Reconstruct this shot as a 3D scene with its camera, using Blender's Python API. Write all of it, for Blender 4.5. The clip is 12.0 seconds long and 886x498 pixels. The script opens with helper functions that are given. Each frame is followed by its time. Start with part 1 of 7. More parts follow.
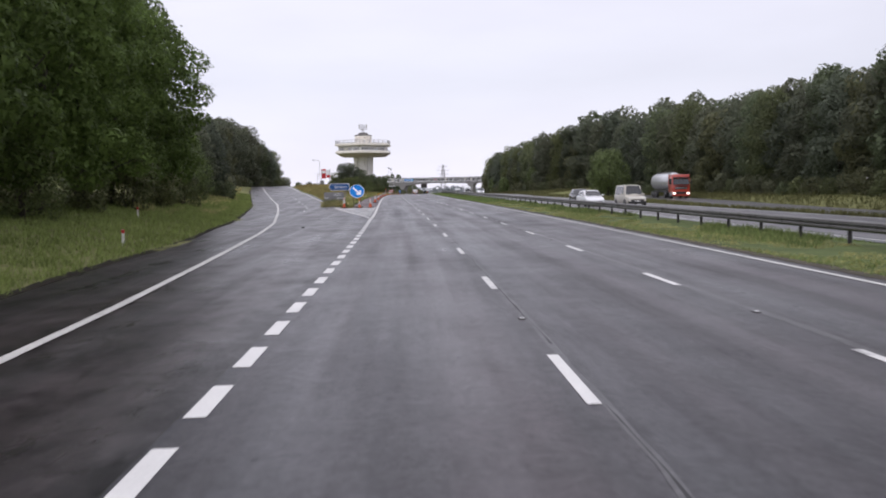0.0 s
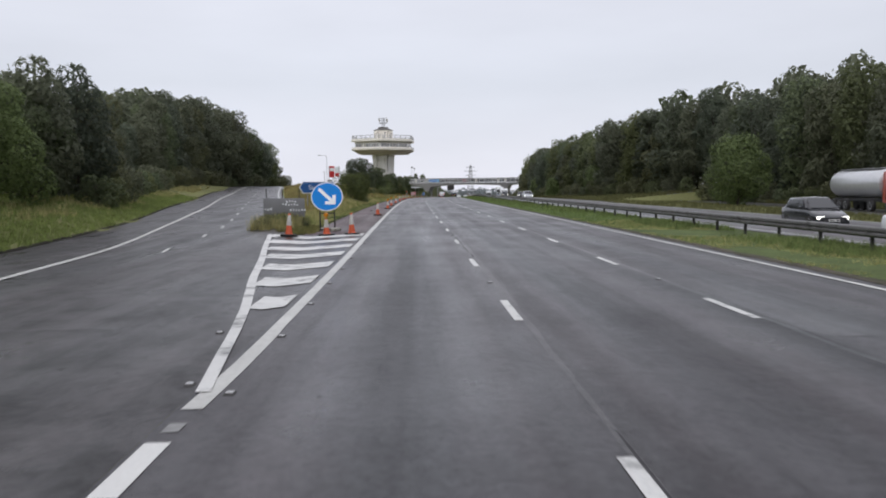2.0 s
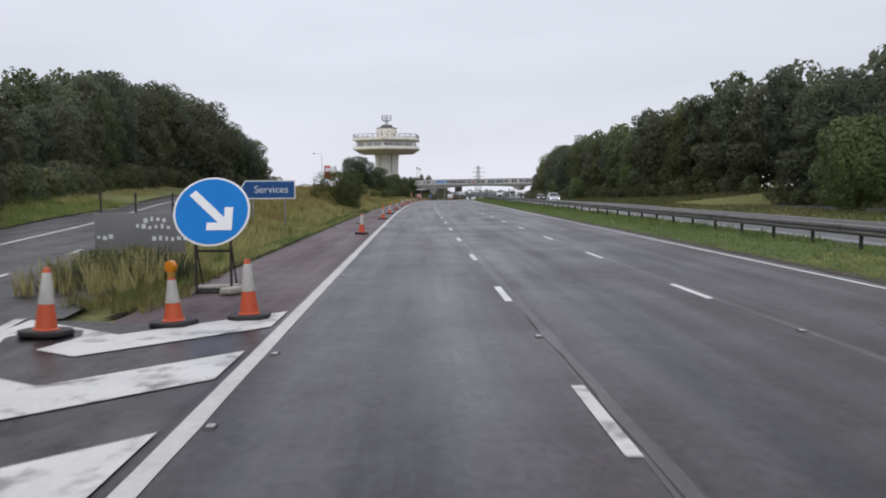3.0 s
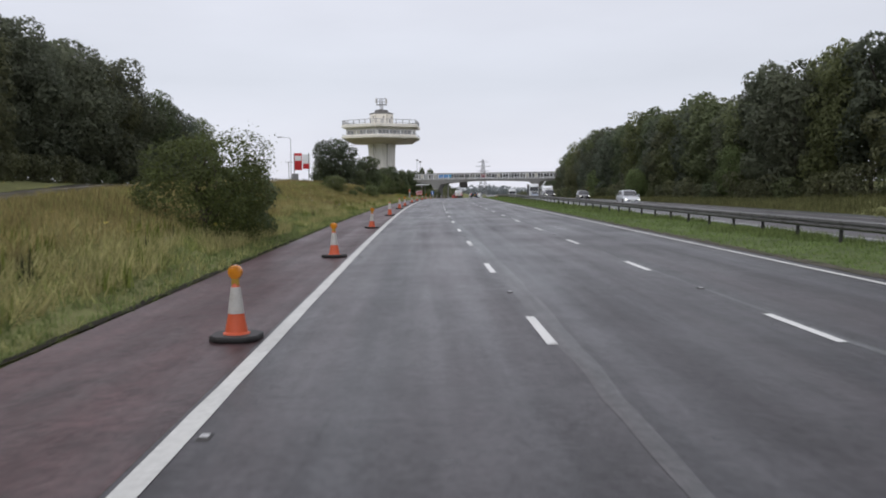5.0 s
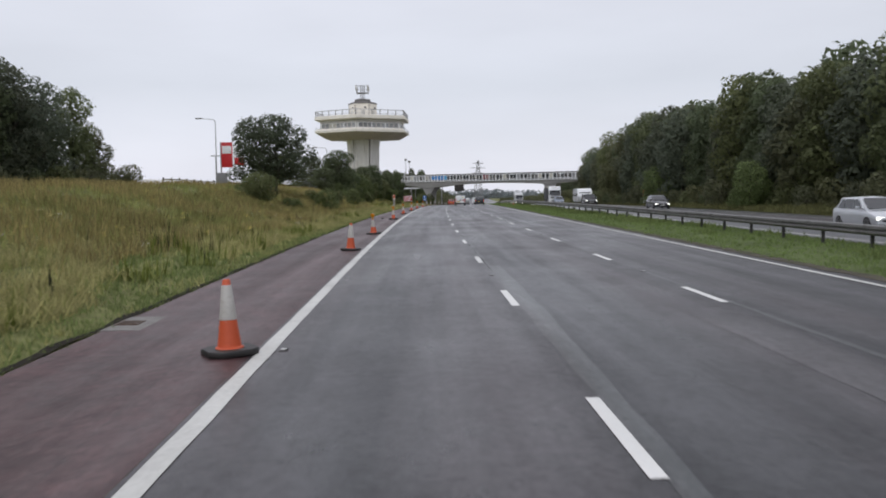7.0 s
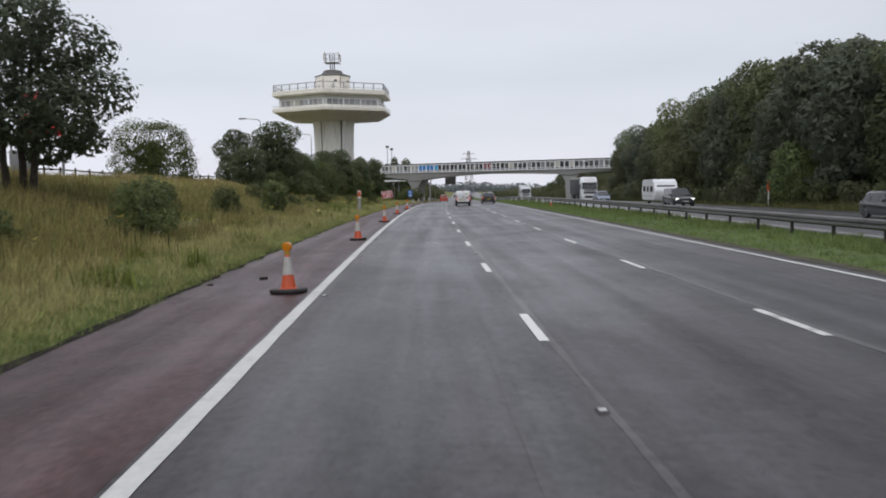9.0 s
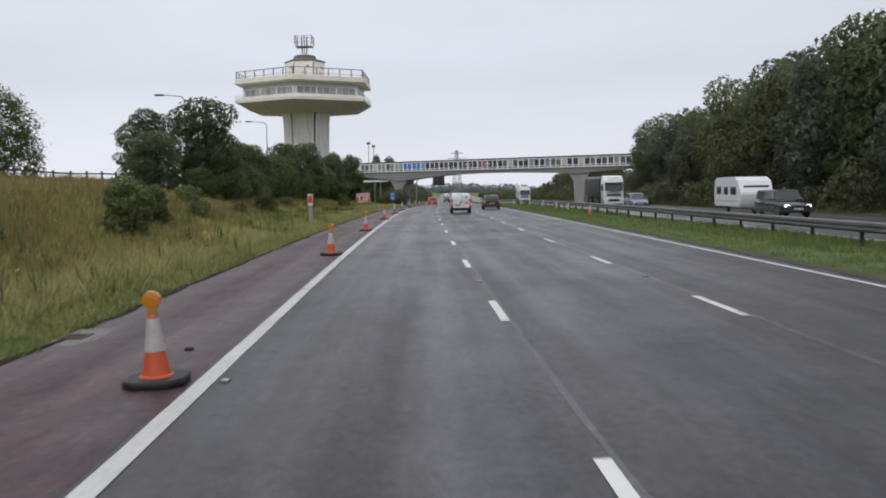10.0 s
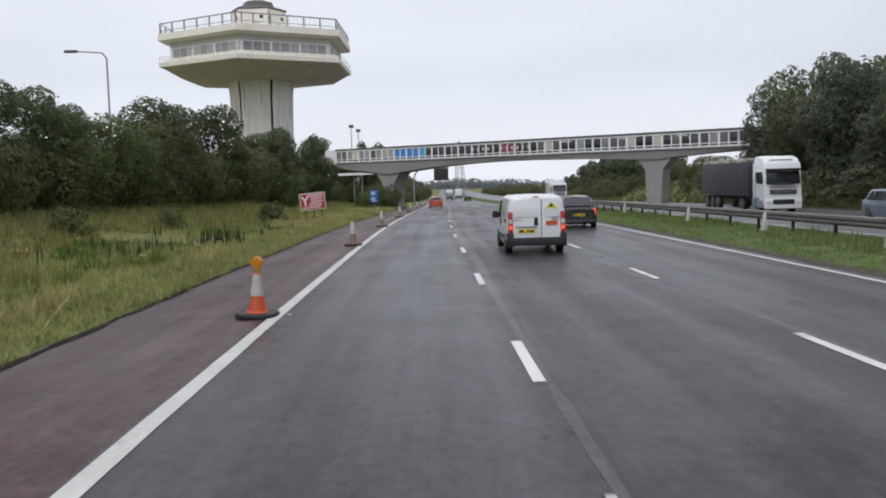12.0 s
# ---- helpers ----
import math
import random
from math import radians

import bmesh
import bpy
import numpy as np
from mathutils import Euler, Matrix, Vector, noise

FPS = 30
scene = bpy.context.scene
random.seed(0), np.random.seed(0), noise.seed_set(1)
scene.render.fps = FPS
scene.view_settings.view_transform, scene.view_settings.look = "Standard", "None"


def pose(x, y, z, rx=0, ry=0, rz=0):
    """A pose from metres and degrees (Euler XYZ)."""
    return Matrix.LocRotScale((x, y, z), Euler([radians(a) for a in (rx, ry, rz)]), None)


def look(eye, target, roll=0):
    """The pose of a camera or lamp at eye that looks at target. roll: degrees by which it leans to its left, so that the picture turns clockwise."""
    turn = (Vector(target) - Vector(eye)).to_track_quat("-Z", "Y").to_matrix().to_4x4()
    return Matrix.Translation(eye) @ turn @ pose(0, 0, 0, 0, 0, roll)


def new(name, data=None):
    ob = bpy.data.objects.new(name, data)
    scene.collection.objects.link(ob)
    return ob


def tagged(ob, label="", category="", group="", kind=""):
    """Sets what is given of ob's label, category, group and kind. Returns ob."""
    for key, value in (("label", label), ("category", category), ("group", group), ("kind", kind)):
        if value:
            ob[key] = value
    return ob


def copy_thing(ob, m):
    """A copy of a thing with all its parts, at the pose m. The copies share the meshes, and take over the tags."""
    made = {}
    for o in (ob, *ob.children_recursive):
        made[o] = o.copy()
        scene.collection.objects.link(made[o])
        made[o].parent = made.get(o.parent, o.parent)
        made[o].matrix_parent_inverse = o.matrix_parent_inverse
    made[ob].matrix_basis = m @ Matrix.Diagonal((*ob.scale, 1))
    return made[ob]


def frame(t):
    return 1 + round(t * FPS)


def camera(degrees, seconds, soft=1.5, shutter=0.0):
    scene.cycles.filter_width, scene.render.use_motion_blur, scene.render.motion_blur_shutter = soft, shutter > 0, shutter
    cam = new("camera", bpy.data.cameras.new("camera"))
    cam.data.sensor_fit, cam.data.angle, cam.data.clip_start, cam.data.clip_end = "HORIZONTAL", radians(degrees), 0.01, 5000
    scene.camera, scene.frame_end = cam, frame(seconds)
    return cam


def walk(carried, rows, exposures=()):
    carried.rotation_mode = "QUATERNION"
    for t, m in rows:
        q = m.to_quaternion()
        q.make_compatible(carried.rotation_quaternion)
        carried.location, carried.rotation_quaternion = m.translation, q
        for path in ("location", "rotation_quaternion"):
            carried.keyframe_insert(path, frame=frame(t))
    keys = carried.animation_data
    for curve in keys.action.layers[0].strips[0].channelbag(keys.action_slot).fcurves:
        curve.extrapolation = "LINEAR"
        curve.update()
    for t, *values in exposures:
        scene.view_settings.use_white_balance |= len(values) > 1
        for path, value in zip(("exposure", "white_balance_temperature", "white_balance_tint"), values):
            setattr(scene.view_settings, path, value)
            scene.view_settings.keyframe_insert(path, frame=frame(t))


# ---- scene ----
# The road's middle line: metres along (s), sideways (u, right of the left edge line) and up.
BEND = (-3.5103, 1.4547, -0.1507)
RISE = (0.3064, -0.1225, 0.0065)
LAST, CROSSFALL, EYE = 430.0, 0.0154, 2.055


def poly(c, s):
    q = s / 100.0
    return c[0] * q**2 + c[1] * q**3 + c[2] * q**4, (2 * c[0] * q + 3 * c[1] * q**2 + 4 * c[2] * q**3) / 100.0


def line(s):
    """x, slope of x, z and slope of z of the road at s; straight on beyond its ends."""
    k = min(max(s, 0.0), LAST)
    (x, dx), (z, dz) = poly(BEND, k), poly(RISE, k)
    over = s - k
    fall = over if over < 0 else 420.0 * (1 - math.exp(-over / 420.0))
    # a last slight bend to the right before the footbridge
    turn = 0.0165 * min(max(0.0, (s - 335.0) / 25.0), 1.0)
    aside = turn * (min(s, 360.0) - 335.0) / 2 + 0.0165 * max(0.0, s - 360.0)
    return x + dx * over + aside, dx + turn, z + dz * fall, dz


def at(s, u, z=0.0):
    x, dx, h, _ = line(s)
    n = math.hypot(1.0, dx)
    return Vector((x + u / n, s - u * dx / n, h + z))


def heading(s):
    return -math.degrees(math.atan(line(s)[1]))


cam = camera(54.92, 12.0, 1.85, 0.1)
# seconds, s, u, yaw, pitch, lean to the right
ROWS = [
    (0.0, 4.20, 2.02, -1.77, -4.10, 0.67),
    (0.5, 16.48, 2.07, -1.40, -4.25, 0.23),
    (1.0, 28.73, 2.12, -0.90, -4.11, 0.23),
    (1.5, 40.94, 2.14, -0.48, -4.24, 0.29),
    (2.0, 53.04, 2.14, -0.16, -3.96, 0.13),
    (2.5, 65.22, 2.12, 0.17, -3.80, 0.39),
    (3.0, 77.65, 2.08, 0.23, -3.84, 0.33),
    (3.5, 90.22, 2.04, 0.29, -3.89, 0.27),
    (4.0, 102.77, 2.01, 0.35, -3.93, 0.20),
    (4.5, 115.15, 2.00, 0.41, -3.98, 0.14),
    (5.0, 127.25, 2.02, 0.22, -4.14, 0.28),
    (5.5, 139.33, 2.07, 0.05, -3.82, 0.50),
    (6.0, 151.73, 2.10, -0.09, -3.99, 0.46),
    (6.5, 164.58, 2.07, -0.24, -3.85, 0.58),
    (7.0, 177.15, 2.04, -0.43, -3.90, 0.63),
    (7.5, 189.41, 2.02, -0.62, -3.95, 0.67),
    (8.0, 201.52, 2.02, -0.81, -3.99, 0.72),
    (8.5, 213.68, 2.05, -0.99, -4.04, 0.77),
    (9.0, 226.02, 2.10, -1.36, -4.36, 0.86),
    (9.5, 238.50, 2.19, -1.89, -4.40, 0.86),
    (10.0, 251.12, 2.32, -2.29, -4.30, 0.93),
    (10.5, 263.71, 2.43, -2.60, -4.37, 0.91),
    (11.0, 276.07, 2.52, -2.64, -4.51, 1.23),
    (11.5, 288.27, 2.58, -2.49, -4.70, 1.31),
    (12.0, 300.28, 2.56, -2.32, -4.58, 1.46),
]
walk(cam, [(t, Matrix.Translation(at(s, u, EYE + 0.05)) @ pose(0, 0, 0, 90 + pitch, 0, yaw) @ pose(0, 0, 0, 0, 0, -lean)) for t, s, u, yaw, pitch, lean in ROWS], ((0.0, 0.24, 6500, 15), (1.0, 0.18, 6500, 12), (1.5, 0.12, 6500, 10), (2.5, 0.02, 6500, 9), (5.5, 0.02, 6500, 9), (8.5, 0.0, 6500, 8), (10.5, 0.02, 6500, 7), (11.0, 0.1, 6500, 7), (12.0, 0.14, 6500, 7)))
# ---- light ----
SUN_UP, SUN_ROUND = 48.0, 200.0
world = bpy.data.worlds.new("overcast_sky")
scene.world = world
world.use_nodes = True
wn, wl = world.node_tree.nodes, world.node_tree.links
wn.clear()
sky = wn.new("ShaderNodeTexSky")
sky.sky_type, sky.sun_disc = "NISHITA", False
sky.sun_elevation, sky.sun_rotation = radians(SUN_UP), radians(SUN_ROUND)
way = wn.new("ShaderNodeTexCoord")
split = wn.new("ShaderNodeSeparateXYZ")
wl.new(way.outputs["Generated"], split.inputs[0])
up = wn.new("ShaderNodeValToRGB")
up.color_ramp.elements[0].position, up.color_ramp.elements[0].color = 0.0, (0.816, 0.818, 0.918, 1)
up.color_ramp.elements[1].position, up.color_ramp.elements[1].color = 0.75, (1.058, 1.054, 1.153, 1)
mid = up.color_ramp.elements.new(0.12)
mid.color = (0.672, 0.695, 0.777, 1)
mid = up.color_ramp.elements.new(0.30)
mid.color = (0.834, 0.843, 0.940, 1)
wl.new(split.outputs["Z"], up.inputs["Fac"])
cloud = wn.new("ShaderNodeTexNoise")
cloud.inputs["Scale"].default_value, cloud.inputs["Detail"].default_value = 1.3, 6.0
stretch = wn.new("ShaderNodeMapping")
stretch.inputs["Scale"].default_value = (1, 1, 4)
wl.new(way.outputs["Generated"], stretch.inputs[0])
wl.new(stretch.outputs[0], cloud.inputs["Vector"])
shade = wn.new("ShaderNodeMapRange")
shade.inputs["From Min"].default_value, shade.inputs["From Max"].default_value = 0.3, 0.7
shade.inputs["To Min"].default_value, shade.inputs["To Max"].default_value = 0.88, 1.10
wl.new(cloud.outputs["Fac"], shade.inputs["Value"])
mixed = wn.new("ShaderNodeMix")
mixed.data_type, mixed.blend_type = "RGBA", "MULTIPLY"
mixed.inputs[0].default_value = 1.0
wl.new(up.outputs[0], mixed.inputs[6])
wl.new(shade.outputs[0], mixed.inputs[7])
across = wn.new("ShaderNodeMapRange")
across.inputs["From Min"].default_value, across.inputs["From Max"].default_value = -0.7, 0.7
across.inputs["To Min"].default_value, across.inputs["To Max"].default_value = 1.05, 0.88
wl.new(split.outputs["X"], across.inputs["Value"])
dull = wn.new("ShaderNodeMix")
dull.data_type, dull.blend_type = "RGBA", "MULTIPLY"
dull.inputs[0].default_value = 1.0
wl.new(mixed.outputs[2], dull.inputs[6])
wl.new(across.outputs[0], dull.inputs[7])
veil, clear, both, out = wn.new("ShaderNodeBackground"), wn.new("ShaderNodeBackground"), wn.new("ShaderNodeAddShader"), wn.new("ShaderNodeOutputWorld")
wl.new(dull.outputs[2], veil.inputs["Color"])
veil.inputs["Strength"].default_value = 0.97
wl.new(sky.outputs[0], clear.inputs["Color"])
clear.inputs["Strength"].default_value = 0.006
wl.new(veil.outputs[0], both.inputs[0])
wl.new(clear.outputs[0], both.inputs[1])
wl.new(both.outputs[0], out.inputs["Surface"])

sun = new("sun", bpy.data.lights.new("sun", "SUN"))
sun.data.energy, sun.data.angle, sun.data.color = 0.6, radians(25), (1.0, 0.97, 0.93)
sun.matrix_world = look((0, 0, 60), (60 * math.sin(radians(SUN_ROUND)) * -1, 60 * math.cos(radians(SUN_ROUND)) * -1, 0))

# ---- materials ----


def material(name, colour, rough=0.6, metal=0.0, vary=0.12, scale=2.0, fine=40.0, bump=0.0, spread=0.0, dirt=None, dirt_at=0.55, island=0.0, thing=0.0, coat=0.0, wet=0.0, glow=0.0, spec=0.5, thin=0.0, alt=None, streak=1.0):
    """A node material: colour broken up at two scales, wear in blotches, fine relief."""
    m = bpy.data.materials.new(name)
    m.use_nodes = True
    n, l = m.node_tree.nodes, m.node_tree.links
    b = n["Principled BSDF"]
    b.inputs["Roughness"].default_value, b.inputs["Metallic"].default_value = rough, metal
    b.inputs["Coat Weight"].default_value = coat
    b.inputs["Specular IOR Level"].default_value = spec
    pos = n.new("ShaderNodeMapping")
    l.new(n.new("ShaderNodeTexCoord").outputs["Object"], pos.inputs[0])
    pos.inputs["Scale"].default_value = (1, 1, streak)
    big, small = n.new("ShaderNodeTexNoise"), n.new("ShaderNodeTexNoise")
    for tex, size in ((big, scale), (small, fine)):
        tex.inputs["Scale"].default_value, tex.inputs["Detail"].default_value = size, 4.0
        l.new(pos.outputs[0], tex.inputs["Vector"])
    total = n.new("ShaderNodeMath")
    total.operation = "ADD"
    l.new(big.outputs["Fac"], total.inputs[0])
    l.new(small.outputs["Fac"], total.inputs[1])
    value = n.new("ShaderNodeMapRange")
    value.inputs["From Min"].default_value, value.inputs["From Max"].default_value = 0.6, 1.4
    value.inputs["To Min"].default_value, value.inputs["To Max"].default_value = 1 - vary, 1 + vary
    l.new(total.outputs[0], value.inputs["Value"])
    last = value.outputs[0]
    for amount, node, socket in ((island, "ShaderNodeNewGeometry", "Random Per Island"), (thing, "ShaderNodeObjectInfo", "Random")):
        if amount:
            info, r, times = n.new(node), n.new("ShaderNodeMapRange"), n.new("ShaderNodeMath")
            r.inputs["To Min"].default_value, r.inputs["To Max"].default_value = 1 - amount, 1 + amount
            times.operation = "MULTIPLY"
            l.new(info.outputs[socket], r.inputs["Value"])
            l.new(last, times.inputs[0])
            l.new(r.outputs[0], times.inputs[1])
            last = times.outputs[0]
    tint = n.new("ShaderNodeMix")
    tint.data_type, tint.blend_type = "RGBA", "MULTIPLY"
    tint.inputs[0].default_value = 1.0
    tint.inputs[6].default_value = (*colour, 1)
    l.new(last, tint.inputs[7])
    if alt:
        one, far, wrap, swap = n.new("ShaderNodeObjectInfo"), n.new("ShaderNodeMath"), n.new("ShaderNodeMath"), n.new("ShaderNodeMix")
        far.operation, wrap.operation, swap.data_type = "MULTIPLY", "FRACT", "RGBA"
        far.inputs[1].default_value = 7.3
        l.new(one.outputs["Random"], far.inputs[0])
        l.new(far.outputs[0], wrap.inputs[0])
        l.new(wrap.outputs[0], swap.inputs[0])
        swap.inputs[6].default_value, swap.inputs[7].default_value = (*colour, 1), (*alt, 1)
        l.new(swap.outputs[2], tint.inputs[6])
    result = tint.outputs[2]
    if dirt:
        blotch, ramp, over = n.new("ShaderNodeTexNoise"), n.new("ShaderNodeMapRange"), n.new("ShaderNodeMix")
        blotch.inputs["Scale"].default_value, blotch.inputs["Detail"].default_value = scale * 1.7, 6.0
        blotch.inputs["Roughness"].default_value = 0.65
        l.new(pos.outputs[0], blotch.inputs["Vector"])
        ramp.inputs["From Min"].default_value, ramp.inputs["From Max"].default_value = dirt_at, dirt_at + 0.16
        l.new(blotch.outputs["Fac"], ramp.inputs["Value"])
        over.data_type = "RGBA"
        over.inputs[7].default_value = (*dirt, 1)
        l.new(ramp.outputs[0], over.inputs[0])
        l.new(result, over.inputs[6])
        result = over.outputs[2]
    l.new(result, b.inputs["Base Color"])
    if spread or wet:
        r = n.new("ShaderNodeMapRange")
        r.inputs["From Min"].default_value, r.inputs["From Max"].default_value = 0.38, 0.62
        r.inputs["To Min"].default_value, r.inputs["To Max"].default_value = max(rough - spread - wet, 0.03), min(rough + spread, 1)
        l.new(big.outputs["Fac"], r.inputs["Value"])
        l.new(r.outputs[0], b.inputs["Roughness"])
    if bump:
        rel = n.new("ShaderNodeBump")
        rel.inputs["Strength"].default_value, rel.inputs["Distance"].default_value = bump, 0.01
        l.new(small.outputs["Fac"], rel.inputs["Height"])
        l.new(rel.outputs[0], b.inputs["Normal"])
    if thin:
        see, two, end = n.new("ShaderNodeBsdfTranslucent"), n.new("ShaderNodeMixShader"), n["Material Output"]
        two.inputs[0].default_value = thin
        l.new(result, see.inputs["Color"])
        l.new(b.outputs[0], two.inputs[1])
        l.new(see.outputs[0], two.inputs[2])
        l.new(two.outputs[0], end.inputs["Surface"])
    if glow:
        b.inputs["Emission Color"].default_value, b.inputs["Emission Strength"].default_value = (*colour, 1), glow
    return m


def asphalt(name, dry, tracks, rough, shiny=0.42, mottle=0.15):
    """Wet asphalt laid out by u and s: mottling, streaks along the lanes, cracks, aggregate."""
    m = bpy.data.materials.new(name)
    m.use_nodes = True
    n, l = m.node_tree.nodes, m.node_tree.links
    b = n["Principled BSDF"]
    uv = n.new("ShaderNodeUVMap")
    uv.uv_map = "lanes"

    def tex(sx, sy, scale, detail, rough_=0.55):
        k, t = n.new("ShaderNodeMapping"), n.new("ShaderNodeTexNoise")
        k.inputs["Scale"].default_value = (sx, sy, 1)
        t.inputs["Scale"].default_value, t.inputs["Detail"].default_value, t.inputs["Roughness"].default_value = scale, detail, rough_
        l.new(uv.outputs[0], k.inputs[0])
        l.new(k.outputs[0], t.inputs["Vector"])
        return t.outputs["Fac"]

    def span(x, a, c, lo, hi):
        r = n.new("ShaderNodeMapRange")
        for key, v in (("From Min", a), ("From Max", c), ("To Min", lo), ("To Max", hi)):
            r.inputs[key].default_value = v
        l.new(x, r.inputs["Value"])
        return r.outputs[0]

    def calc(op, x, y):
        k = n.new("ShaderNodeMath")
        k.operation = op
        for i, v in enumerate((x, y)):
            if isinstance(v, (int, float)):
                k.inputs[i].default_value = v
            else:
                l.new(v, k.inputs[i])
        return k.outputs[0]

    streak = tex(1.3, 0.05, 1.0, 5)
    blotch = tex(0.8, 0.5, 0.40, 6)
    patch = tex(1.0, 0.8, 3.0, 7, 0.75)
    ripple = tex(0.25, 1.6, 1.0, 5, 0.65)
    grain = tex(1, 1, 42.0, 4, 0.8)
    speck = tex(1, 0.8, 8.0, 5, 0.8)
    worn = tex(0.9, 0.55, 1.5, 6, 0.7)
    value = calc("MULTIPLY", span(streak, 0.3, 0.7, 1 - tracks, 1 + tracks), span(blotch, 0.3, 0.7, 0.92, 1.08))
    value = calc("MULTIPLY", value, span(patch, 0.3, 0.7, 0.68, 1.34))
    value = calc("MULTIPLY", value, span(ripple, 0.3, 0.7, 0.88, 1.13))
    value = calc("MULTIPLY", value, span(grain, 0.3, 0.7, 0.6, 1.45))
    value = calc("MULTIPLY", value, span(speck, 0.3, 0.7, 0.55, 1.5))
    value = calc("MULTIPLY", value, span(worn, 0.36, 0.64, 1 - mottle, 1 + 1.3 * mottle))
    # worn wheel paths, two to a lane
    apart = n.new("ShaderNodeSeparateXYZ")
    l.new(uv.outputs[0], apart.inputs[0])
    turn = calc("MULTIPLY", calc("ADD", apart.outputs[0], calc("ADD", calc("MULTIPLY", streak, 0.5), -1.2)), 3.4907)
    wave = n.new("ShaderNodeMath")
    wave.operation = "COSINE"
    l.new(turn, wave.inputs[0])
    path = span(wave.outputs[0], -1.0, 1.0, 0.0, 1.0)
    value = calc("MULTIPLY", value, span(path, 0.0, 1.0, 0.92, 1.09))
    crack = n.new("ShaderNodeTexVoronoi")
    crack.feature = "DISTANCE_TO_EDGE"
    crack.inputs["Scale"].default_value = 0.22
    k = n.new("ShaderNodeMapping")
    k.inputs["Scale"].default_value = (1.0, 0.45, 1)
    l.new(uv.outputs[0], k.inputs[0])
    l.new(k.outputs[0], crack.inputs["Vector"])
    value = calc("MULTIPLY", value, span(crack.outputs["Distance"], 0.0, 0.006, 0.72, 1.0))
    tint = n.new("ShaderNodeMix")
    tint.data_type, tint.blend_type = "RGBA", "MULTIPLY"
    tint.inputs[0].default_value, tint.inputs[6].default_value = 1.0, (*dry, 1)
    l.new(value, tint.inputs[7])
    hue = n.new("ShaderNodeMix")
    hue.data_type, hue.blend_type = "RGBA", "MULTIPLY"
    warm = n.new("ShaderNodeMix")
    warm.data_type = "RGBA"
    warm.inputs[6].default_value, warm.inputs[7].default_value = (0.92, 1.03, 1.04, 1), (1.10, 0.97, 0.97, 1)
    l.new(span(tex(0.55, 0.02, 1.0, 3), 0.38, 0.62, 0.0, 1.0), warm.inputs[0])
    hue.inputs[0].default_value = 1.0
    l.new(tint.outputs[2], hue.inputs[6])
    l.new(warm.outputs[2], hue.inputs[7])
    l.new(hue.outputs[2], b.inputs["Base Color"])
    gloss = calc("ADD", span(blotch, 0.35, 0.65, rough - 0.05, rough + 0.05), span(streak, 0.35, 0.65, 0.04, -0.05))
    gloss = calc("ADD", gloss, calc("ADD", span(grain, 0.3, 0.7, -0.06, 0.06), span(patch, 0.3, 0.7, -0.05, 0.05)))
    l.new(gloss, b.inputs["Roughness"])
    shine = calc("MULTIPLY", span(patch, 0.3, 0.7, 0.82, 1.18), span(speck, 0.3, 0.7, 0.65, 1.35))
    shine = calc("MULTIPLY", shine, span(path, 0.0, 1.0, 0.86, 1.16))
    shine = calc("MULTIPLY", shine, span(worn, 0.36, 0.64, 1 - mottle, 1 + mottle))
    l.new(calc("MULTIPLY", calc("MULTIPLY", shine, span(streak, 0.3, 0.7, 0.8, 1.2)), shiny), b.inputs["Specular IOR Level"])
    rel = n.new("ShaderNodeBump")
    rel.inputs["Strength"].default_value, rel.inputs["Distance"].default_value = 0.5, 0.008
    l.new(calc("ADD", calc("MULTIPLY", grain, 0.6), calc("MULTIPLY", speck, 0.9)), rel.inputs["Height"])
    l.new(rel.outputs[0], b.inputs["Normal"])
    return m


ASPHALT = asphalt("asphalt_wet", (0.0288, 0.0258, 0.0290), 0.09, 0.37, 0.320, 0.14)
ASPHALT_OUTER = asphalt("asphalt_outer", (0.0242, 0.0216, 0.0246), 0.11, 0.38, 0.28, 0.17)
ASPHALT_OLD = asphalt("asphalt_slip", (0.0150, 0.0118, 0.0126), 0.10, 0.35, 0.28, 0.48)
ASPHALT_RED = asphalt("asphalt_red", (0.047, 0.0235, 0.0245), 0.08, 0.50, 0.36, 0.22)
ASPHALT_FAR = asphalt("asphalt_far", (0.055, 0.054, 0.057), 0.14, 0.38)
ASPHALT_PATCH = asphalt("asphalt_patch", (0.037, 0.035, 0.038), 0.10, 0.42)
CRACK = asphalt("joint_crack", (0.022, 0.021, 0.022), 0.2, 0.6)
SEAM = asphalt("joint_sealed", (0.054, 0.053, 0.054), 0.25, 0.38)
PAINT = material("road_paint", (0.65, 0.65, 0.63), 0.42, vary=0.12, scale=0.8, fine=30, bump=0.3, dirt=(0.20, 0.20, 0.20), dirt_at=0.66)
PAINT_EDGE = material("edge_paint", (0.50, 0.50, 0.475), 0.5, vary=0.2, scale=0.7, fine=14, bump=0.3, dirt=(0.20, 0.195, 0.185), dirt_at=0.60)
PAINT_WORN = material("road_paint_worn", (0.60, 0.60, 0.58), 0.45, vary=0.16, scale=1.1, fine=22, bump=0.3, dirt=(0.13, 0.13, 0.13), dirt_at=0.525)
PAINT_GHOST = material("road_paint_ghost", (0.22, 0.22, 0.215), 0.5, vary=0.3, scale=2.0, fine=22, bump=0.3, dirt=(0.06, 0.06, 0.06), dirt_at=0.5)
SCUFF = material("road_scuff", (0.115, 0.11, 0.115), 0.6, vary=0.3, island=0.4, fine=20)
TAR = material("road_tar", (0.012, 0.012, 0.013), 0.4, vary=0.3, island=0.3, fine=20)
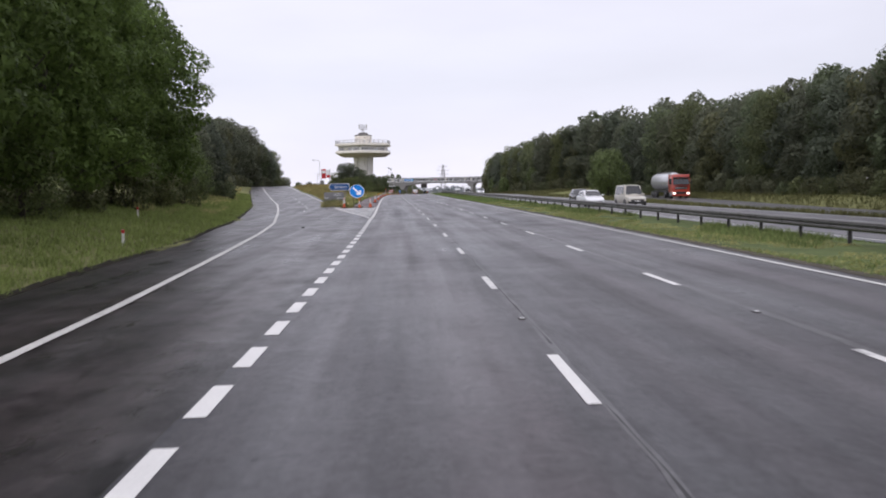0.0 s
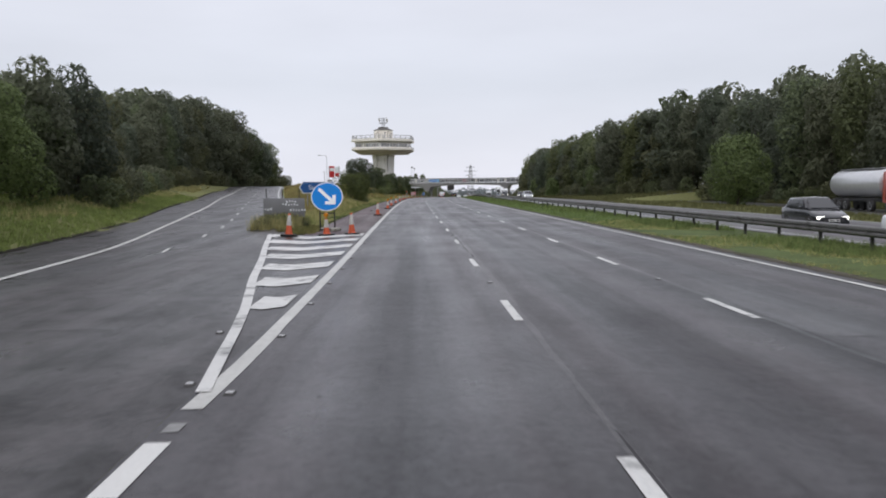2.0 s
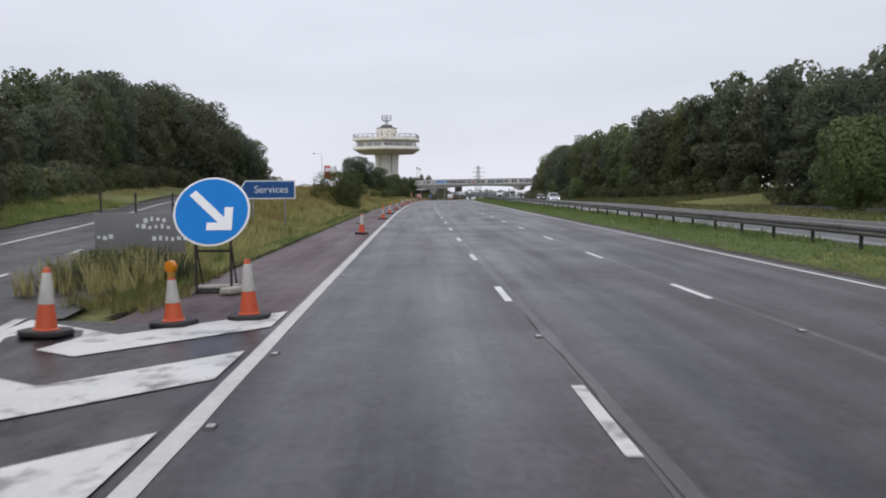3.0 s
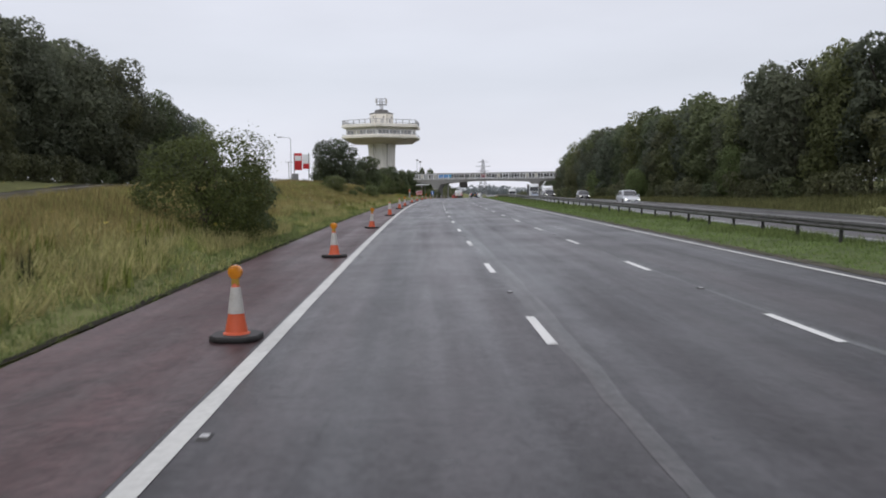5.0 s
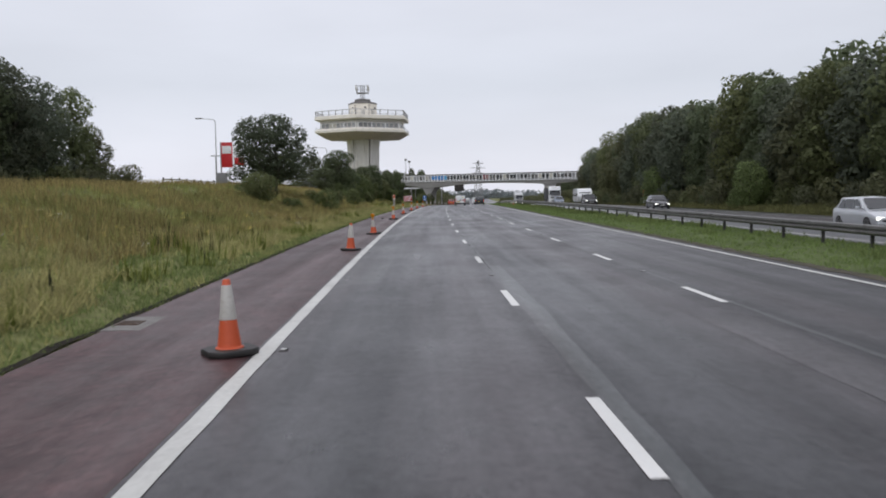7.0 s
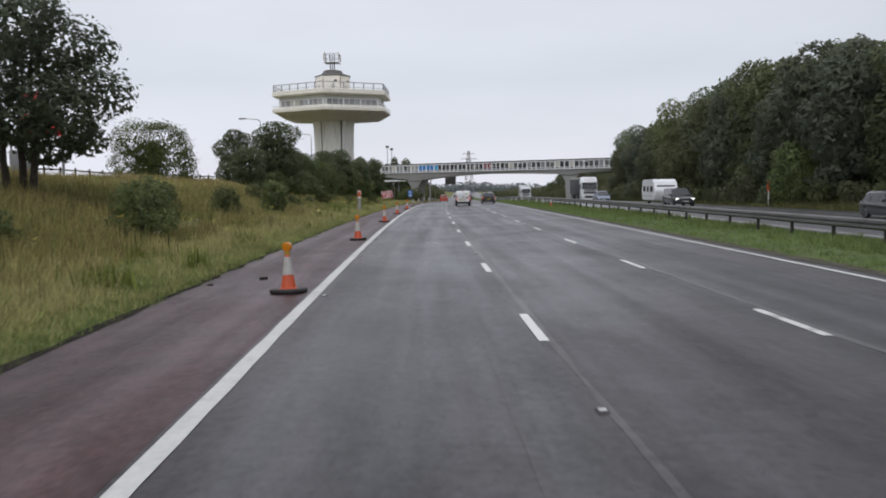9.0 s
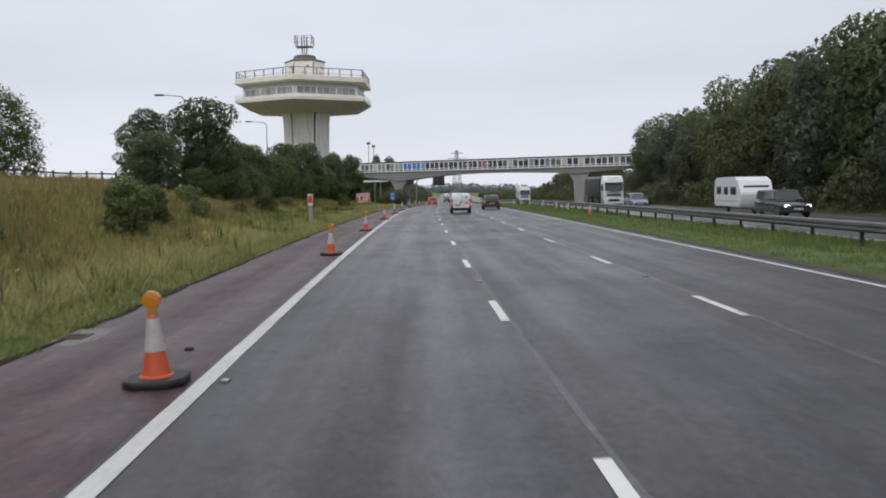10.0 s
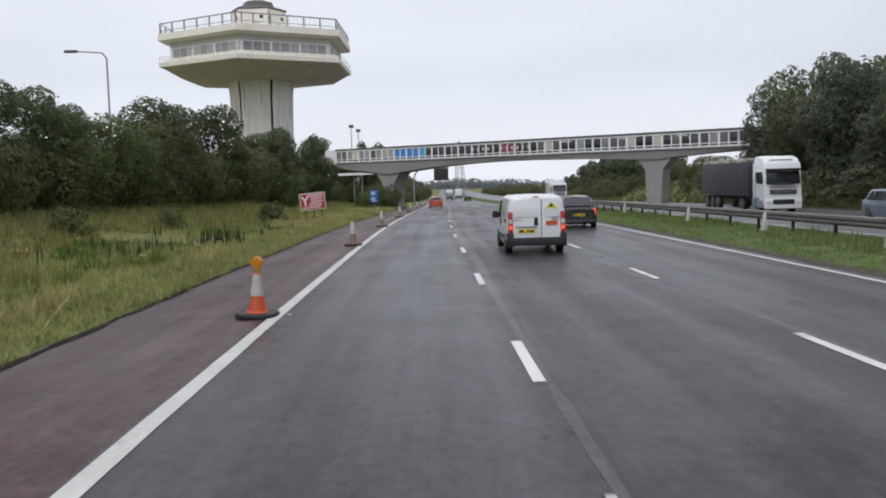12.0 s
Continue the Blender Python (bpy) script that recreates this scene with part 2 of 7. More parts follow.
TURF = material("reserve_turf", (0.092, 0.120, 0.046), 0.95, vary=0.4, scale=0.8, fine=9, bump=0.8, spec=0.1, dirt=(0.12, 0.115, 0.055), dirt_at=0.60)
DIRT = material("edge_grit", (0.085, 0.076, 0.062), 0.95, spec=0.1, vary=0.4, scale=1.5, fine=18, bump=0.8, dirt=(0.05, 0.055, 0.028), dirt_at=0.5)
MUD = material("edge_mud", (0.020, 0.017, 0.013), 0.95, spec=0.1, vary=0.4, scale=1.5, fine=18, bump=0.8, dirt=(0.05, 0.06, 0.02))
EARTH = material("grass_earth", (0.155, 0.162, 0.068), 0.95, spec=0.1, vary=0.45, scale=0.12, fine=3.0, bump=0.8, dirt=(0.19, 0.175, 0.085), dirt_at=0.60)
EARTH.diffuse_color = (0.1, 0.12, 0.04, 1)
GRASS_GREEN = material("grass_green", (0.255, 0.278, 0.100), 0.7, vary=0.35, scale=0.3, fine=2.0, island=0.40, spec=0.12, thin=0.40)
GRASS_FRESH = material("grass_fresh", (0.165, 0.210, 0.078), 0.75, vary=0.35, scale=0.3, fine=2.0, island=0.40, spec=0.12, thin=0.40)
GRASS_PALE = material("grass_pale", (0.34, 0.335, 0.145), 0.75, vary=0.3, scale=0.3, fine=2.0, island=0.35, spec=0.12, thin=0.4)
GRASS_STRAW = material("grass_straw", (0.38, 0.35, 0.16), 0.7, vary=0.35, scale=0.25, fine=2.0, island=0.4, spec=0.25, thin=0.35)
GRASS_RUST = material("grass_rusty", (0.285, 0.235, 0.100), 0.7, vary=0.4, scale=0.25, fine=2.0, island=0.45, spec=0.25, thin=0.35)
WEED_DARK = material("weed_dark", (0.030, 0.034, 0.014), 0.7, island=0.4, spec=0.2)
GRASS_LUSH = material("grass_lush", (0.205, 0.255, 0.082), 0.75, vary=0.35, scale=0.3, fine=2.0, island=0.40, spec=0.12, thin=0.40)
GRASS_OLIVE = material("grass_olive", (0.215, 0.205, 0.080), 0.75, vary=0.4, scale=0.3, fine=2.0, island=0.45, spec=0.12, thin=0.4)
GRASS_OLIVE_DARK = material("grass_olive_dark", (0.140, 0.142, 0.064), 0.8, vary=0.4, scale=0.3, fine=2.0, island=0.45, spec=0.1, thin=0.4)
GRASS_RESERVE = material("grass_reserve", (0.165, 0.228, 0.076), 0.75, vary=0.3, scale=0.4, fine=2.0, island=0.35, spec=0.12, thin=0.40)
DOCK = material("leaf_dock", (0.11, 0.175, 0.045), 0.85, vary=0.3, scale=1.0, fine=8.0, island=0.35, spec=0.08, thin=0.4)
WEED_GREEN = material("weed_green", (0.14, 0.165, 0.04), 0.8, island=0.4, spec=0.1, thin=0.3)
WEED_GREY = material("weed_grey", (0.085, 0.098, 0.056), 0.8, island=0.5, spec=0.1, thin=0.3)
FLOWER = material("flower_yellow", (0.42, 0.34, 0.03), 0.6, island=0.3)
FLOWER_WHITE = material("flower_white", (0.55, 0.55, 0.48), 0.6, island=0.3)
LEAF_DARK = material("leaf_dark", (0.116, 0.140, 0.100), 0.6, alt=(0.138, 0.148, 0.094), vary=0.35, scale=0.16, fine=0.8, island=0.16, thing=0.22, spec=0.2, thin=0.45)
LEAF_HEDGE = material("leaf_hedge", (0.124, 0.162, 0.062), 0.6, alt=(0.138, 0.148, 0.068), vary=0.35, scale=0.5, fine=1.6, island=0.28, thing=0.2, spec=0.2, thin=0.45)
LEAF_DEEP = material("leaf_deep", (0.104, 0.134, 0.066), 0.6, alt=(0.114, 0.132, 0.074), vary=0.35, scale=0.4, fine=1.4, island=0.22, thing=0.2, spec=0.2, thin=0.45)
LEAF_OAK = material("leaf_oak", (0.092, 0.112, 0.072), 0.6, vary=0.35, scale=0.4, fine=1.2, island=0.2, spec=0.2, thin=0.4)
LEAF_MID = material("leaf_mid", (0.128, 0.160, 0.090), 0.6, alt=(0.150, 0.168, 0.074), vary=0.35, scale=0.16, fine=0.8, island=0.16, thing=0.22, spec=0.2, thin=0.45)
LEAF_LIGHT = material("leaf_light", (0.150, 0.195, 0.078), 0.6, vary=0.3, scale=0.2, fine=1.2, island=0.3, thing=0.15, spec=0.2, thin=0.45)
LEAF_OLIVE = material("leaf_olive", (0.132, 0.144, 0.092), 0.6, alt=(0.140, 0.146, 0.074), vary=0.35, scale=0.16, fine=0.8, island=0.16, thing=0.2, spec=0.2, thin=0.45)
LEAF_WILLOW = material("leaf_willow", (0.098, 0.118, 0.040), 0.6, vary=0.35, scale=0.5, fine=2.0, island=0.3, spec=0.2, thin=0.45)
LEAF_NEAR = material("leaf_near", (0.108, 0.158, 0.042), 0.6, vary=0.4, scale=0.3, fine=1.5, island=0.35, thing=0.2, spec=0.2, thin=0.45)
LEAF_GREY = material("leaf_grey", (0.124, 0.160, 0.080), 0.6, vary=0.3, scale=0.3, fine=1.5, island=0.45, spec=0.3, thin=0.35)
BARK = material("bark", (0.055, 0.045, 0.036), 0.9, vary=0.4, scale=2, fine=14, bump=0.9)
CONCRETE = material("concrete", (0.29, 0.285, 0.275), 0.75, vary=0.14, scale=0.25, fine=9, bump=0.3, dirt=(0.22, 0.21, 0.19), dirt_at=0.58)
CREAM = material("cream_render", (0.73, 0.695, 0.625), 0.7, vary=0.10, scale=0.6, fine=6, bump=0.2, dirt=(0.47, 0.42, 0.33), dirt_at=0.60, streak=0.5)
WHITE_CONCRETE = material("shaft_concrete", (0.66, 0.64, 0.61), 0.75, vary=0.14, scale=0.9, fine=7, bump=0.3, dirt=(0.42, 0.39, 0.35), dirt_at=0.55, streak=0.07)
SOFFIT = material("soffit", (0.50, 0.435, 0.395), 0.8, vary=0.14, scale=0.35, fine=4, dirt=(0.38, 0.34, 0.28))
FASCIA = material("fascia_grey", (0.47, 0.455, 0.42), 0.6, vary=0.15, scale=0.8, fine=6)
# near-black: the tower slots' shade put into the colour; also serves the blank sign
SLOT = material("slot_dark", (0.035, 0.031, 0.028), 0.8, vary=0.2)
FELT = material("roof_felt", (0.12, 0.115, 0.11), 0.8, vary=0.25)
FRAME_WHITE = material("frame_white", (0.74, 0.75, 0.76), 0.5, vary=0.08, scale=1.0, dirt=(0.45, 0.45, 0.43), dirt_at=0.62)
PANE = material("window_pane", (0.105, 0.10, 0.095), 0.08, vary=0.3, scale=0.7, fine=3, thing=0.3, spec=0.6)
# pale grey base: the sky's reflection in the glass put into the colour
PANE_SKYLIT = material("window_pane_skylit", (0.27, 0.275, 0.285), 0.10, vary=0.3, scale=0.7, fine=3, thing=0.35, spec=0.6)
PANE_DARK = material("window_pane_dark", (0.035, 0.037, 0.04), 0.06, vary=0.3, thing=0.4, spec=0.6)
PANE_BLIND = material("window_blind", (0.44, 0.42, 0.36), 0.4, vary=0.12, thing=0.25)
PANEL_BLUE = material("panel_blue", (0.05, 0.22, 0.55), 0.25, vary=0.12)
PANEL_SKY = material("panel_sky", (0.06, 0.36, 0.66), 0.25, vary=0.12)
PANEL_MAROON = material("panel_maroon", (0.20, 0.03, 0.05), 0.3, vary=0.12)
STEEL = material("galvanised", (0.30, 0.30, 0.31), 0.5, 0.6, vary=0.2, scale=1.2, fine=14, dirt=(0.12, 0.10, 0.09), dirt_at=0.58)
STEEL_DULL = material("barrier_steel", (0.165, 0.16, 0.16), 0.5, 0.5, vary=0.25, scale=0.9, fine=12, dirt=(0.05, 0.045, 0.04), dirt_at=0.55)
POST_DARK = material("post_dark", (0.05, 0.048, 0.047), 0.6, 0.3, vary=0.3)
CONE_ORANGE = material("cone_orange", (0.55, 0.095, 0.035), 0.45, vary=0.12, scale=4, dirt=(0.30, 0.06, 0.02), dirt_at=0.62)
CONE_FADED = material("cone_faded", (0.25, 0.165, 0.125), 0.55, vary=0.2, scale=4, dirt=(0.16, 0.12, 0.09), dirt_at=0.52)
CONE_WHITE = material("cone_sleeve", (0.44, 0.43, 0.405), 0.4, vary=0.1, scale=5, dirt=(0.36, 0.33, 0.30), dirt_at=0.56)
RUBBER = material("rubber_black", (0.018, 0.017, 0.017), 0.6, vary=0.3, fine=20, bump=0.2)
AMBER = material("lamp_amber", (0.56, 0.20, 0.012), 0.2, vary=0.08, spec=0.6)
LAMP_YELLOW = material("lamp_body", (0.36, 0.21, 0.03), 0.4, vary=0.2, scale=6)
SIGN_BLUE = material("sign_blue", (0.010, 0.20, 0.60), 0.6, vary=0.07, scale=3, spec=0.15)
SIGN_NAVY = material("sign_navy", (0.012, 0.085, 0.27), 0.35, vary=0.08, scale=3)
SIGN_WHITE = material("sign_white", (0.74, 0.76, 0.78), 0.35, vary=0.06, scale=3)
SIGN_RED = material("sign_red", (0.50, 0.022, 0.028), 0.4, vary=0.1, scale=2)
SIGN_ORANGE = material("sign_orange", (0.62, 0.11, 0.02), 0.45, vary=0.1, scale=4)
SIGN_RED_DULL = material("sign_red_dull", (0.42, 0.040, 0.046), 0.5, vary=0.14, scale=2, dirt=(0.30, 0.07, 0.07))
SIGN_MID = material("sign_mid_blue", (0.016, 0.13, 0.42), 0.5, vary=0.1, scale=3)
SIGN_GREY = material("sign_back", (0.20, 0.202, 0.21), 0.5, 0.1, vary=0.12, scale=1.5)
TUBE = material("frame_tube", (0.09, 0.06, 0.045), 0.6, 0.3, vary=0.3)
SANDBAG = material("sandbag", (0.36, 0.35, 0.31), 0.85, vary=0.2, scale=3, fine=25, bump=0.6, dirt=(0.12, 0.11, 0.09))
WOOD_DARK = material("fence_wood", (0.050, 0.042, 0.036), 0.85, vary=0.3, bump=0.5)
WHITE_POST = material("marker_white", (0.66, 0.66, 0.63), 0.5, vary=0.1, dirt=(0.3, 0.29, 0.25))
CAR_WHITE = material("paint_white", (0.74, 0.76, 0.78), 0.28, vary=0.04, scale=1.5, coat=0.6, dirt=(0.55, 0.55, 0.54), dirt_at=0.66)
CAR_RED = material("paint_red", (0.42, 0.055, 0.035), 0.3, vary=0.06, coat=0.6)
CAR_SILVER = material("paint_silver", (0.50, 0.52, 0.55), 0.3, 0.4, vary=0.05, coat=0.6)
CAR_BLUE = material("paint_slate", (0.16, 0.20, 0.27), 0.3, 0.4, vary=0.06, coat=0.6)
CAR_BLACK = material("paint_black", (0.020, 0.022, 0.026), 0.22, vary=0.1, coat=0.6)
CAR_BEIGE = material("paint_beige", (0.50, 0.48, 0.42), 0.35, vary=0.06, coat=0.4)
TARP = material("trailer_sheet", (0.030, 0.032, 0.040), 0.5, vary=0.3, scale=1.0, fine=6, bump=0.3)
TARP_BLUE = material("trailer_blue", (0.03, 0.06, 0.14), 0.5, vary=0.25)
TEAL = material("paint_teal", (0.06, 0.17, 0.17), 0.35, vary=0.08, coat=0.4)
TANK = material("tank_steel", (0.55, 0.56, 0.57), 0.3, 0.5, vary=0.1)
GLASS_CAR = material("car_glass", (0.02, 0.023, 0.027), 0.05, vary=0.2, spec=0.8)
TRIM_BLACK = material("trim_black", (0.022, 0.022, 0.024), 0.55, vary=0.2)
RIM = material("wheel_trim", (0.36, 0.37, 0.38), 0.4, 0.5, vary=0.12)
PLATE = material("plate_yellow", (0.70, 0.52, 0.03), 0.4)
PLATE_WHITE = material("plate_white", (0.70, 0.70, 0.68), 0.4)
INK = material("ink_dark", (0.02, 0.02, 0.02), 0.5)
TAIL_RED = material("tail_lamp", (0.42, 0.012, 0.012), 0.15, coat=0.5)
TAIL_LIT = material("tail_lamp_lit", (0.9, 0.10, 0.04), 0.2, glow=0.55)
LAMP_CLEAR = material("lamp_clear", (0.6, 0.6, 0.6), 0.12, coat=0.5)
HEAD_LIT = material("headlamp_lit", (1.0, 0.97, 0.90), 0.2, glow=2.2)
HAZARD = material("hazard_yellow", (0.70, 0.66, 0.03), 0.4)
# distance haze put into the colour: pale blue-grey leaves with a faint glow
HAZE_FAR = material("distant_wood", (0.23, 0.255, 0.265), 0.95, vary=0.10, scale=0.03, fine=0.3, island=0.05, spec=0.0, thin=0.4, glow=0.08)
DRAIN = material("drain_mortar", (0.15, 0.142, 0.13), 0.6, vary=0.3, scale=3, fine=18, bump=0.5, dirt=(0.06, 0.05, 0.045), dirt_at=0.52)
STUD = material("road_stud", (0.50, 0.50, 0.50), 0.3, 0.3)
GRIT = material("litter_dark", (0.02, 0.018, 0.016), 0.8)

# ---- tools ----


def finish(bm, name, mat, smooth=35.0):
    bmesh.ops.recalc_face_normals(bm, faces=bm.faces)
    me = bpy.data.meshes.new(name)
    bm.to_mesh(me)
    bm.free()
    me.materials.append(mat)
    if smooth and len(me.polygons):
        me.polygons.foreach_set("use_smooth", [True] * len(me.polygons))
        me.set_sharp_from_angle(angle=radians(smooth))
    return me


def part(name, bm, mat, parent, label="", m=None):
    """Links a bmesh (or a mesh) as ONE mesh object under a thing or a part."""
    ob = new(name, bm if isinstance(bm, bpy.types.Mesh) else finish(bm, name, mat))
    ob.parent = parent
    if m is not None:
        ob.matrix_basis = m
    return tagged(ob, label) if label else ob


def thing(name, m, label, category, group=""):
    ob = new(name)
    ob.empty_display_size = 0.2
    ob.matrix_basis = m
    return tagged(ob, label, category, group)


def solid(name, bm, mat, label="", category="", kind="", group="", m=None, smooth=35.0):
    """A thing or a piece of the setting that is one mesh."""
    ob = new(name, bm if isinstance(bm, bpy.types.Mesh) else finish(bm, name, mat, smooth))
    if m is not None:
        ob.matrix_basis = m
    return tagged(ob, label, category, group, kind)


def box(bm, size, centre=(0, 0, 0), bevel=0.0, turn=None, taper=1.0):
    m = Matrix.Translation(centre) @ (turn or Matrix.Identity(4)) @ Matrix.Diagonal((*size, 1))
    made = bmesh.ops.create_cube(bm, size=1.0)["verts"]
    if taper != 1.0:
        for v in made:
            if v.co.z > 0:
                v.co.x *= taper
                v.co.y *= taper
    bmesh.ops.transform(bm, matrix=m, verts=made)
    if bevel:
        edges = list({e for v in made for e in v.link_edges})
        bmesh.ops.bevel(bm, geom=edges, offset=bevel, segments=2, affect="EDGES", profile=0.6)
    return bm


def rod(bm, a, b, r, r2=None, sides=8):
    a, b = Vector(a), Vector(b)
    made = bmesh.ops.create_cone(bm, cap_ends=True, segments=sides, radius1=r, radius2=r if r2 is None else r2, depth=(b - a).length)["verts"]
    bmesh.ops.transform(bm, matrix=Matrix.Translation((a + b) / 2) @ (b - a).to_track_quat("Z", "Y").to_matrix().to_4x4(), verts=made)
    return bm


def lathe(bm, profile, sides=16, axis="Z", centre=(0, 0, 0)):
    """Turns (radius, height) pairs round an axis."""
    rings = []
    for r, h in profile:
        ring = []
        for i in range(sides):
            a = 2 * math.pi * i / sides
            p = (r * math.cos(a), r * math.sin(a), h) if axis == "Z" else (r * math.cos(a), h, r * math.sin(a)) if axis == "Y" else (h, r * math.cos(a), r * math.sin(a))
            ring.append(bm.verts.new(Vector(p) + Vector(centre)))
        rings.append(ring)
    for a, b in zip(rings, rings[1:]):
        for i in range(sides):
            bm.faces.new((a[i], a[(i + 1) % sides], b[(i + 1) % sides], b[i]))
    for ring in (rings[0], rings[-1]):
        bm.faces.new(ring)
    return bm


def prism(bm, outline, a, b, axis="Y"):
    """A flat outline pushed from a to b along an axis."""
    def put(p, d):
        return (p[0], d, p[1]) if axis == "Y" else (d, p[0], p[1]) if axis == "X" else (p[0], p[1], d)
    one, two = [bm.verts.new(put(p, a)) for p in outline], [bm.verts.new(put(p, b)) for p in outline]
    k = len(outline)
    for i in range(k):
        bm.faces.new((one[i], one[(i + 1) % k], two[(i + 1) % k], two[i]))
    bm.faces.new(one)
    bm.faces.new(two)
    return bm


def blend(a, b, x):
    k = min(max((x - a) / (b - a), 0.0), 1.0)
    return k * k * (3 - 2 * k)


def steps(pairs, s):
    """Straight from pair to pair."""
    if s <= pairs[0][0]:
        return pairs[0][1]
    for (a, x), (b, y) in zip(pairs, pairs[1:]):
        if s <= b:
            return x + (y - x) * (s - a) / (b - a)
    return pairs[-1][1]


def spread(a, b, step):
    n = max(1, round((b - a) / step))
    return [a + (b - a) * i / n for i in range(n + 1)]


def mesh_of(name, verts, faces, mat, smooth=False, uv=None):
    me = bpy.data.meshes.new(name)
    me.from_pydata(verts, [], faces)
    me.materials.append(mat)
    if smooth:
        me.polygons.foreach_set("use_smooth", [True] * len(me.polygons))
    if uv:
        layer = me.uv_layers.new(name="lanes")
        for loop in me.loops:
            layer.data[loop.index].uv = uv[loop.vertex_index]
    return me


def quads(name, corners, mat, facing=None):
    """Many loose faces from an array (n, corners, 3) as one mesh; facing rounds the shading over each clump."""
    n = len(corners)
    k = corners.shape[1]
    me = bpy.data.meshes.new(name)
    me.vertices.add(n * k)
    me.vertices.foreach_set("co", np.ascontiguousarray(corners, dtype=np.float32).ravel())
    me.loops.add(n * k)
    me.loops.foreach_set("vertex_index", np.arange(n * k, dtype=np.int32))
    me.polygons.add(n)
    me.polygons.foreach_set("loop_start", np.arange(0, n * k, k, dtype=np.int32))
    me.update(calc_edges=True)
    me.validate()
    me.materials.append(mat)
    if facing is not None:
        soften(me, np.repeat(facing, k, 0))
    return me


def soften(me, normals):
    """Gives a mesh of sprays the rounded shading of the clumps that they cover."""
    me.shade_smooth()
    me.normals_split_custom_set_from_vertices(normals.tolist())

# ---- the lie of the land ----
LANES = (0.0, 3.69, 7.27, 10.87)
SLIP_LINE = [(-60, -3.1), (0, -3.1), (15, -3.2), (19.7, -3.38), (24.6, -3.68), (33.9, -4.23), (45, -4.9), (59, -6.1), (75, -8.0), (90, -9.85), (103, -11.6), (125, -15.2), (170, -22.7), (212, -29.8), (260, -40.0)]
SLIP_RIGHT = [(92, -4.0), (130, -9.6), (170, -16.2), (212, -23.0), (260, -33.0)]
JOIN_IN = [(-100, 29.2), (70, 29.2), (122, 36.5), (150, 40.0), (200, 43.0)]
JOIN_OUT = [(-100, 31.5), (-20, 32.0), (70, 37.0), (122, 44.0), (150, 47.5), (200, 50.0)]


def camber(u):
    if u <= 14:
        return CROSSFALL * (min(max(u, -8.0), 11.0) - 1.8)
    return 0.14 - 0.012 * max(0.0, min(u, 30.0) - 17.5)


def climb(s):
    return 2.45 * max(0.0, min(1.0, (s - 84.0) / 128.0)) ** 1.15


def terrain(s, u):
    """Height of the ground over the road's line."""
    z = camber(u)
    if u < -3.0:
        lift = climb(s)
        right = steps(SLIP_RIGHT, s) + 0.5 if s > 90 else -3.0
        left = steps(SLIP_LINE, s) - 2.8
        if u > right:
            a = lift * blend(-3.2, right, u) + 0.75 * math.sin(math.pi * max(0.0, min(1.0, (u + 3.2) / (right + 3.2)))) * blend(122, 150, s)
        elif u >= left:
            a = lift
        else:
            a = lift + min(0.16 * (left - u), 3.0)
        b = 2.75 * blend(-4.3, -17.0 - 6.0 * blend(292, 322, s), u)
        a += (b - a) * blend(195, 240, s)
        z += a + 0.22 * blend(-2.95, -4.3, u) * blend(225, 260, s) + 0.05 * math.sin(s * 0.31 + u) * blend(-3.5, -8, u)
    elif u > 32.0:
        start = steps(JOIN_OUT, s) + 1.5 if s < 190 else 33.0
        z += min(0.10 * max(0.0, u - start), 2.2) * (1 - blend(560, 640, s)) + 3.0 * blend(33.0, 46, u) * blend(378, 402, s) * (1 - blend(545, 600, s))
    elif 11.6 < u < 17:
        z += 0.05 * math.sin((u - 11.6) / 5.4 * math.pi)
    return z


def on(s, u, z=0.0):
    return at(s, u, terrain(s, u) + z)


def along(s, u, turn=0.0, z=0.0, scale=1.0):
    """A pose on the ground that faces along the road, turned by degrees."""
    return Matrix.Translation(on(s, u, z)) @ pose(0, 0, 0, 0, 0, heading(s) + turn) @ Matrix.Scale(scale, 4)


def strip(name, s0, s1, step, left, right, lift, mat, cuts=1, wobble=0.0):
    """A band along the road between two sideways lines."""
    verts, faces, uv, rows = [], [], [], spread(s0, s1, step)
    for s in rows:
        a, b = left(s) if callable(left) else left, right(s) if callable(right) else right
        for j in range(cuts + 1):
            u = a + (b - a) * j / cuts
            if wobble and j in (0, cuts):
                u += wobble * (noise.noise((s * 0.7, j * 9.0, 1.0)) + 0.6 * noise.noise((s * 2.9, j * 5.0, 3.0)))
            verts.append(on(s, u, lift))
            uv.append((u, s))
    k = cuts + 1
    for i in range(len(rows) - 1):
        for j in range(cuts):
            faces.append((i * k + j, i * k + j + 1, (i + 1) * k + j + 1, (i + 1) * k + j))
    return mesh_of(name, verts, faces, mat, uv=uv)


def setting(name, mesh, label, category):
    return tagged(new(name, mesh), label, category, kind="structure")


def ground():
    rows = spread(-300, -20, 20) + spread(-17.5, 470, 2.5) + spread(480, 700, 20) + spread(760, 2600, 90)
    cols = [-2200, -900, -400, -220, -140, -100, -80, -65, -55, -48] + spread(-44, -3.2, 1.2) + [-2.6, 0, 3, 7, 11.2] + spread(12, 17, 1.0) + [20, 24, 28] + spread(31, 60, 2.0) + [66, 80, 110, 160, 260, 450, 900, 2200]
    verts = [on(s, u) for s in rows for u in cols]
    k = len(cols)
    faces = [(i * k + j, i * k + j + 1, (i + 1) * k + j + 1, (i + 1) * k + j) for i in range(len(rows) - 1) for j in range(k - 1)]
    setting("ground", mesh_of("ground", verts, faces, EARTH, smooth=True), "rough grass and earth ground sloping up from the road", "ground")


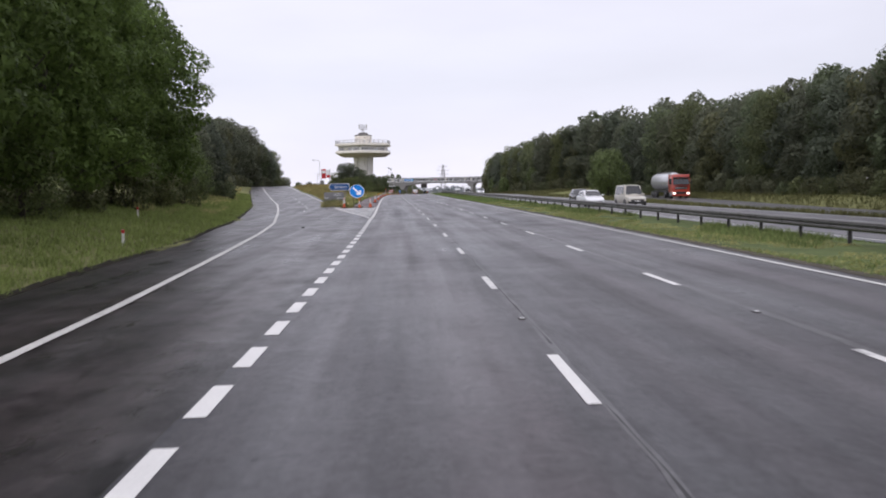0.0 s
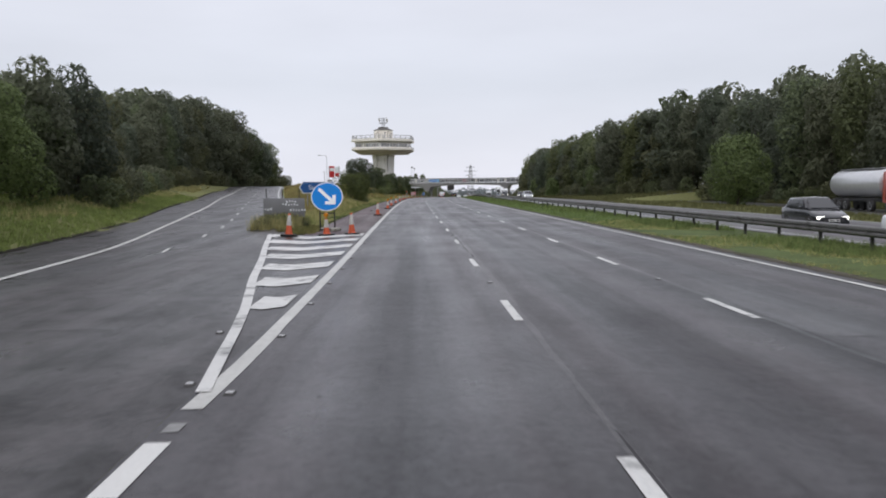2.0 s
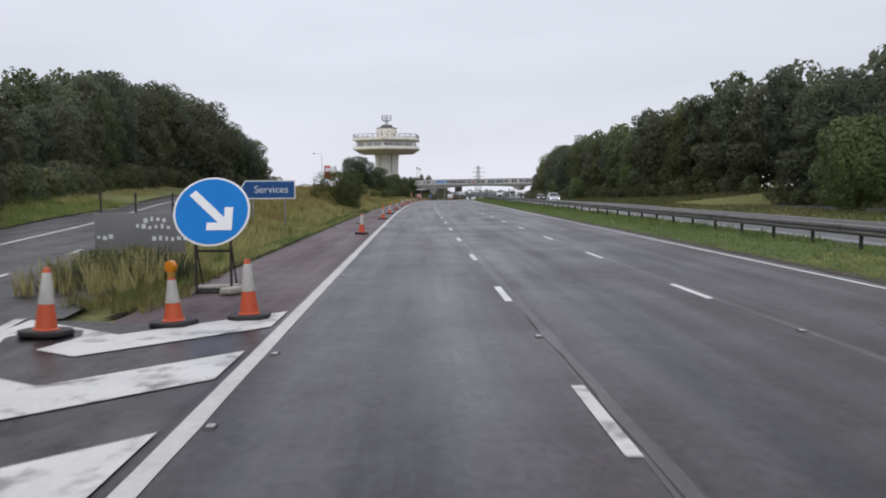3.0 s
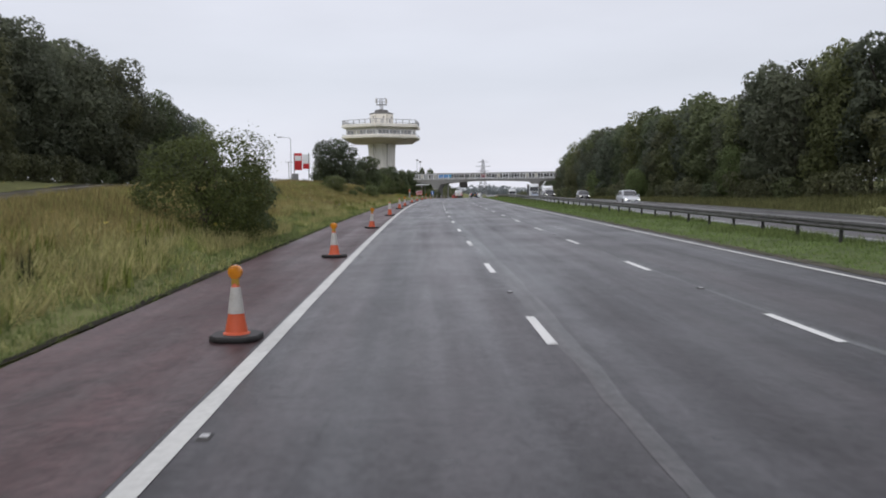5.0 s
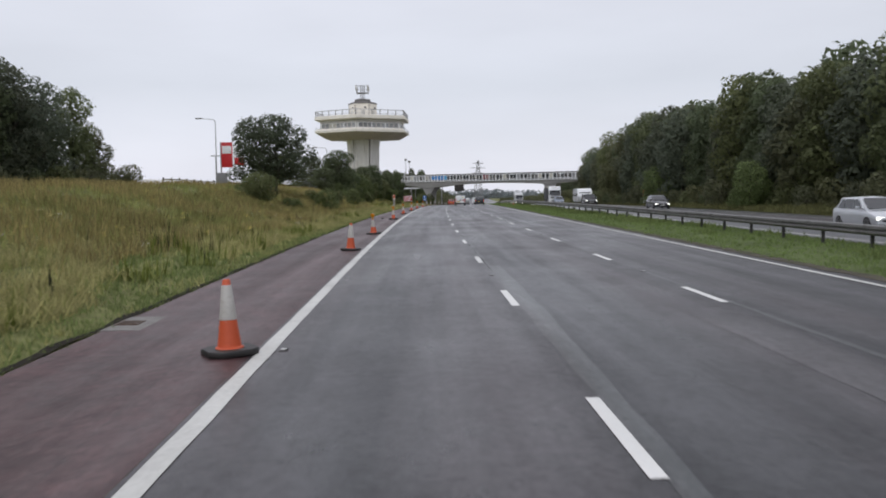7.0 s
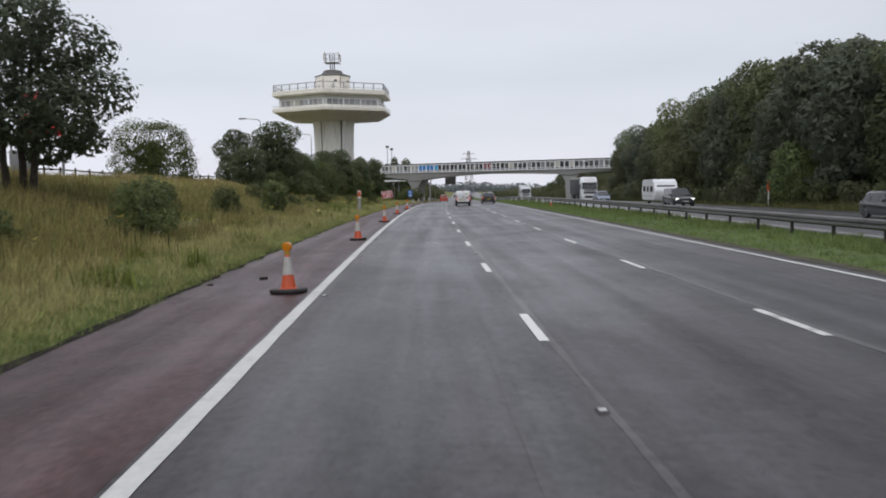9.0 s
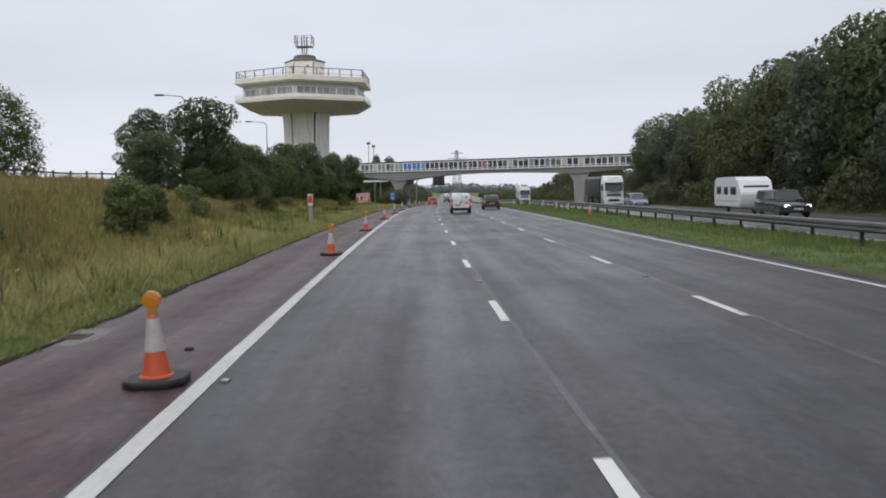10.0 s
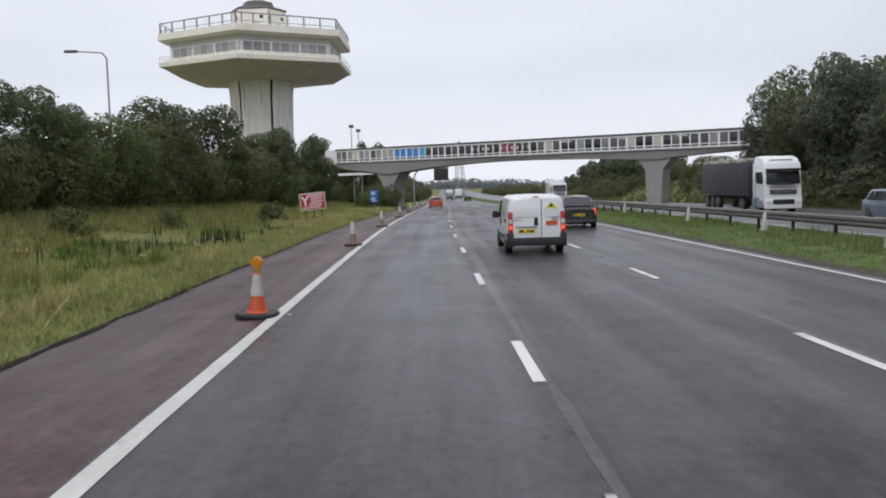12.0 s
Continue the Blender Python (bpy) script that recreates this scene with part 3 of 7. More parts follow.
ground()
setting("road", strip("road", -120, 1500, 3, -0.16, 3.80, 0.045, ASPHALT, 2), "wet grey asphalt nearside lane of the motorway", "road")
setting("road_outer", strip("road_outer", -120, 1500, 3, 3.805, 11.35, 0.045, ASPHALT_OUTER, 4), "wet darker asphalt of the two outer motorway lanes", "road")
setting("road_shoulder", strip("road_shoulder", 91.5, 900, 3, -2.95, -0.165, 0.044, ASPHALT_RED, 3), "damp reddish asphalt hard shoulder beside the lanes", "road")
setting("road_slip", strip("road_slip", -120, 91.5, 1.5, lambda s: steps(SLIP_LINE, s) - 2.8, -0.165, 0.044, ASPHALT_OLD, 16), "wet worn asphalt of the exit lane", "road")
setting("road_slip_ramp", strip("road_slip_ramp", 91.5, 252, 1, lambda s: steps(SLIP_LINE, s) - 2.8, lambda s: steps(SLIP_RIGHT, s) + 0.3, 0.046, ASPHALT_OLD, 14), "grey asphalt slip road climbing to the services", "road")
setting("road_opposite", strip("road_opposite", -120, 1500, 3, 17.0, lambda s: 29.3 if s < 175 else 31.4, 0.045, ASPHALT_FAR, 6), "wet asphalt carriageway for oncoming traffic", "road")
setting("road_joining", strip("road_joining", -120, 200, 3, lambda s: steps(JOIN_IN, s) + 0.11, lambda s: steps(JOIN_OUT, s), 0.043, ASPHALT_FAR, 3), "wet asphalt slip road joining the far carriageway", "road")


def gutter(s):
    return steps([(92, -3.05), (200, -3.0), (300, -2.78), (420, -2.8)], s)


def mud_edges():
    setting("road_edge_left", strip("road_edge_left", 92, 470, 0.6, lambda s: gutter(s) - 0.15, lambda s: gutter(s) + 0.02, 0.052, MUD, 2, 0.13), "dark muddy gutter along the hard shoulder", "road edge")
    setting("road_edge_slip", strip("road_edge_slip", -30, 190, 0.8, lambda s: steps(SLIP_LINE, s) - 3.05, lambda s: steps(SLIP_LINE, s) - 2.75, 0.052, MUD, 2, 0.10), "muddy ragged edge of the slip road", "road edge")
    setting("road_edge_middle", strip("road_edge_middle", -30, 470, 0.6, 11.28, 11.72, 0.052, DIRT, 2, 0.12), "brown gritty edge beside the central reserve", "road edge")
    setting("central_reserve", strip("central_reserve", -60, 900, 1.5, 11.5, 16.95, 0.022, TURF, 6, 0.05), "short green turf of the central reserve", "grass")


mud_edges()


def joints():
    """Longitudinal joints beside the lane lines: thin pale seams, broad where they were sealed, with dark cracks."""
    for u, s0, s1, thin_w, broad in ((LANES[1], -40, 62, 0.05, 0.05), (LANES[1], 62, 112, 0.07, 0.12), (LANES[1], 112, 200, 0.16, 0.22), (LANES[1], 200, 284, 0.06, 0.08), (LANES[1], 284, 520, 0.10, 0.20), (LANES[2], -40, 520, 0.08, 0.07)):
        setting("road_joint", strip("road_joint", s0, s1, 0.8, u + 0.06, lambda s: u + 0.06 + thin_w + broad * blend(0, 0.5, noise.noise((s * 0.035, u, 0.0)) + 0.2), 0.0475, SEAM, 2, 0.05), "pale sealed joint between two lanes", "road joint")
    for u, s0, s1 in ((LANES[1], -40, 12), (LANES[1], 15, 40), (LANES[1], 44, 60), (LANES[1], 78, 92), (LANES[1], 118, 128), (LANES[1], 198, 226), (LANES[2], 40, 60), (LANES[2], 150, 172), (LANES[2], 230, 252)):
        setting("road_joint", strip("road_joint", s0, s1, 0.5, lambda s: u + 0.09 + 0.05 * noise.noise((s * 0.45, u, 2.0)), lambda s: u + 0.104 + 0.05 * noise.noise((s * 0.45, u, 2.0)) + 0.06 * max(0.0, noise.noise((s * 0.9, u, 4.0))), 0.0490, CRACK, 1, 0.02), "thin dark crack along the lane joint", "road joint")


joints()


def patches():
    for s0, s1, u0, u1, mat in ((48, 57, 2.85, 3.62, ASPHALT_PATCH), (228, 240, 2.9, 3.55, ASPHALT_PATCH), (268, 276, 3.0, 3.6, ASPHALT_PATCH), (104, 117, 3.85, 4.6, ASPHALT_PATCH), (181, 190, 6.3, 7.1, ASPHALT_PATCH), (64, 71, 7.45, 8.4, ASPHALT_PATCH)):
        setting("road_patch", strip("road_patch", s0, s1, 0.8, u0, u1, 0.0480, mat, 2, 0.05), "patched strip of asphalt in the lane", "road patch")
    setting("road_patch", strip("road_patch", 22.55, 22.92, 0.06, -0.24, 0.02, 0.0496, TAR, 2, 0.05), "small dark hole broken out of the asphalt", "road patch")
    for s0, u0, u1 in ((88.0, -9.2, -4.9), (57.6, -5.6, -1.2), (51.5, -4.8, -0.6), (66.0, -6.2, -2.4), (78.5, 0.4, 3.4), (110, 4.0, 7.1), (207, 0.5, 3.5)):
        verts, faces, uv = [], [], []
        for i, u in enumerate(spread(u0, u1, 0.4)):
            k = s0 + 0.10 * noise.noise((u * 1.3, s0, 0))
            verts += [on(k, u, 0.0485), on(k + 0.10 + 0.05 * noise.noise((u * 2.1, 4, s0)), u, 0.0485)]
            uv += [(u, k), (u, k + 0.1)]
            if i:
                faces.append((2 * i - 2, 2 * i, 2 * i + 1, 2 * i - 1))
        setting("road_seam", mesh_of("road_seam", verts, faces, SEAM, uv=uv), "pale transverse joint across the asphalt", "road joint")


patches()


def wear():
    """Scuffed pale aggregate and dark tar spots lying in the surface."""
    rng = np.random.default_rng(12)
    for name, n, mat, label, lift in (("road_scuffs", 1150, SCUFF, "pale scuffed aggregate showing in the worn asphalt", 0.0492), ("road_tar_spots", 420, TAR, "small dark tar spots along the lane joints", 0.0495)):
        verts, faces = [], []
        for i in range(n):
            if name == "road_scuffs" and i < 850:
                s = rng.uniform(26, 88)
                u = rng.uniform(steps(SLIP_LINE, s) + 0.4, -0.5)
            elif i % 3 == 0:
                s, u = rng.uniform(10, 330), rng.uniform(0.3, 10.5)
            else:
                s, u = rng.uniform(10, 330), rng.choice([3.69, 7.27]) + rng.normal() * 0.16
            w, h, k = rng.uniform(0.010, 0.035), rng.uniform(0.02, 0.08), rng.uniform(0.4, 1.0)
            base = len(verts)
            for a in range(6):
                r = 1 + 0.35 * rng.normal()
                verts.append(on(s + h * k * r * math.sin(a * 1.0472), u + w * k * r * math.cos(a * 1.0472), lift))
            faces.append(tuple(range(base, base + 6)))
        tagged(new(name, mesh_of(name, verts, faces, mat)), label, "road wear", kind="stuff")


wear()

# ---- road markings ----


def bar(s0, s1, u0, u1, lift=0.0515, drift=0.0, step=1.0):
    rows = spread(s0, s1, step)
    verts, faces = [], []
    for i, s in enumerate(rows):
        d = drift * i / (len(rows) - 1)
        verts += [on(s, u0 + d, lift), on(s, u1 + d, lift)]
        if i:
            faces.append((2 * i - 2, 2 * i - 1, 2 * i + 1, 2 * i))
    return verts, faces


def markings():
    lane = tagged(new("lane_marking"), "white dashed lines between the motorway lanes", "road marking", kind="structure")
    for u, first in ((LANES[1], 2.99), (LANES[2], 2.68)):
        for k in range(-3, 66):
            s = first + 9 * k
            worn = noise.noise((k * 1.7, u, 0)) > 0.1
            part("dash", mesh_of("dash", *bar(s - 0.05, s + 2.3, u - 0.062, u + 0.076), PAINT_WORN if worn else PAINT), None, lane)
    edge = tagged(new("edge_marking"), "long white edge lines of the motorway", "road marking", kind="structure")
    part("left_line", strip("left_line", 61.05, 700, 1.0, lambda s: -0.105 + 0.05 * (1 - blend(76, 96, s)) * blend(61, 63.5, s), lambda s: 0.105 + 0.045 * (1 - blend(76, 96, s)) * blend(61, 63.5, s), 0.0515, PAINT_EDGE, 1, 0.016), None, edge)
    part("right_line", strip("right_line", -60, 700, 1.0, LANES[3] - 0.06, LANES[3] + 0.09, 0.0515, PAINT_EDGE, 1, 0.016), None, edge)
    part("slip_line", strip("slip_line", -60, 235, 1.0, lambda s: steps(SLIP_LINE, s) - 0.1, lambda s: steps(SLIP_LINE, s) + 0.1, 0.062, PAINT_EDGE, 1, 0.012), None, edge)
    part("slip_inner_line", strip("slip_inner_line", 96, 235, 1.0, lambda s: steps(SLIP_RIGHT, s) - 0.35, lambda s: steps(SLIP_RIGHT, s) - 0.2, 0.062, PAINT_WORN, 1, 0.012), None, edge)
    off = tagged(new("exit_marking"), "short thick white dashes along the exit lane", "road marking", kind="structure")
    for k in range(-28, 6):
        s = 47.61 + 2.272 * k if k > -6 else 36.25 + 2.207 * (k + 5)
        s -= 0.27 if k == 5 else 0.0
        part("dash", mesh_of("dash", *bar(s, s + 1.28, -0.11, 0.105), PAINT), None, off)
    part("dash", mesh_of("dash", *bar(60.28, 60.56, -0.07, 0.08), PAINT_GHOST), None, off, "faint scrap of worn paint")
    nose = tagged(new("nose_marking"), "white chevron hatching on the exit nose", "road marking", kind="structure")

    def arm(s):
        return steps([(61.2, 0.0), (65.7, -0.56), (68.0, -0.87), (73.1, -1.70), (78.1, -2.39), (83.7, -3.26), (90.0, -4.15), (91.7, -4.4)], s)

    part("nose_line", strip("nose_line", 61.7, 91.5, 1.0, lambda s: arm(s) - 0.082 - 0.022 * blend(64, 72, s), lambda s: arm(s) + 0.078 + 0.022 * blend(64, 72, s), 0.062, PAINT_WORN, 1, 0.015), None, nose)
    for far in (69.7, 73.5, 77.4, 81.3, 84.95, 88.7, 92.3):
        verts, faces = [], []
        a, b = arm(far - 0.5) + 0.25, -0.20
        wide = b - a
        for j, (k, back) in enumerate(((0, 0.23 * wide), (0.45, 0.52 * wide), (1, 0.0))):
            u = a + wide * k
            verts += [on(far - back - 1.65, u, 0.058), on(far - back, u, 0.058)]
            if j:
                faces.append((2 * j - 2, 2 * j, 2 * j + 1, 2 * j - 1))
        part("chevron", mesh_of("chevron", verts, faces, PAINT_WORN), None, nose)
    slip = tagged(new("slip_marking"), "short white dashes down the middle of the slip road", "road marking", kind="structure")
    for k in range(12):
        s = 82.1 + 7.4 * k
        u = (steps(SLIP_LINE, s) + steps(SLIP_RIGHT, s)) / 2
        part("dash", mesh_of("dash", *bar(s, s + 2.0, u - 0.06, u + 0.06, 0.064, -0.32), PAINT_WORN), None, slip)
    over = tagged(new("far_marking"), "white lines on the opposite carriageway", "road marking", kind="structure")
    for u in (17.6, 28.55):
        part("far_line", strip("far_line", -60, 700, 1.5, u - 0.1, u + 0.1, 0.0515, PAINT_WORN, 1), None, over)
    for u in (21.25, 24.9):
        for k in range(0, 52):
            part("dash", mesh_of("dash", *bar(9.0 * k, 9.0 * k + 2.2, u - 0.08, u + 0.08), PAINT_WORN), None, over)


markings()


# ---- trees ----


def leaves(blobs, count, size, rng, up_bias=0.35):
    """Corners of leaf sprays scattered over the outside of rounded clumps: (x, y, z, radius, squash)."""
    blobs = np.array(blobs, dtype=float)
    weight = blobs[:, 3] ** 2
    tries = count * 3
    pick = rng.choice(len(blobs), tries, p=weight / weight.sum())
    d = rng.normal(size=(tries, 3))
    d /= np.linalg.norm(d, axis=1)[:, None]
    r = blobs[pick, 3] * (0.70 + 0.36 * rng.random(tries) ** 0.6) * np.where(rng.random(tries) < 0.07, 1.12 + 0.22 * rng.random(tries), 1.0)
    c = blobs[pick, :3] + d * r[:, None] * np.stack([np.ones(tries), np.ones(tries), blobs[pick, 4]], 1)
    if len(blobs) < 80:
        # leaves grow where the light reaches: few inside a neighbouring clump
        depth_in = np.ones(tries)
        for x, y, z, br, sq in blobs:
            depth_in = np.minimum(depth_in, np.linalg.norm((c - (x, y, z)) / (1, 1, sq), axis=1) / br)
        open_air = depth_in > 0.66 + 0.12 * rng.random(tries)
        order = np.concatenate([np.flatnonzero(open_air), np.flatnonzero(~open_air)])[:count]
    else:
        order = np.arange(count)
    c, d = c[order], d[order]
    nrm = d + rng.normal(size=(count, 3)) * 0.42 + np.array([0, 0, up_bias])
    nrm /= np.linalg.norm(nrm, axis=1)[:, None]
    side = np.cross(nrm, rng.normal(size=(count, 3)))
    side /= np.linalg.norm(side, axis=1)[:, None]
    tip = np.cross(nrm, side)
    k = size * (0.55 + 0.9 * rng.random(count))[:, None]
    droop = np.array([0, 0, -0.22]) * k
    faces = np.stack([c - tip * k * 0.45 + side * k * 0.3, c + tip * k * 0.6 + droop, c - tip * k * 0.35 - side * k * 0.42], 1)
    middle = blobs[:, :3].mean(0)
    whole = (c - middle) / np.linalg.norm(c - middle, axis=1)[:, None] if len(blobs) < 80 else 0.0
    facing = d * 0.75 + whole * 0.45 + rng.normal(size=(count, 3)) * 0.26 + np.array([0, 0, 0.10])
    facing /= np.linalg.norm(facing, axis=1)[:, None]
    true = np.cross(faces[:, 1] - faces[:, 0], faces[:, 2] - faces[:, 0])
    back = (true * facing).sum(1) < 0
    faces[back] = faces[back][:, ::-1]
    return faces, facing


def tree(name, height, width, bare, count, size, mat, seed, label, blobs_n=26, lean=0.0, trunk_r=0.2, top_heavy=0.5, stems=1, clump=(0.13, 0.15)):
    """A tapered trunk with limbs, and a crown of many sprays on uneven clumps."""
    rng = np.random.default_rng(seed)
    root = thing(name, pose(0, 0, 0), label, "tree" if height > 4.5 else "bush")
    bm = bmesh.new()
    blobs = []
    for i in range(blobs_n):
        k = (i + 0.5) / blobs_n
        z = bare + (height - bare) * (0.08 + 0.84 * k)
        f = (z - bare) / (height - bare)
        ring = width / 2 * math.sqrt(max(0.05, 1 - ((f - top_heavy) / (1 - top_heavy if f > top_heavy else top_heavy + 0.25)) ** 2))
        a = i * 2.39996 + rng.normal() * 0.5
        rad = ring * (0.32 + 0.52 * rng.random())
        br = width * (clump[0] + clump[1] * rng.random())
        blobs.append((rad * math.cos(a) + lean * f, rad * math.sin(a), z, br, 0.72 + 0.2 * rng.random()))
    blobs.append((lean * 0.9, 0, height - width * 0.13, width * 0.15, 0.9))
    for t in range(stems):
        a = 6.28 * t / stems + rng.random()
        off = Vector((math.cos(a), math.sin(a), 0)) * (0 if stems == 1 else trunk_r * 2.2)
        last, r = off * 1.0 + Vector((0, 0, -0.3)), trunk_r
        for k in range(1, 6):
            p = off * (1 + 0.25 * k) + Vector((lean * k / 6 + rng.normal() * 0.06 * k, rng.normal() * 0.06 * k, height * 0.17 * k))
            rod(bm, last, p, r, r * 0.78, 7 if height > 5 else 4)
            last, r = p, r * 0.78
    for x, y, z, br, _ in blobs[:: max(1, blobs_n // (12 if height > 5 else 6))]:
        foot = Vector((lean * 0.3, 0, max(0.25 * height * rng.random() + bare * 0.6, z - width * 0.45)))
        rod(bm, foot, (x, y, z), trunk_r * 0.32, trunk_r * 0.08, 4)
    part("trunk", bm, BARK, root)
    sprays, facing = leaves(blobs, count, size, rng)
    part("crown", quads("crown", sprays, mat, facing), None, root)
    return root


protos = []


def hold(t):
    protos.append(t)
    return t


WOOD_A = hold(tree("tree", 14, 7.5, 0.6, 5200, 0.42, LEAF_DARK, 1, "dense dark green broadleaf tree at the wood's edge", 34, trunk_r=0.2, top_heavy=0.45))
WOOD_B = hold(tree("tree", 15, 7.0, 1.0, 5200, 0.42, LEAF_MID, 2, "tall full-leaved green tree in the roadside wood", 34, 0.4, 0.2, 0.5))
WOOD_C = hold(tree("tree", 12, 7.5, 0.4, 5200, 0.42, LEAF_OLIVE, 3, "olive-tinged broadleaf tree in the roadside wood", 30, -0.3, 0.18, 0.4))
WOOD_D = hold(tree("tree", 16, 6.0, 1.5, 5200, 0.42, LEAF_DARK, 4, "tall narrow dark tree standing over the wood", 32, 0.2, 0.2, 0.55))
NEAR_A = hold(tree("tree", 15, 8.5, 0.8, 19000, 0.25, LEAF_NEAR, 11, "tall overhanging roadside tree with drooping green foliage", 76, 0.8, 0.26, 0.5, 1, (0.085, 0.085)))
NEAR_B = hold(tree("tree", 16, 8.0, 0.6, 19000, 0.25, LEAF_NEAR, 12, "tall dark roadside tree leafy down to the ground", 76, 0.5, 0.26, 0.45, 1, (0.085, 0.085)))
OAK = hold(tree("tree", 7.9, 8.6, 1.5, 15000, 0.20, LEAF_OAK, 21, "spreading dark tree standing alone on the grass bank", 64, 0.0, 0.17, 0.30, 3, (0.080, 0.065)))
ROUND = hold(tree("tree", 8.0, 6.4, 0.7, 9555, 0.25, LEAF_LIGHT, 22, "rounded light green tree in front of the wood", 34, 0.0, 0.16, 0.45))
SMALL = hold(tree("tree", 6.8, 5.0, 0.4, 11000, 0.17, LEAF_DEEP, 23, "small dark tree on the bank by the service area", 34, 0.1, 0.13, 0.5, 2, (0.10, 0.11)))
POINTED = hold(tree("tree", 7.0, 3.6, 0.2, 6762, 0.21, LEAF_DEEP, 24, "dense upright dark evergreen by the footbridge", 28, 0.0, 0.13, 0.3))
BUSH_A = hold(tree("bush", 2.6, 3.4, 0.05, 3600, 0.15, LEAF_HEDGE, 31, "rounded green roadside bush", 18, 0.0, 0.06, 0.4, 3))
BUSH_B = hold(tree("bush", 3.8, 4.6, 0.05, 3400, 0.19, LEAF_HEDGE, 32, "broad dark olive-green bush", 24, 0.0, 0.08, 0.45, 4))
BUSH_C = hold(tree("bush", 4.2, 3.4, 0.1, 5040, 0.15, LEAF_GREY, 33, "loose grey-green bush with thin upright twigs", 20, 0.0, 0.06, 0.5, 5))
BUSH_N = hold(tree("bush", 3.8, 4.6, 0.05, 8000, 0.13, LEAF_HEDGE, 36, "broad grey-green bush in the hedge on the bank", 30, 0.0, 0.08, 0.5, 4, (0.11, 0.13)))
BUSH_F = hold(tree("bush", 3.2, 4.2, 0.05, 1300, 0.26, LEAF_OLIVE, 37, "dark olive scrub at the foot of the wood", 18, 0.0, 0.06, 0.45, 3))
BUSH_G = hold(tree("bush", 2.6, 3.6, 0.05, 1300, 0.24, LEAF_MID, 38, "green scrub at the foot of the wood", 16, 0.0, 0.06, 0.4, 3))
BUSH_E = hold(tree("bush", 2.3, 1.7, 0.05, 3000, 0.12, LEAF_HEDGE, 39, "upright green bush in the long grass", 18, 0.0, 0.05, 0.4, 3))
SCRUB = hold(tree("bush", 1.7, 2.2, 0.0, 2016, 0.13, LEAF_HEDGE, 34, "low green scrub in the long grass", 12, 0.0, 0.04, 0.4, 3))

placer = random.Random(5)


def plant(proto, s, u, scale=1.0, tall=1.0, sink=0.12, turn=None, label=""):
    a = placer.uniform(0, 360) if turn is None else turn
    m = Matrix.Translation(on(s, u, -sink)) @ pose(0, 0, 0, 0, 0, a) @ Matrix.Diagonal((scale, scale, scale * tall, 1))
    made = copy_thing(proto, m)
    return tagged(made, label) if label else made


BACK_A = hold(tree("tree", 14, 7.5, 0.6, 2000, 0.66, LEAF_DARK, 5, "dark broadleaf tree deeper in the wood", 30, trunk_r=0.2, top_heavy=0.5))
BACK_B = hold(tree("tree", 15, 7.0, 1.0, 2000, 0.66, LEAF_MID, 6, "tall green tree deeper in the wood", 30, 0.3, 0.2, 0.5))
BACK_C = hold(tree("tree", 13, 7.0, 1.0, 2000, 0.66, LEAF_OLIVE, 7, "olive green tree deeper in the wood", 30, 0.3, 0.2, 0.5))
WILLOW = hold(tree("bush", 4.3, 5.4, 0.05, 19000, 0.11, LEAF_WILLOW, 41, "broad feathery olive-green willow bush beside the hard shoulder", 40, 0.0, 0.07, 0.45, 5))
WOODS = (WOOD_A, WOOD_B, WOOD_C, WOOD_D)
FINE = (
    hold(tree("tree", 14, 7.5, 0.6, 7600, 0.33, LEAF_DARK, 51, "dense dark green broadleaf tree at the wood's edge", 36, trunk_r=0.2, top_heavy=0.45)),
    hold(tree("tree", 15, 7.0, 1.0, 7600, 0.33, LEAF_MID, 52, "tall full-leaved green tree in the roadside wood", 36, 0.4, 0.2, 0.5)),
    hold(tree("tree", 12, 7.5, 0.4, 7600, 0.33, LEAF_OLIVE, 53, "olive-tinged broadleaf tree in the roadside wood", 32, -0.3, 0.18, 0.4)),
    hold(tree("tree", 16, 6.0, 1.5, 7600, 0.33, LEAF_DARK, 54, "tall narrow dark tree standing over the wood", 34, 0.2, 0.2, 0.55)),
)
BACKS = (BACK_A, BACK_B, BACK_C, BACK_A)
deep = {}


def thicken(proto, s, u, scale=1.0, tall=1.0):
    """Adds one crown and trunk to the wood's depth, where trees can no longer be told apart."""
    m = Matrix.Translation(on(s, u, -0.12)) @ pose(0, 0, 0, 0, 0, placer.uniform(0, 360)) @ Matrix.Diagonal((scale, scale, scale * tall, 1))
    deep.setdefault(proto.name, []).append((proto, m))


def wood(s0, s1, step, line, rows, low, high, group, kinds=(0, 1, 2, 0, 3, 1)):
    """Trees along a line of u, row behind row."""
    for r in range(rows):
        for i, s in enumerate(spread(s0, s1, step)):
            s2 = s + placer.uniform(-0.35, 0.35) * step
            u = line(s2, r) + placer.uniform(-0.9, 0.9)
            k = placer.uniform(low, high) * (1 + 0.08 * r)
            kind, tall = kinds[placer.randrange(len(kinds))], placer.uniform(0.92, 1.1)
            if r or s > 395:
                thicken(BACKS[kind], s2, u, k, tall)
            else:
                tagged(plant((FINE if 95 < s < 215 or 325 < s < 392 else WOODS)[kind], s2, u, k, tall), group=group)


def right_line(s, r):
    return steps([(30, 47), (70, 50), (130, 54), (190, 51), (215, 41), (300, 36.5), (380, 36), (470, 42)], s) + 5.5 * r


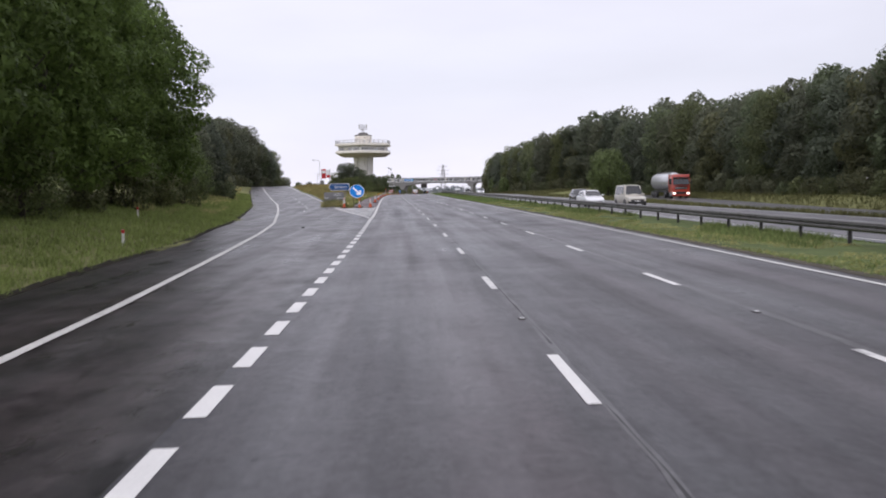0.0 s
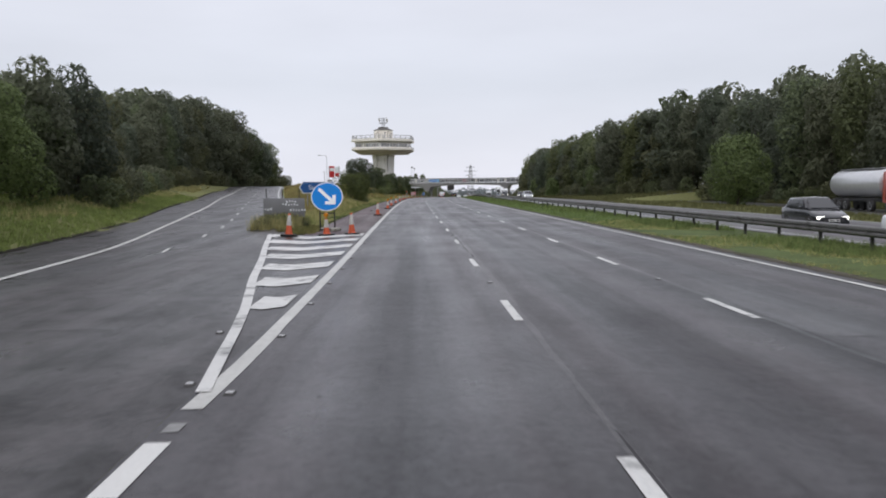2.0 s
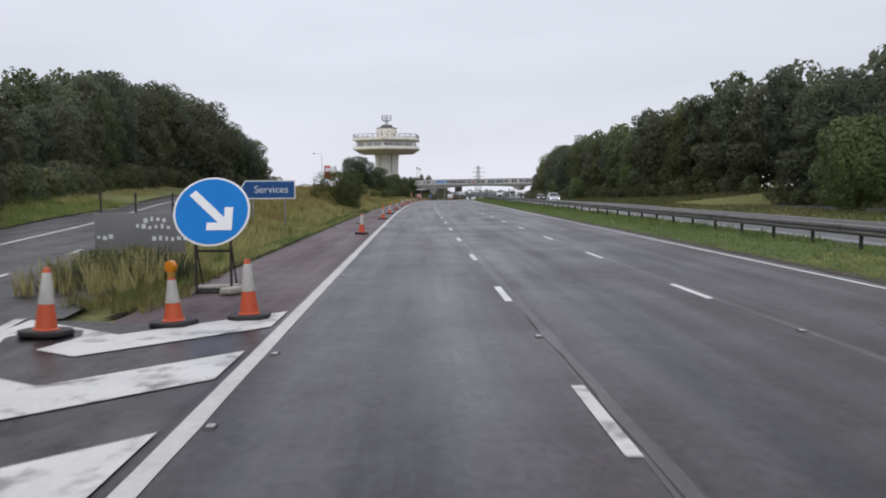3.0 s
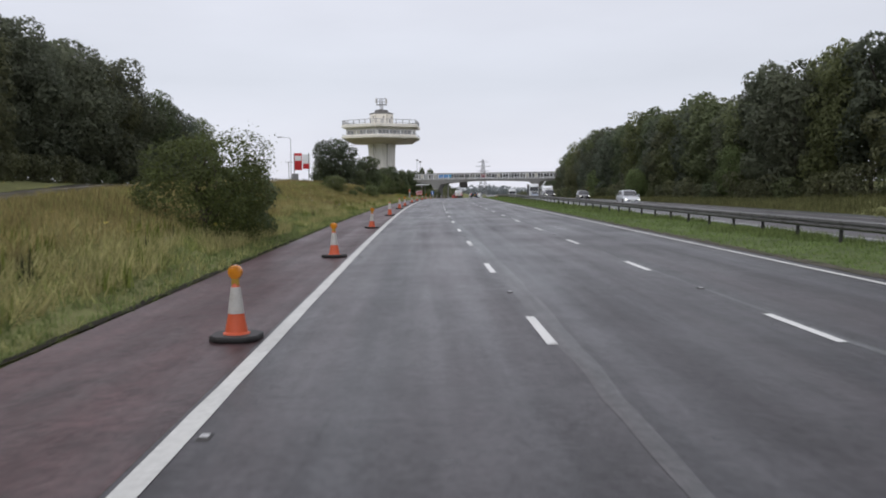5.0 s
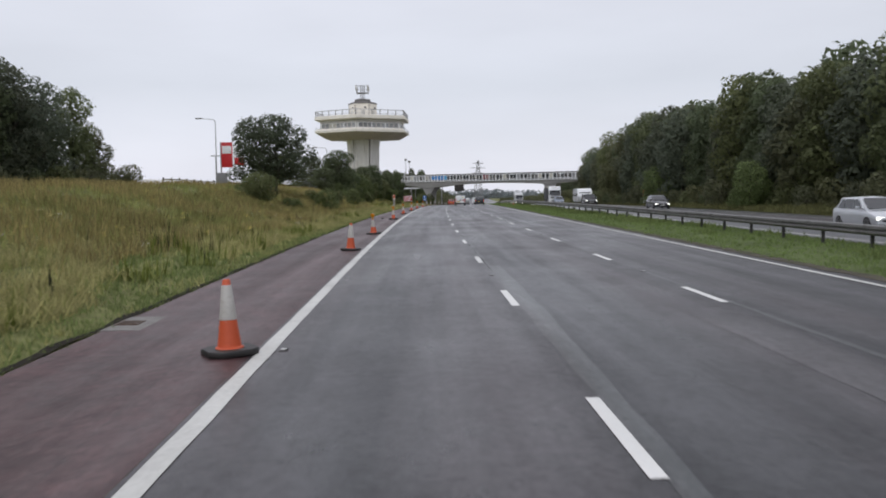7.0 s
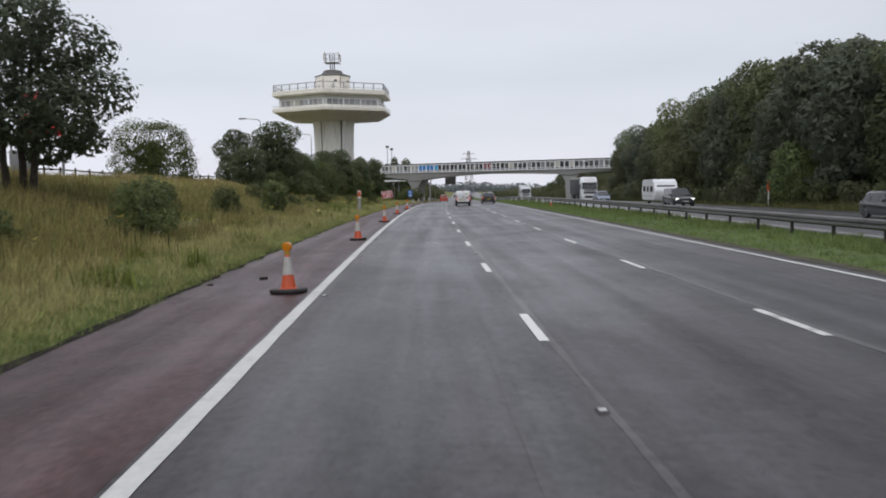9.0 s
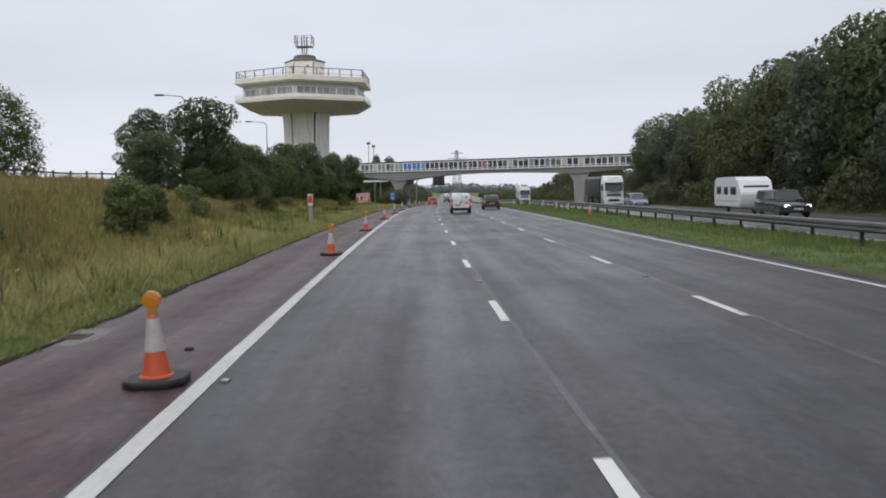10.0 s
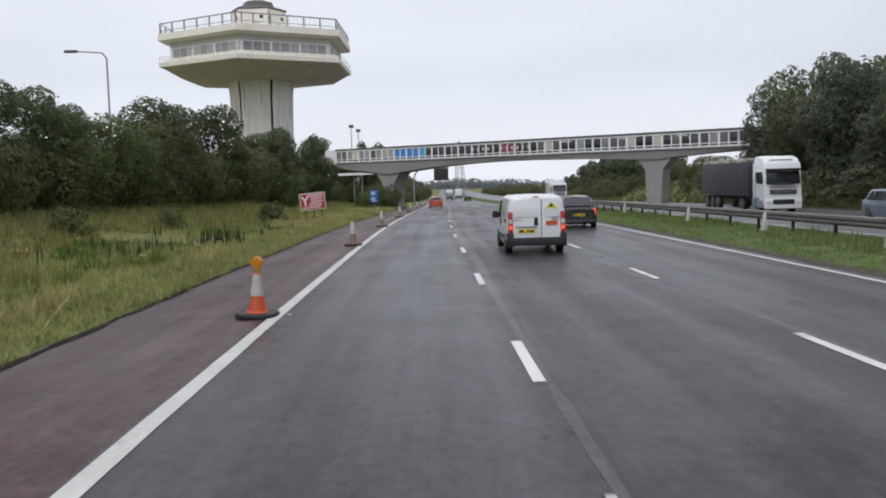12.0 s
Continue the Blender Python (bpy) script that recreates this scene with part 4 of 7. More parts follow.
wood(42, 150, 5.0, right_line, 2, 0.90, 1.03, "wood beyond the far carriageway")
wood(154, 200, 5.0, right_line, 2, 1.04, 1.16, "wood beyond the far carriageway")
wood(204, 222, 4.4, right_line, 2, 0.94, 1.06, "wood beyond the far carriageway")
wood(226, 298, 4.4, right_line, 2, 0.81, 0.94, "wood beyond the far carriageway")
wood(302, 330, 4.4, right_line, 2, 0.90, 1.02, "wood beyond the far carriageway")
wood(334, 350, 4.6, right_line, 2, 0.84, 0.96, "wood beyond the far carriageway")
wood(354, 388, 4.6, right_line, 2, 0.72, 0.85, "wood beyond the far carriageway")
wood(30, 50, 5.0, lambda s, r: 50 + 6 * r, 2, 0.9, 1.1, "wood beyond the far carriageway")


def left_line(s, r):
    return steps([(108, -21), (130, -26), (165, -33), (200, -38.5), (240, -40), (268, -37), (285, -38)], s) - 6.0 * r


LEFT_TALL = [(112, 0.66), (132, 0.68), (136, 0.36), (146, 0.40), (152, 0.48), (165, 0.66), (184, 0.92), (202, 1.06), (220, 1.16), (243, 1.25), (247, 1.0), (253, 1.02), (258, 0.86), (265, 0.84), (276, 0.68)]
for r in range(2):
    for s in spread(110, 276, 4.8):
        s2 = s + placer.uniform(-1.4, 1.4)
        kind, u, k = placer.choice((0, 1, 2, 0, 3)), left_line(s2, r) + placer.uniform(-0.8, 0.8), steps(LEFT_TALL, s2) * placer.uniform(0.9, 1.08)
        if r:
            thicken(BACKS[kind], s2, u, k)
        else:
            tagged(plant((FINE if s > 175 else WOODS)[kind], s2, u, k), group="wood beside the slip road")
for s, u, k, proto in ((12, -15.0, 1.0, NEAR_B), (19, -14.5, 0.95, NEAR_A), (26, -14.2, 1.0, NEAR_B), (33, -15.0, 1.05, NEAR_A), (40, -15.4, 1.0, NEAR_B), (47, -15.8, 1.05, NEAR_A), (54, -16.2, 1.0, NEAR_B), (61, -16.8, 1.0, NEAR_A), (68, -17.2, 1.0, NEAR_B), (75, -17.5, 1.0, NEAR_A)):
    tagged(plant(proto, s, u, k), group="trees along the slip road")
for s, u, k, proto in ((83, -20.0, 1.0, SMALL), (89, -20.6, 0.88, ROUND), (96, -21.2, 1.1, SMALL), (102, -21.6, 0.85, ROUND), (108, -22.4, 1.05, SMALL)):
    tagged(plant(proto, s, u, k), group="trees along the slip road")
for s in (15, 24, 33, 42, 51, 60, 69, 78):
    tagged(plant(BUSH_A if s % 2 else BUSH_B, s, -12.4 - s * 0.05, placer.uniform(0.7, 1.0)), group="undergrowth along the slip road")
for s in range(8, 74, 8):
    thicken(BACK_B if s % 16 else BACK_A, s, -23.0, 1.02)

plant(ROUND, 148, 38.5)
for s, u, k in ((262, 33.8, 0.6), (228, 38.5, 0.8), (300, 34.0, 0.7)):
    plant(ROUND, s, u, k)
plant(WILLOW, 157.2, -5.5, 0.88, 0.86)
plant(BUSH_C, 161.5, -5.0, 0.74, 0.92)
for s in spread(112, 282, 3.4):
    tagged(plant(BUSH_F if placer.random() < 0.5 else BUSH_G, s, left_line(s, 0) + 2.2 + placer.random(), placer.uniform(0.6, 0.95)), group="undergrowth at the wood's edge")
for s in spread(45, 390, 4.0):
    tagged(plant(BUSH_F if placer.random() < 0.5 else BUSH_G, s, right_line(s, 0) - 2.4 - placer.random(), placer.uniform(0.6, 1.0)), group="undergrowth below the far wood")
plant(OAK, 258.5, -13.0, 1.02, 0.92)
plant(BUSH_A, 255.0, -7.3, 0.70, 1.06)
plant(BUSH_N, 246, -11.6, 0.72, 0.72)
plant(BUSH_A, 242.5, -10.9, 0.8)
plant(WILLOW, 293.5, -19.2, 1.22, 0.86, label="broad feathery grey-green bush by the fence")
plant(BUSH_C, 297.5, -20.8, 1.05, 0.8)
plant(SMALL, 317, -14.5, 1.34, 0.86)
plant(SMALL, 309.0, -15.6, 0.86, 0.74)
plant(BUSH_N, 314.0, -13.6, 0.62)
plant(BUSH_N, 320.5, -13.6, 0.7)
for s, u, k in ((281, -7.6, 1.0), (286, -8.4, 0.8), (314, -9.0, 0.9)):
    tagged(plant(BUSH_E, s, u, k), group="bushes in the long grass")
for s, u, k in ((323.5, -15.4, 0.95), (318, -18.8, 0.95), (326.5, -14.6, 0.80), (330.5, -15.0, 0.78), (335, -15.0, 0.80), (339.5, -15.2, 0.80), (331, -17.0, 0.7), (345, -16.0, 0.75), (354, -14.5, 0.98), (360, -15.0, 1.0), (367, -14.5, 1.12), (385, -15.5, 0.95), (398, -15.0, 0.9)):
    tagged(plant(SMALL, s, u, k), group="trees on the service area bank")
for s, u, k in ((380, -12.2, 1.05), (386, -13.0, 1.1), (396, -11.5, 1.1), (405, -12.6, 1.2)):
    tagged(plant(POINTED, s, u, k), group="evergreens by the footbridge")
for s in spread(322, 376, 2.7):
    tagged(plant(BUSH_N if placer.random() < 0.6 else BUSH_A, s, -13.6 - placer.random() * 1.6, placer.uniform(1.1, 1.25) if s > 346 else placer.uniform(0.92, 1.06)), group="bushes along the bank")
for s in spread(379, 424, 4.5):
    tagged(plant(BUSH_N, s, -11.4 - placer.random() * 2, placer.uniform(0.8, 1.0) if s < 402 else placer.uniform(0.55, 0.7)), group="bushes along the bank")
for s, u, k in ((414, -5.9, 0.75), (417, -5.0, 0.62), (420, -4.6, 0.8), (411, -7.4, 0.5), (423, -10.0, 0.72), (426, -8.6, 0.75), (429, -6.2, 0.9), (433, -5.6, 0.95), (437, -7.0, 1.0)):
    tagged(plant(BUSH_N, s, u, k), group="bushes under the footbridge")
for s, u, k in ((244.5, -8.9, 0.65), (248.2, -8.9, 0.6), (263, -9.6, 0.6), (268, -10.6, 0.7), (272, -8.6, 0.9), (288, -10.2, 0.8), (293, -8.4, 0.6), (300, -10.6, 0.8), (306, -9.2, 0.55), (331, -10.2, 0.7), (339, -9.2, 0.6), (352, -7.2, 0.8)):
    tagged(plant(SCRUB, s, u, k), group="scrub on the grass bank")
for s, u in ((96.8, -4.6), (97.8, -5.6), (98.6, -4.9)):
    tagged(plant(SCRUB, s, u, 0.45), group="weeds round the exit nose")
for s, u, k in ((520, -16, 1.0), (540, -18, 1.2), (470, -14, 0.9), (485, -15, 1.0), (500, -14, 1.0), (440, -12, 0.9), (430, -13, 0.8), (450, -15, 1.0), (600, -20, 1.3), (640, -22, 1.3)):
    tagged(plant(SMALL, s, u, k), group="trees beyond the footbridge")
for s, u, k, tall in ((470, -9.7, 1.2, 1.45), (471, -13.0, 0.9, 1.9)):
    tagged(plant(POINTED, s, u, k, tall, label="dark tree rising behind the footbridge"), group="trees beyond the footbridge")
wood(462, 545, 4.5, lambda s, r: 42 + 6 * r, 2, 0.36, 0.46, "wood beyond the footbridge")
wood(550, 595, 5, lambda s, r: 41 + 6 * r, 2, 0.24, 0.34, "wood beyond the footbridge")
for s in spread(396, 600, 1.8):
    thicken(BUSH_F, s, 36.5 + placer.random() * 9, placer.uniform(0.5, 1.0))
for s in spread(458, 560, 4.0):
    thicken(BUSH_F, s, 34.5 + placer.random() * 4, placer.uniform(0.4, 0.8))
for s in spread(600, 940, 3.4):
    thicken(BUSH_F, s, 33.0 + placer.random() * 9, placer.uniform(0.7, 1.3))
wood(602, 1000, 9, lambda s, r: 36 + 0.02 * (s - 600), 1, 0.15, 0.22, "wood beyond the footbridge")
wood(560, 1000, 14, lambda s, r: -24 - 8 * r, 1, 0.6, 0.9, "wood beyond the footbridge")
for i in range(26):
    thicken(BACKS[i % 3], 610 + 30 * math.sin(i * 1.7), -30 - 8.0 * i, placer.uniform(0.6, 0.85))
for i in range(16):
    thicken(BACKS[i % 3], 700 + 30 * math.sin(i * 1.7), 60 + 8.0 * i, placer.uniform(0.35, 0.5))
for s in spread(428, 570, 3.2):
    thicken(BUSH_F, s, -7.0 - placer.random() * 3.5, placer.uniform(0.55, 1.0))
for i in range(110):
    thicken(BUSH_F, 640 + 3.6 * i, 44 + 170 * ((i * 0.618) % 1.0), placer.uniform(1.2, 1.9))
for i in range(40):
    thicken(BUSH_F, 560 + 6.0 * i, -5.5 - 9 * ((i * 0.618) % 1.0), placer.uniform(1.2, 1.9))
for i in range(16):
    thicken(BACKS[i % 3], 640 + 9.0 * i, -9 - 10 * ((i * 0.618) % 1.0), placer.uniform(0.5, 0.62))
for i in range(14):
    thicken(BACKS[i % 3], 452 + 6.0 * i, -17 - 3 * math.sin(i * 2.1), placer.uniform(0.4, 0.55))
for i, pairs in enumerate(deep.values()):
    for piece, mat in (("crown", None), ("trunk", BARK)):
        source = [c for c in pairs[0][0].children if c.name.split(".")[0] == piece][0].data
        base = np.empty(len(source.vertices) * 3)
        source.vertices.foreach_get("co", base)
        base = base.reshape(-1, 3)
        flat = [tuple(f.vertices) for f in source.polygons]
        verts = np.concatenate([base @ np.array(m.to_3x3()).T + np.array(m.translation) for _, m in pairs])
        n = len(base)
        faces = [tuple(v + n * j for v in f) for j in range(len(pairs)) for f in flat]
        data = bpy.data.meshes.new("wood_" + piece)
        data.from_pydata(verts.tolist(), [], faces)
        data.materials.append(source.materials[0])
        if piece == "crown":
            face_up = np.array([c.vector for c in source.corner_normals])
            order = np.array([l.vertex_index for l in source.loops])
            turned = np.empty_like(face_up)
            turned[order] = face_up
            soften(data, np.concatenate([turned @ np.array(m.to_3x3().normalized()).T for _, m in pairs]))
        what = ("dark green", "full green", "olive green")[i % 3]
        tagged(new("wood_depth" if piece == "crown" else "wood_trunks", data), what + (" crowns massed deeper in the wood" if piece == "crown" else " wood's dark trunks behind the edge trees"), "wood", kind="stuff")
for t in protos:
    t.name = "prototype"
    for ob in (*t.children_recursive, t):
        bpy.data.objects.remove(ob)


def distance():
    """Far woods along the horizon, uneven along the top; their haze is in the pale, glowing colour."""
    rng = np.random.default_rng(9)
    blobs = []
    for i in range(420):
        a = math.radians(-60 + 120 * i / 419.0)
        d = 1150 + 160 * rng.random()
        x, y = d * math.sin(a), 300 + d * math.cos(a)
        h = 8 + 4 * noise.noise((a * 9.0, 0, 0)) + 3 * rng.random()
        for z in (0.2, 0.7):
            blobs.append((x, y, -11 + h * z, h * 0.75, 0.9))
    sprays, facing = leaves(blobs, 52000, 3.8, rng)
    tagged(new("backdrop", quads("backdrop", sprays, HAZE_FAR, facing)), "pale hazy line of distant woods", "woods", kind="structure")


distance()

# ---- tower ----


def ring6(bm, r, z, c=(0, 0), turn=0.0):
    return [bm.verts.new((c[0] + r * math.cos(radians(turn + 60 * i)), c[1] + r * math.sin(radians(turn + 60 * i)), z)) for i in range(6)]


def hexagon(name, levels, mat, parent, label="", turn=0.0, sides=6):
    """Six-sided form through (radius, height) levels."""
    bm = bmesh.new()
    rings = [ring6(bm, r, z, turn=turn) for r, z in levels]
    for a, b in zip(rings, rings[1:]):
        for i in range(6):
            bm.faces.new((a[i], a[(i + 1) % 6], b[(i + 1) % 6], b[i]))
    bm.faces.new(rings[0])
    bm.faces.new(rings[-1])
    return part(name, bm, mat, parent, label)


def tower():
    root = thing("observation_tower", Matrix.Translation((-24.03, 434.9, 0)) @ pose(0, 0, 0, 0, 0, -92.6), "cream concrete hexagonal restaurant tower on a ribbed white shaft", "tower")
    # shaft: broad ribs with dark slots between
    for i in range(6):
        a = radians(60 * i)
        c, s = math.cos(a), math.sin(a)
        bm = bmesh.new()
        # flares towards the top
        rows = [(0.0, 4.3, 2.14), (10.0, 4.3, 2.14), (15.5, 4.42, 2.2), (17.6, 4.65, 2.3)]
        prev = None
        for z, r, w in rows:
            pts = []
            for d, out in ((-w, r - 0.25), (-w * 0.88, r), (w * 0.88, r), (w, r - 0.25), (w * 0.5, r - 1.6), (-w * 0.5, r - 1.6)):
                pts.append(bm.verts.new((out * c - d * s, out * s + d * c, z + 0.4)))
            if prev:
                for k in range(6):
                    bm.faces.new((prev[k], prev[(k + 1) % 6], pts[(k + 1) % 6], pts[k]))
            else:
                bm.faces.new(pts)
            prev = pts
        bm.faces.new(prev)
        part("rib", bm, WHITE_CONCRETE, root)
    # core between the ribs, its near-black colour standing in for deep shade
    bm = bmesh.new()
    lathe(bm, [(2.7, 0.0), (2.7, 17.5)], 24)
    part("core", bm, SLOT, root, "recessed core between the ribs, coloured near-black for the slots' shade")
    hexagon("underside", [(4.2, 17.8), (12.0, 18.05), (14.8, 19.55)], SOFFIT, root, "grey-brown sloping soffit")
    hexagon("lower_gallery", [(14.8, 19.55), (15.2, 19.6), (15.25, 20.2), (14.3, 20.8), (13.6, 20.8)], CREAM, root)
    hexagon("window_wall", [(13.45, 20.9), (13.45, 23.3)], FASCIA, root, "grey panelled wall behind the windows")
    hexagon("upper_gallery", [(13.5, 23.15), (14.95, 23.25), (15.25, 23.4), (15.15, 24.35), (14.7, 24.45), (5.0, 24.45)], CREAM, root)
    panes = bmesh.new()
    box(panes, (1.08, 0.06, 1.3), bevel=0.02)
    pane_mesh, blind_mesh = finish(panes, "pane", PANE_SKYLIT), None
    bl = bmesh.new()
    box(bl, (1.08, 0.06, 1.3), bevel=0.02)
    blind_mesh = finish(bl, "pane", PANE_BLIND)
    mull = bmesh.new()
    box(mull, (0.34, 0.12, 1.5), bevel=0.02)
    mull_mesh = finish(mull, "mullion", FRAME_WHITE)
    pick = random.Random(4)
    side = 13.45
    for f in range(6):
        a, b = (Vector((side * math.cos(radians(60 * (f + k))), side * math.sin(radians(60 * (f + k))), 0)) for k in (0, 1))
        way, mid = (b - a).normalized(), (a + b) / 2
        out = mid.normalized()
        turn = math.degrees(math.atan2(way.y, way.x))
        for k in range(9):
            d = (k - 4) * 1.36 + (-0.10, 0, 0.10)[k % 3]
            p = mid + way * d + out * 0.03
            part("pane", blind_mesh if pick.random() < 0.06 else pane_mesh, None, root, m=Matrix.Translation((p.x, p.y, 21.56)) @ pose(0, 0, 0, 0, 0, turn))
        for k in range(4):
            p = mid + way * (k - 1.5) * 4.26 + out * 0.04
            part("mullion", mull_mesh, None, root, m=Matrix.Translation((p.x, p.y, 21.56)) @ pose(0, 0, 0, 0, 0, turn))
        bm = bmesh.new()
        for z in (20.86, 22.26):
            box(bm, (13.3, 0.12, 0.13), (mid + out * 0.05) + Vector((0, 0, z)), turn=pose(0, 0, 0, 0, 0, turn))
        part("window_frame", bm, FRAME_WHITE, root)
        # handrail on the roof terrace
        e0, e1 = a * (14.8 / side), b * (14.8 / side)
        bm = bmesh.new()
        for z, r in ((25.85, 0.08), (24.75, 0.04)):
            rod(bm, e0 + Vector((0, 0, z)), e1 + Vector((0, 0, z)), r, sides=6)
        part("railing", bm, STEEL, root, "grey metal railing round the roof terrace")
        for k in range(7):
            p = e0.lerp(e1, k / 6.0)
            bm = bmesh.new()
            rod(bm, p + Vector((0, 0, 24.4)), p + Vector((0, 0, 25.85)), 0.12, sides=6)
            part("rail_post", bm, STEEL, root)
            if k < 6:
                q = e0.lerp(e1, (k + 0.5) / 6.0)
                bm = bmesh.new()
                for d in (-0.9, -0.3, 0.3, 0.9):
                    box(bm, (0.05, 0.03, 1.0), (d, 0, 0))
                for z in (-0.48, 0.48):
                    box(bm, (2.1, 0.03, 0.07), (0, 0, z))
                part("rail_panel", bm, FRAME_WHITE, root, m=Matrix.Translation(q + Vector((0, 0, 25.28))) @ pose(0, 0, 0, 0, 0, turn))
        # low rail on the lower gallery
        e0, e1 = a * (15.1 / side), b * (15.1 / side)
        bm = bmesh.new()
        rod(bm, e0 + Vector((0, 0, 21.0)), e1 + Vector((0, 0, 21.0)), 0.03, sides=5)
        for k in range(8):
            p = e0.lerp(e1, k / 7.0)
            rod(bm, p + Vector((0, 0, 20.3)), p + Vector((0, 0, 21.0)), 0.025, sides=5)
        part("gallery_rail", bm, STEEL, root)
    hexagon("roof_hut", [(4.2, 24.4), (4.2, 28.5)], CREAM, root, "cream stair head on the roof", 30)
    # doorway, brown posts and a vent on the hut's sides
    for f in range(6):
        a = radians(60 * f + 60)
        c, s = math.cos(a) * 3.64, math.sin(a) * 3.64
        face = pose(0, 0, 0, 0, 0, 60 * f + 150)
        for k, (w, h, d, z, name, mat) in enumerate(((0.95, 2.0, 0.5, 25.5, "door", FASCIA), (0.16, 3.6, -1.75, 26.3, "wall_post", TUBE), (0.6, 0.5, 1.2, 27.3, "vent", PANE_DARK))):
            bm = bmesh.new()
            box(bm, (w, 0.08, h), (d, 0, z), 0.015)
            part(name, bm, mat, root, m=Matrix.Translation((c * 1.005, s * 1.005, 0)) @ face)
    # shallow ribs under the lower gallery
    for f in range(6):
        for k in range(1, 5):
            a, b = (Vector((math.cos(radians(60 * (f + j))), math.sin(radians(60 * (f + j))), 0)) for j in (0, 1))
            p = a.lerp(b, k / 5.0)
            bm = bmesh.new()
            rod(bm, p * 12.0 + Vector((0, 0, 18.06)), p * 14.7 + Vector((0, 0, 19.5)), 0.06, sides=5)
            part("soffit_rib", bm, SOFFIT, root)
    hexagon("hut_roof", [(4.1, 28.45), (4.38, 28.5), (4.38, 28.72), (3.3, 29.1), (2.5, 29.25), (2.2, 30.0), (1.2, 30.15)], FELT, root, "dark felt roof", 30)
    mast = bmesh.new()
    box(mast, (2.6, 3.2, 0.12), (0, 0, 31.85))
    rod(mast, (0, 0, 29.8), (0, 0, 34.2), 0.10, sides=8)
    mast = part("aerial_mast", mast, STEEL, root, "steel aerial frame with grey antennas")
    for x, y in ((-0.9, -1.1), (0.9, -1.1), (0.9, 1.1), (-0.9, 1.1)):
        bm = bmesh.new()
        rod(bm, (x * 0.4, y * 0.4, 29.8), (x * 0.5, y * 0.5, 34.0), 0.09, sides=6)
        part("mast_leg", bm, STEEL, mast)
        bm = bmesh.new()
        rod(bm, (x * 1.5, y * 1.5, 31.6), (x * 1.5, y * 1.5, 34.3), 0.07, sides=6)
        part("corner_post", bm, STEEL, mast)
        bm = bmesh.new()
        box(bm, (0.28, 0.28, 1.6), (x * 1.6, y * 1.6, 33.2), 0.04)
        part("antenna", bm, FASCIA, mast)
    for z in (31.9, 32.9, 34.0):
        for (x, y), (x2, y2) in (((-1.35, -1.65), (1.35, -1.65)), ((1.35, -1.65), (1.35, 1.65)), ((1.35, 1.65), (-1.35, 1.65)), ((-1.35, 1.65), (-1.35, -1.65))):
            bm = bmesh.new()
            rod(bm, (x, y, z), (x2, y2, z), 0.05, sides=6)
            part("frame_bar", bm, STEEL, mast)


tower()


# ---- footbridge ----
BR_A, BR_B = Vector((-17.5, 436.0, 0)), Vector((40.0, 393.2, 0))


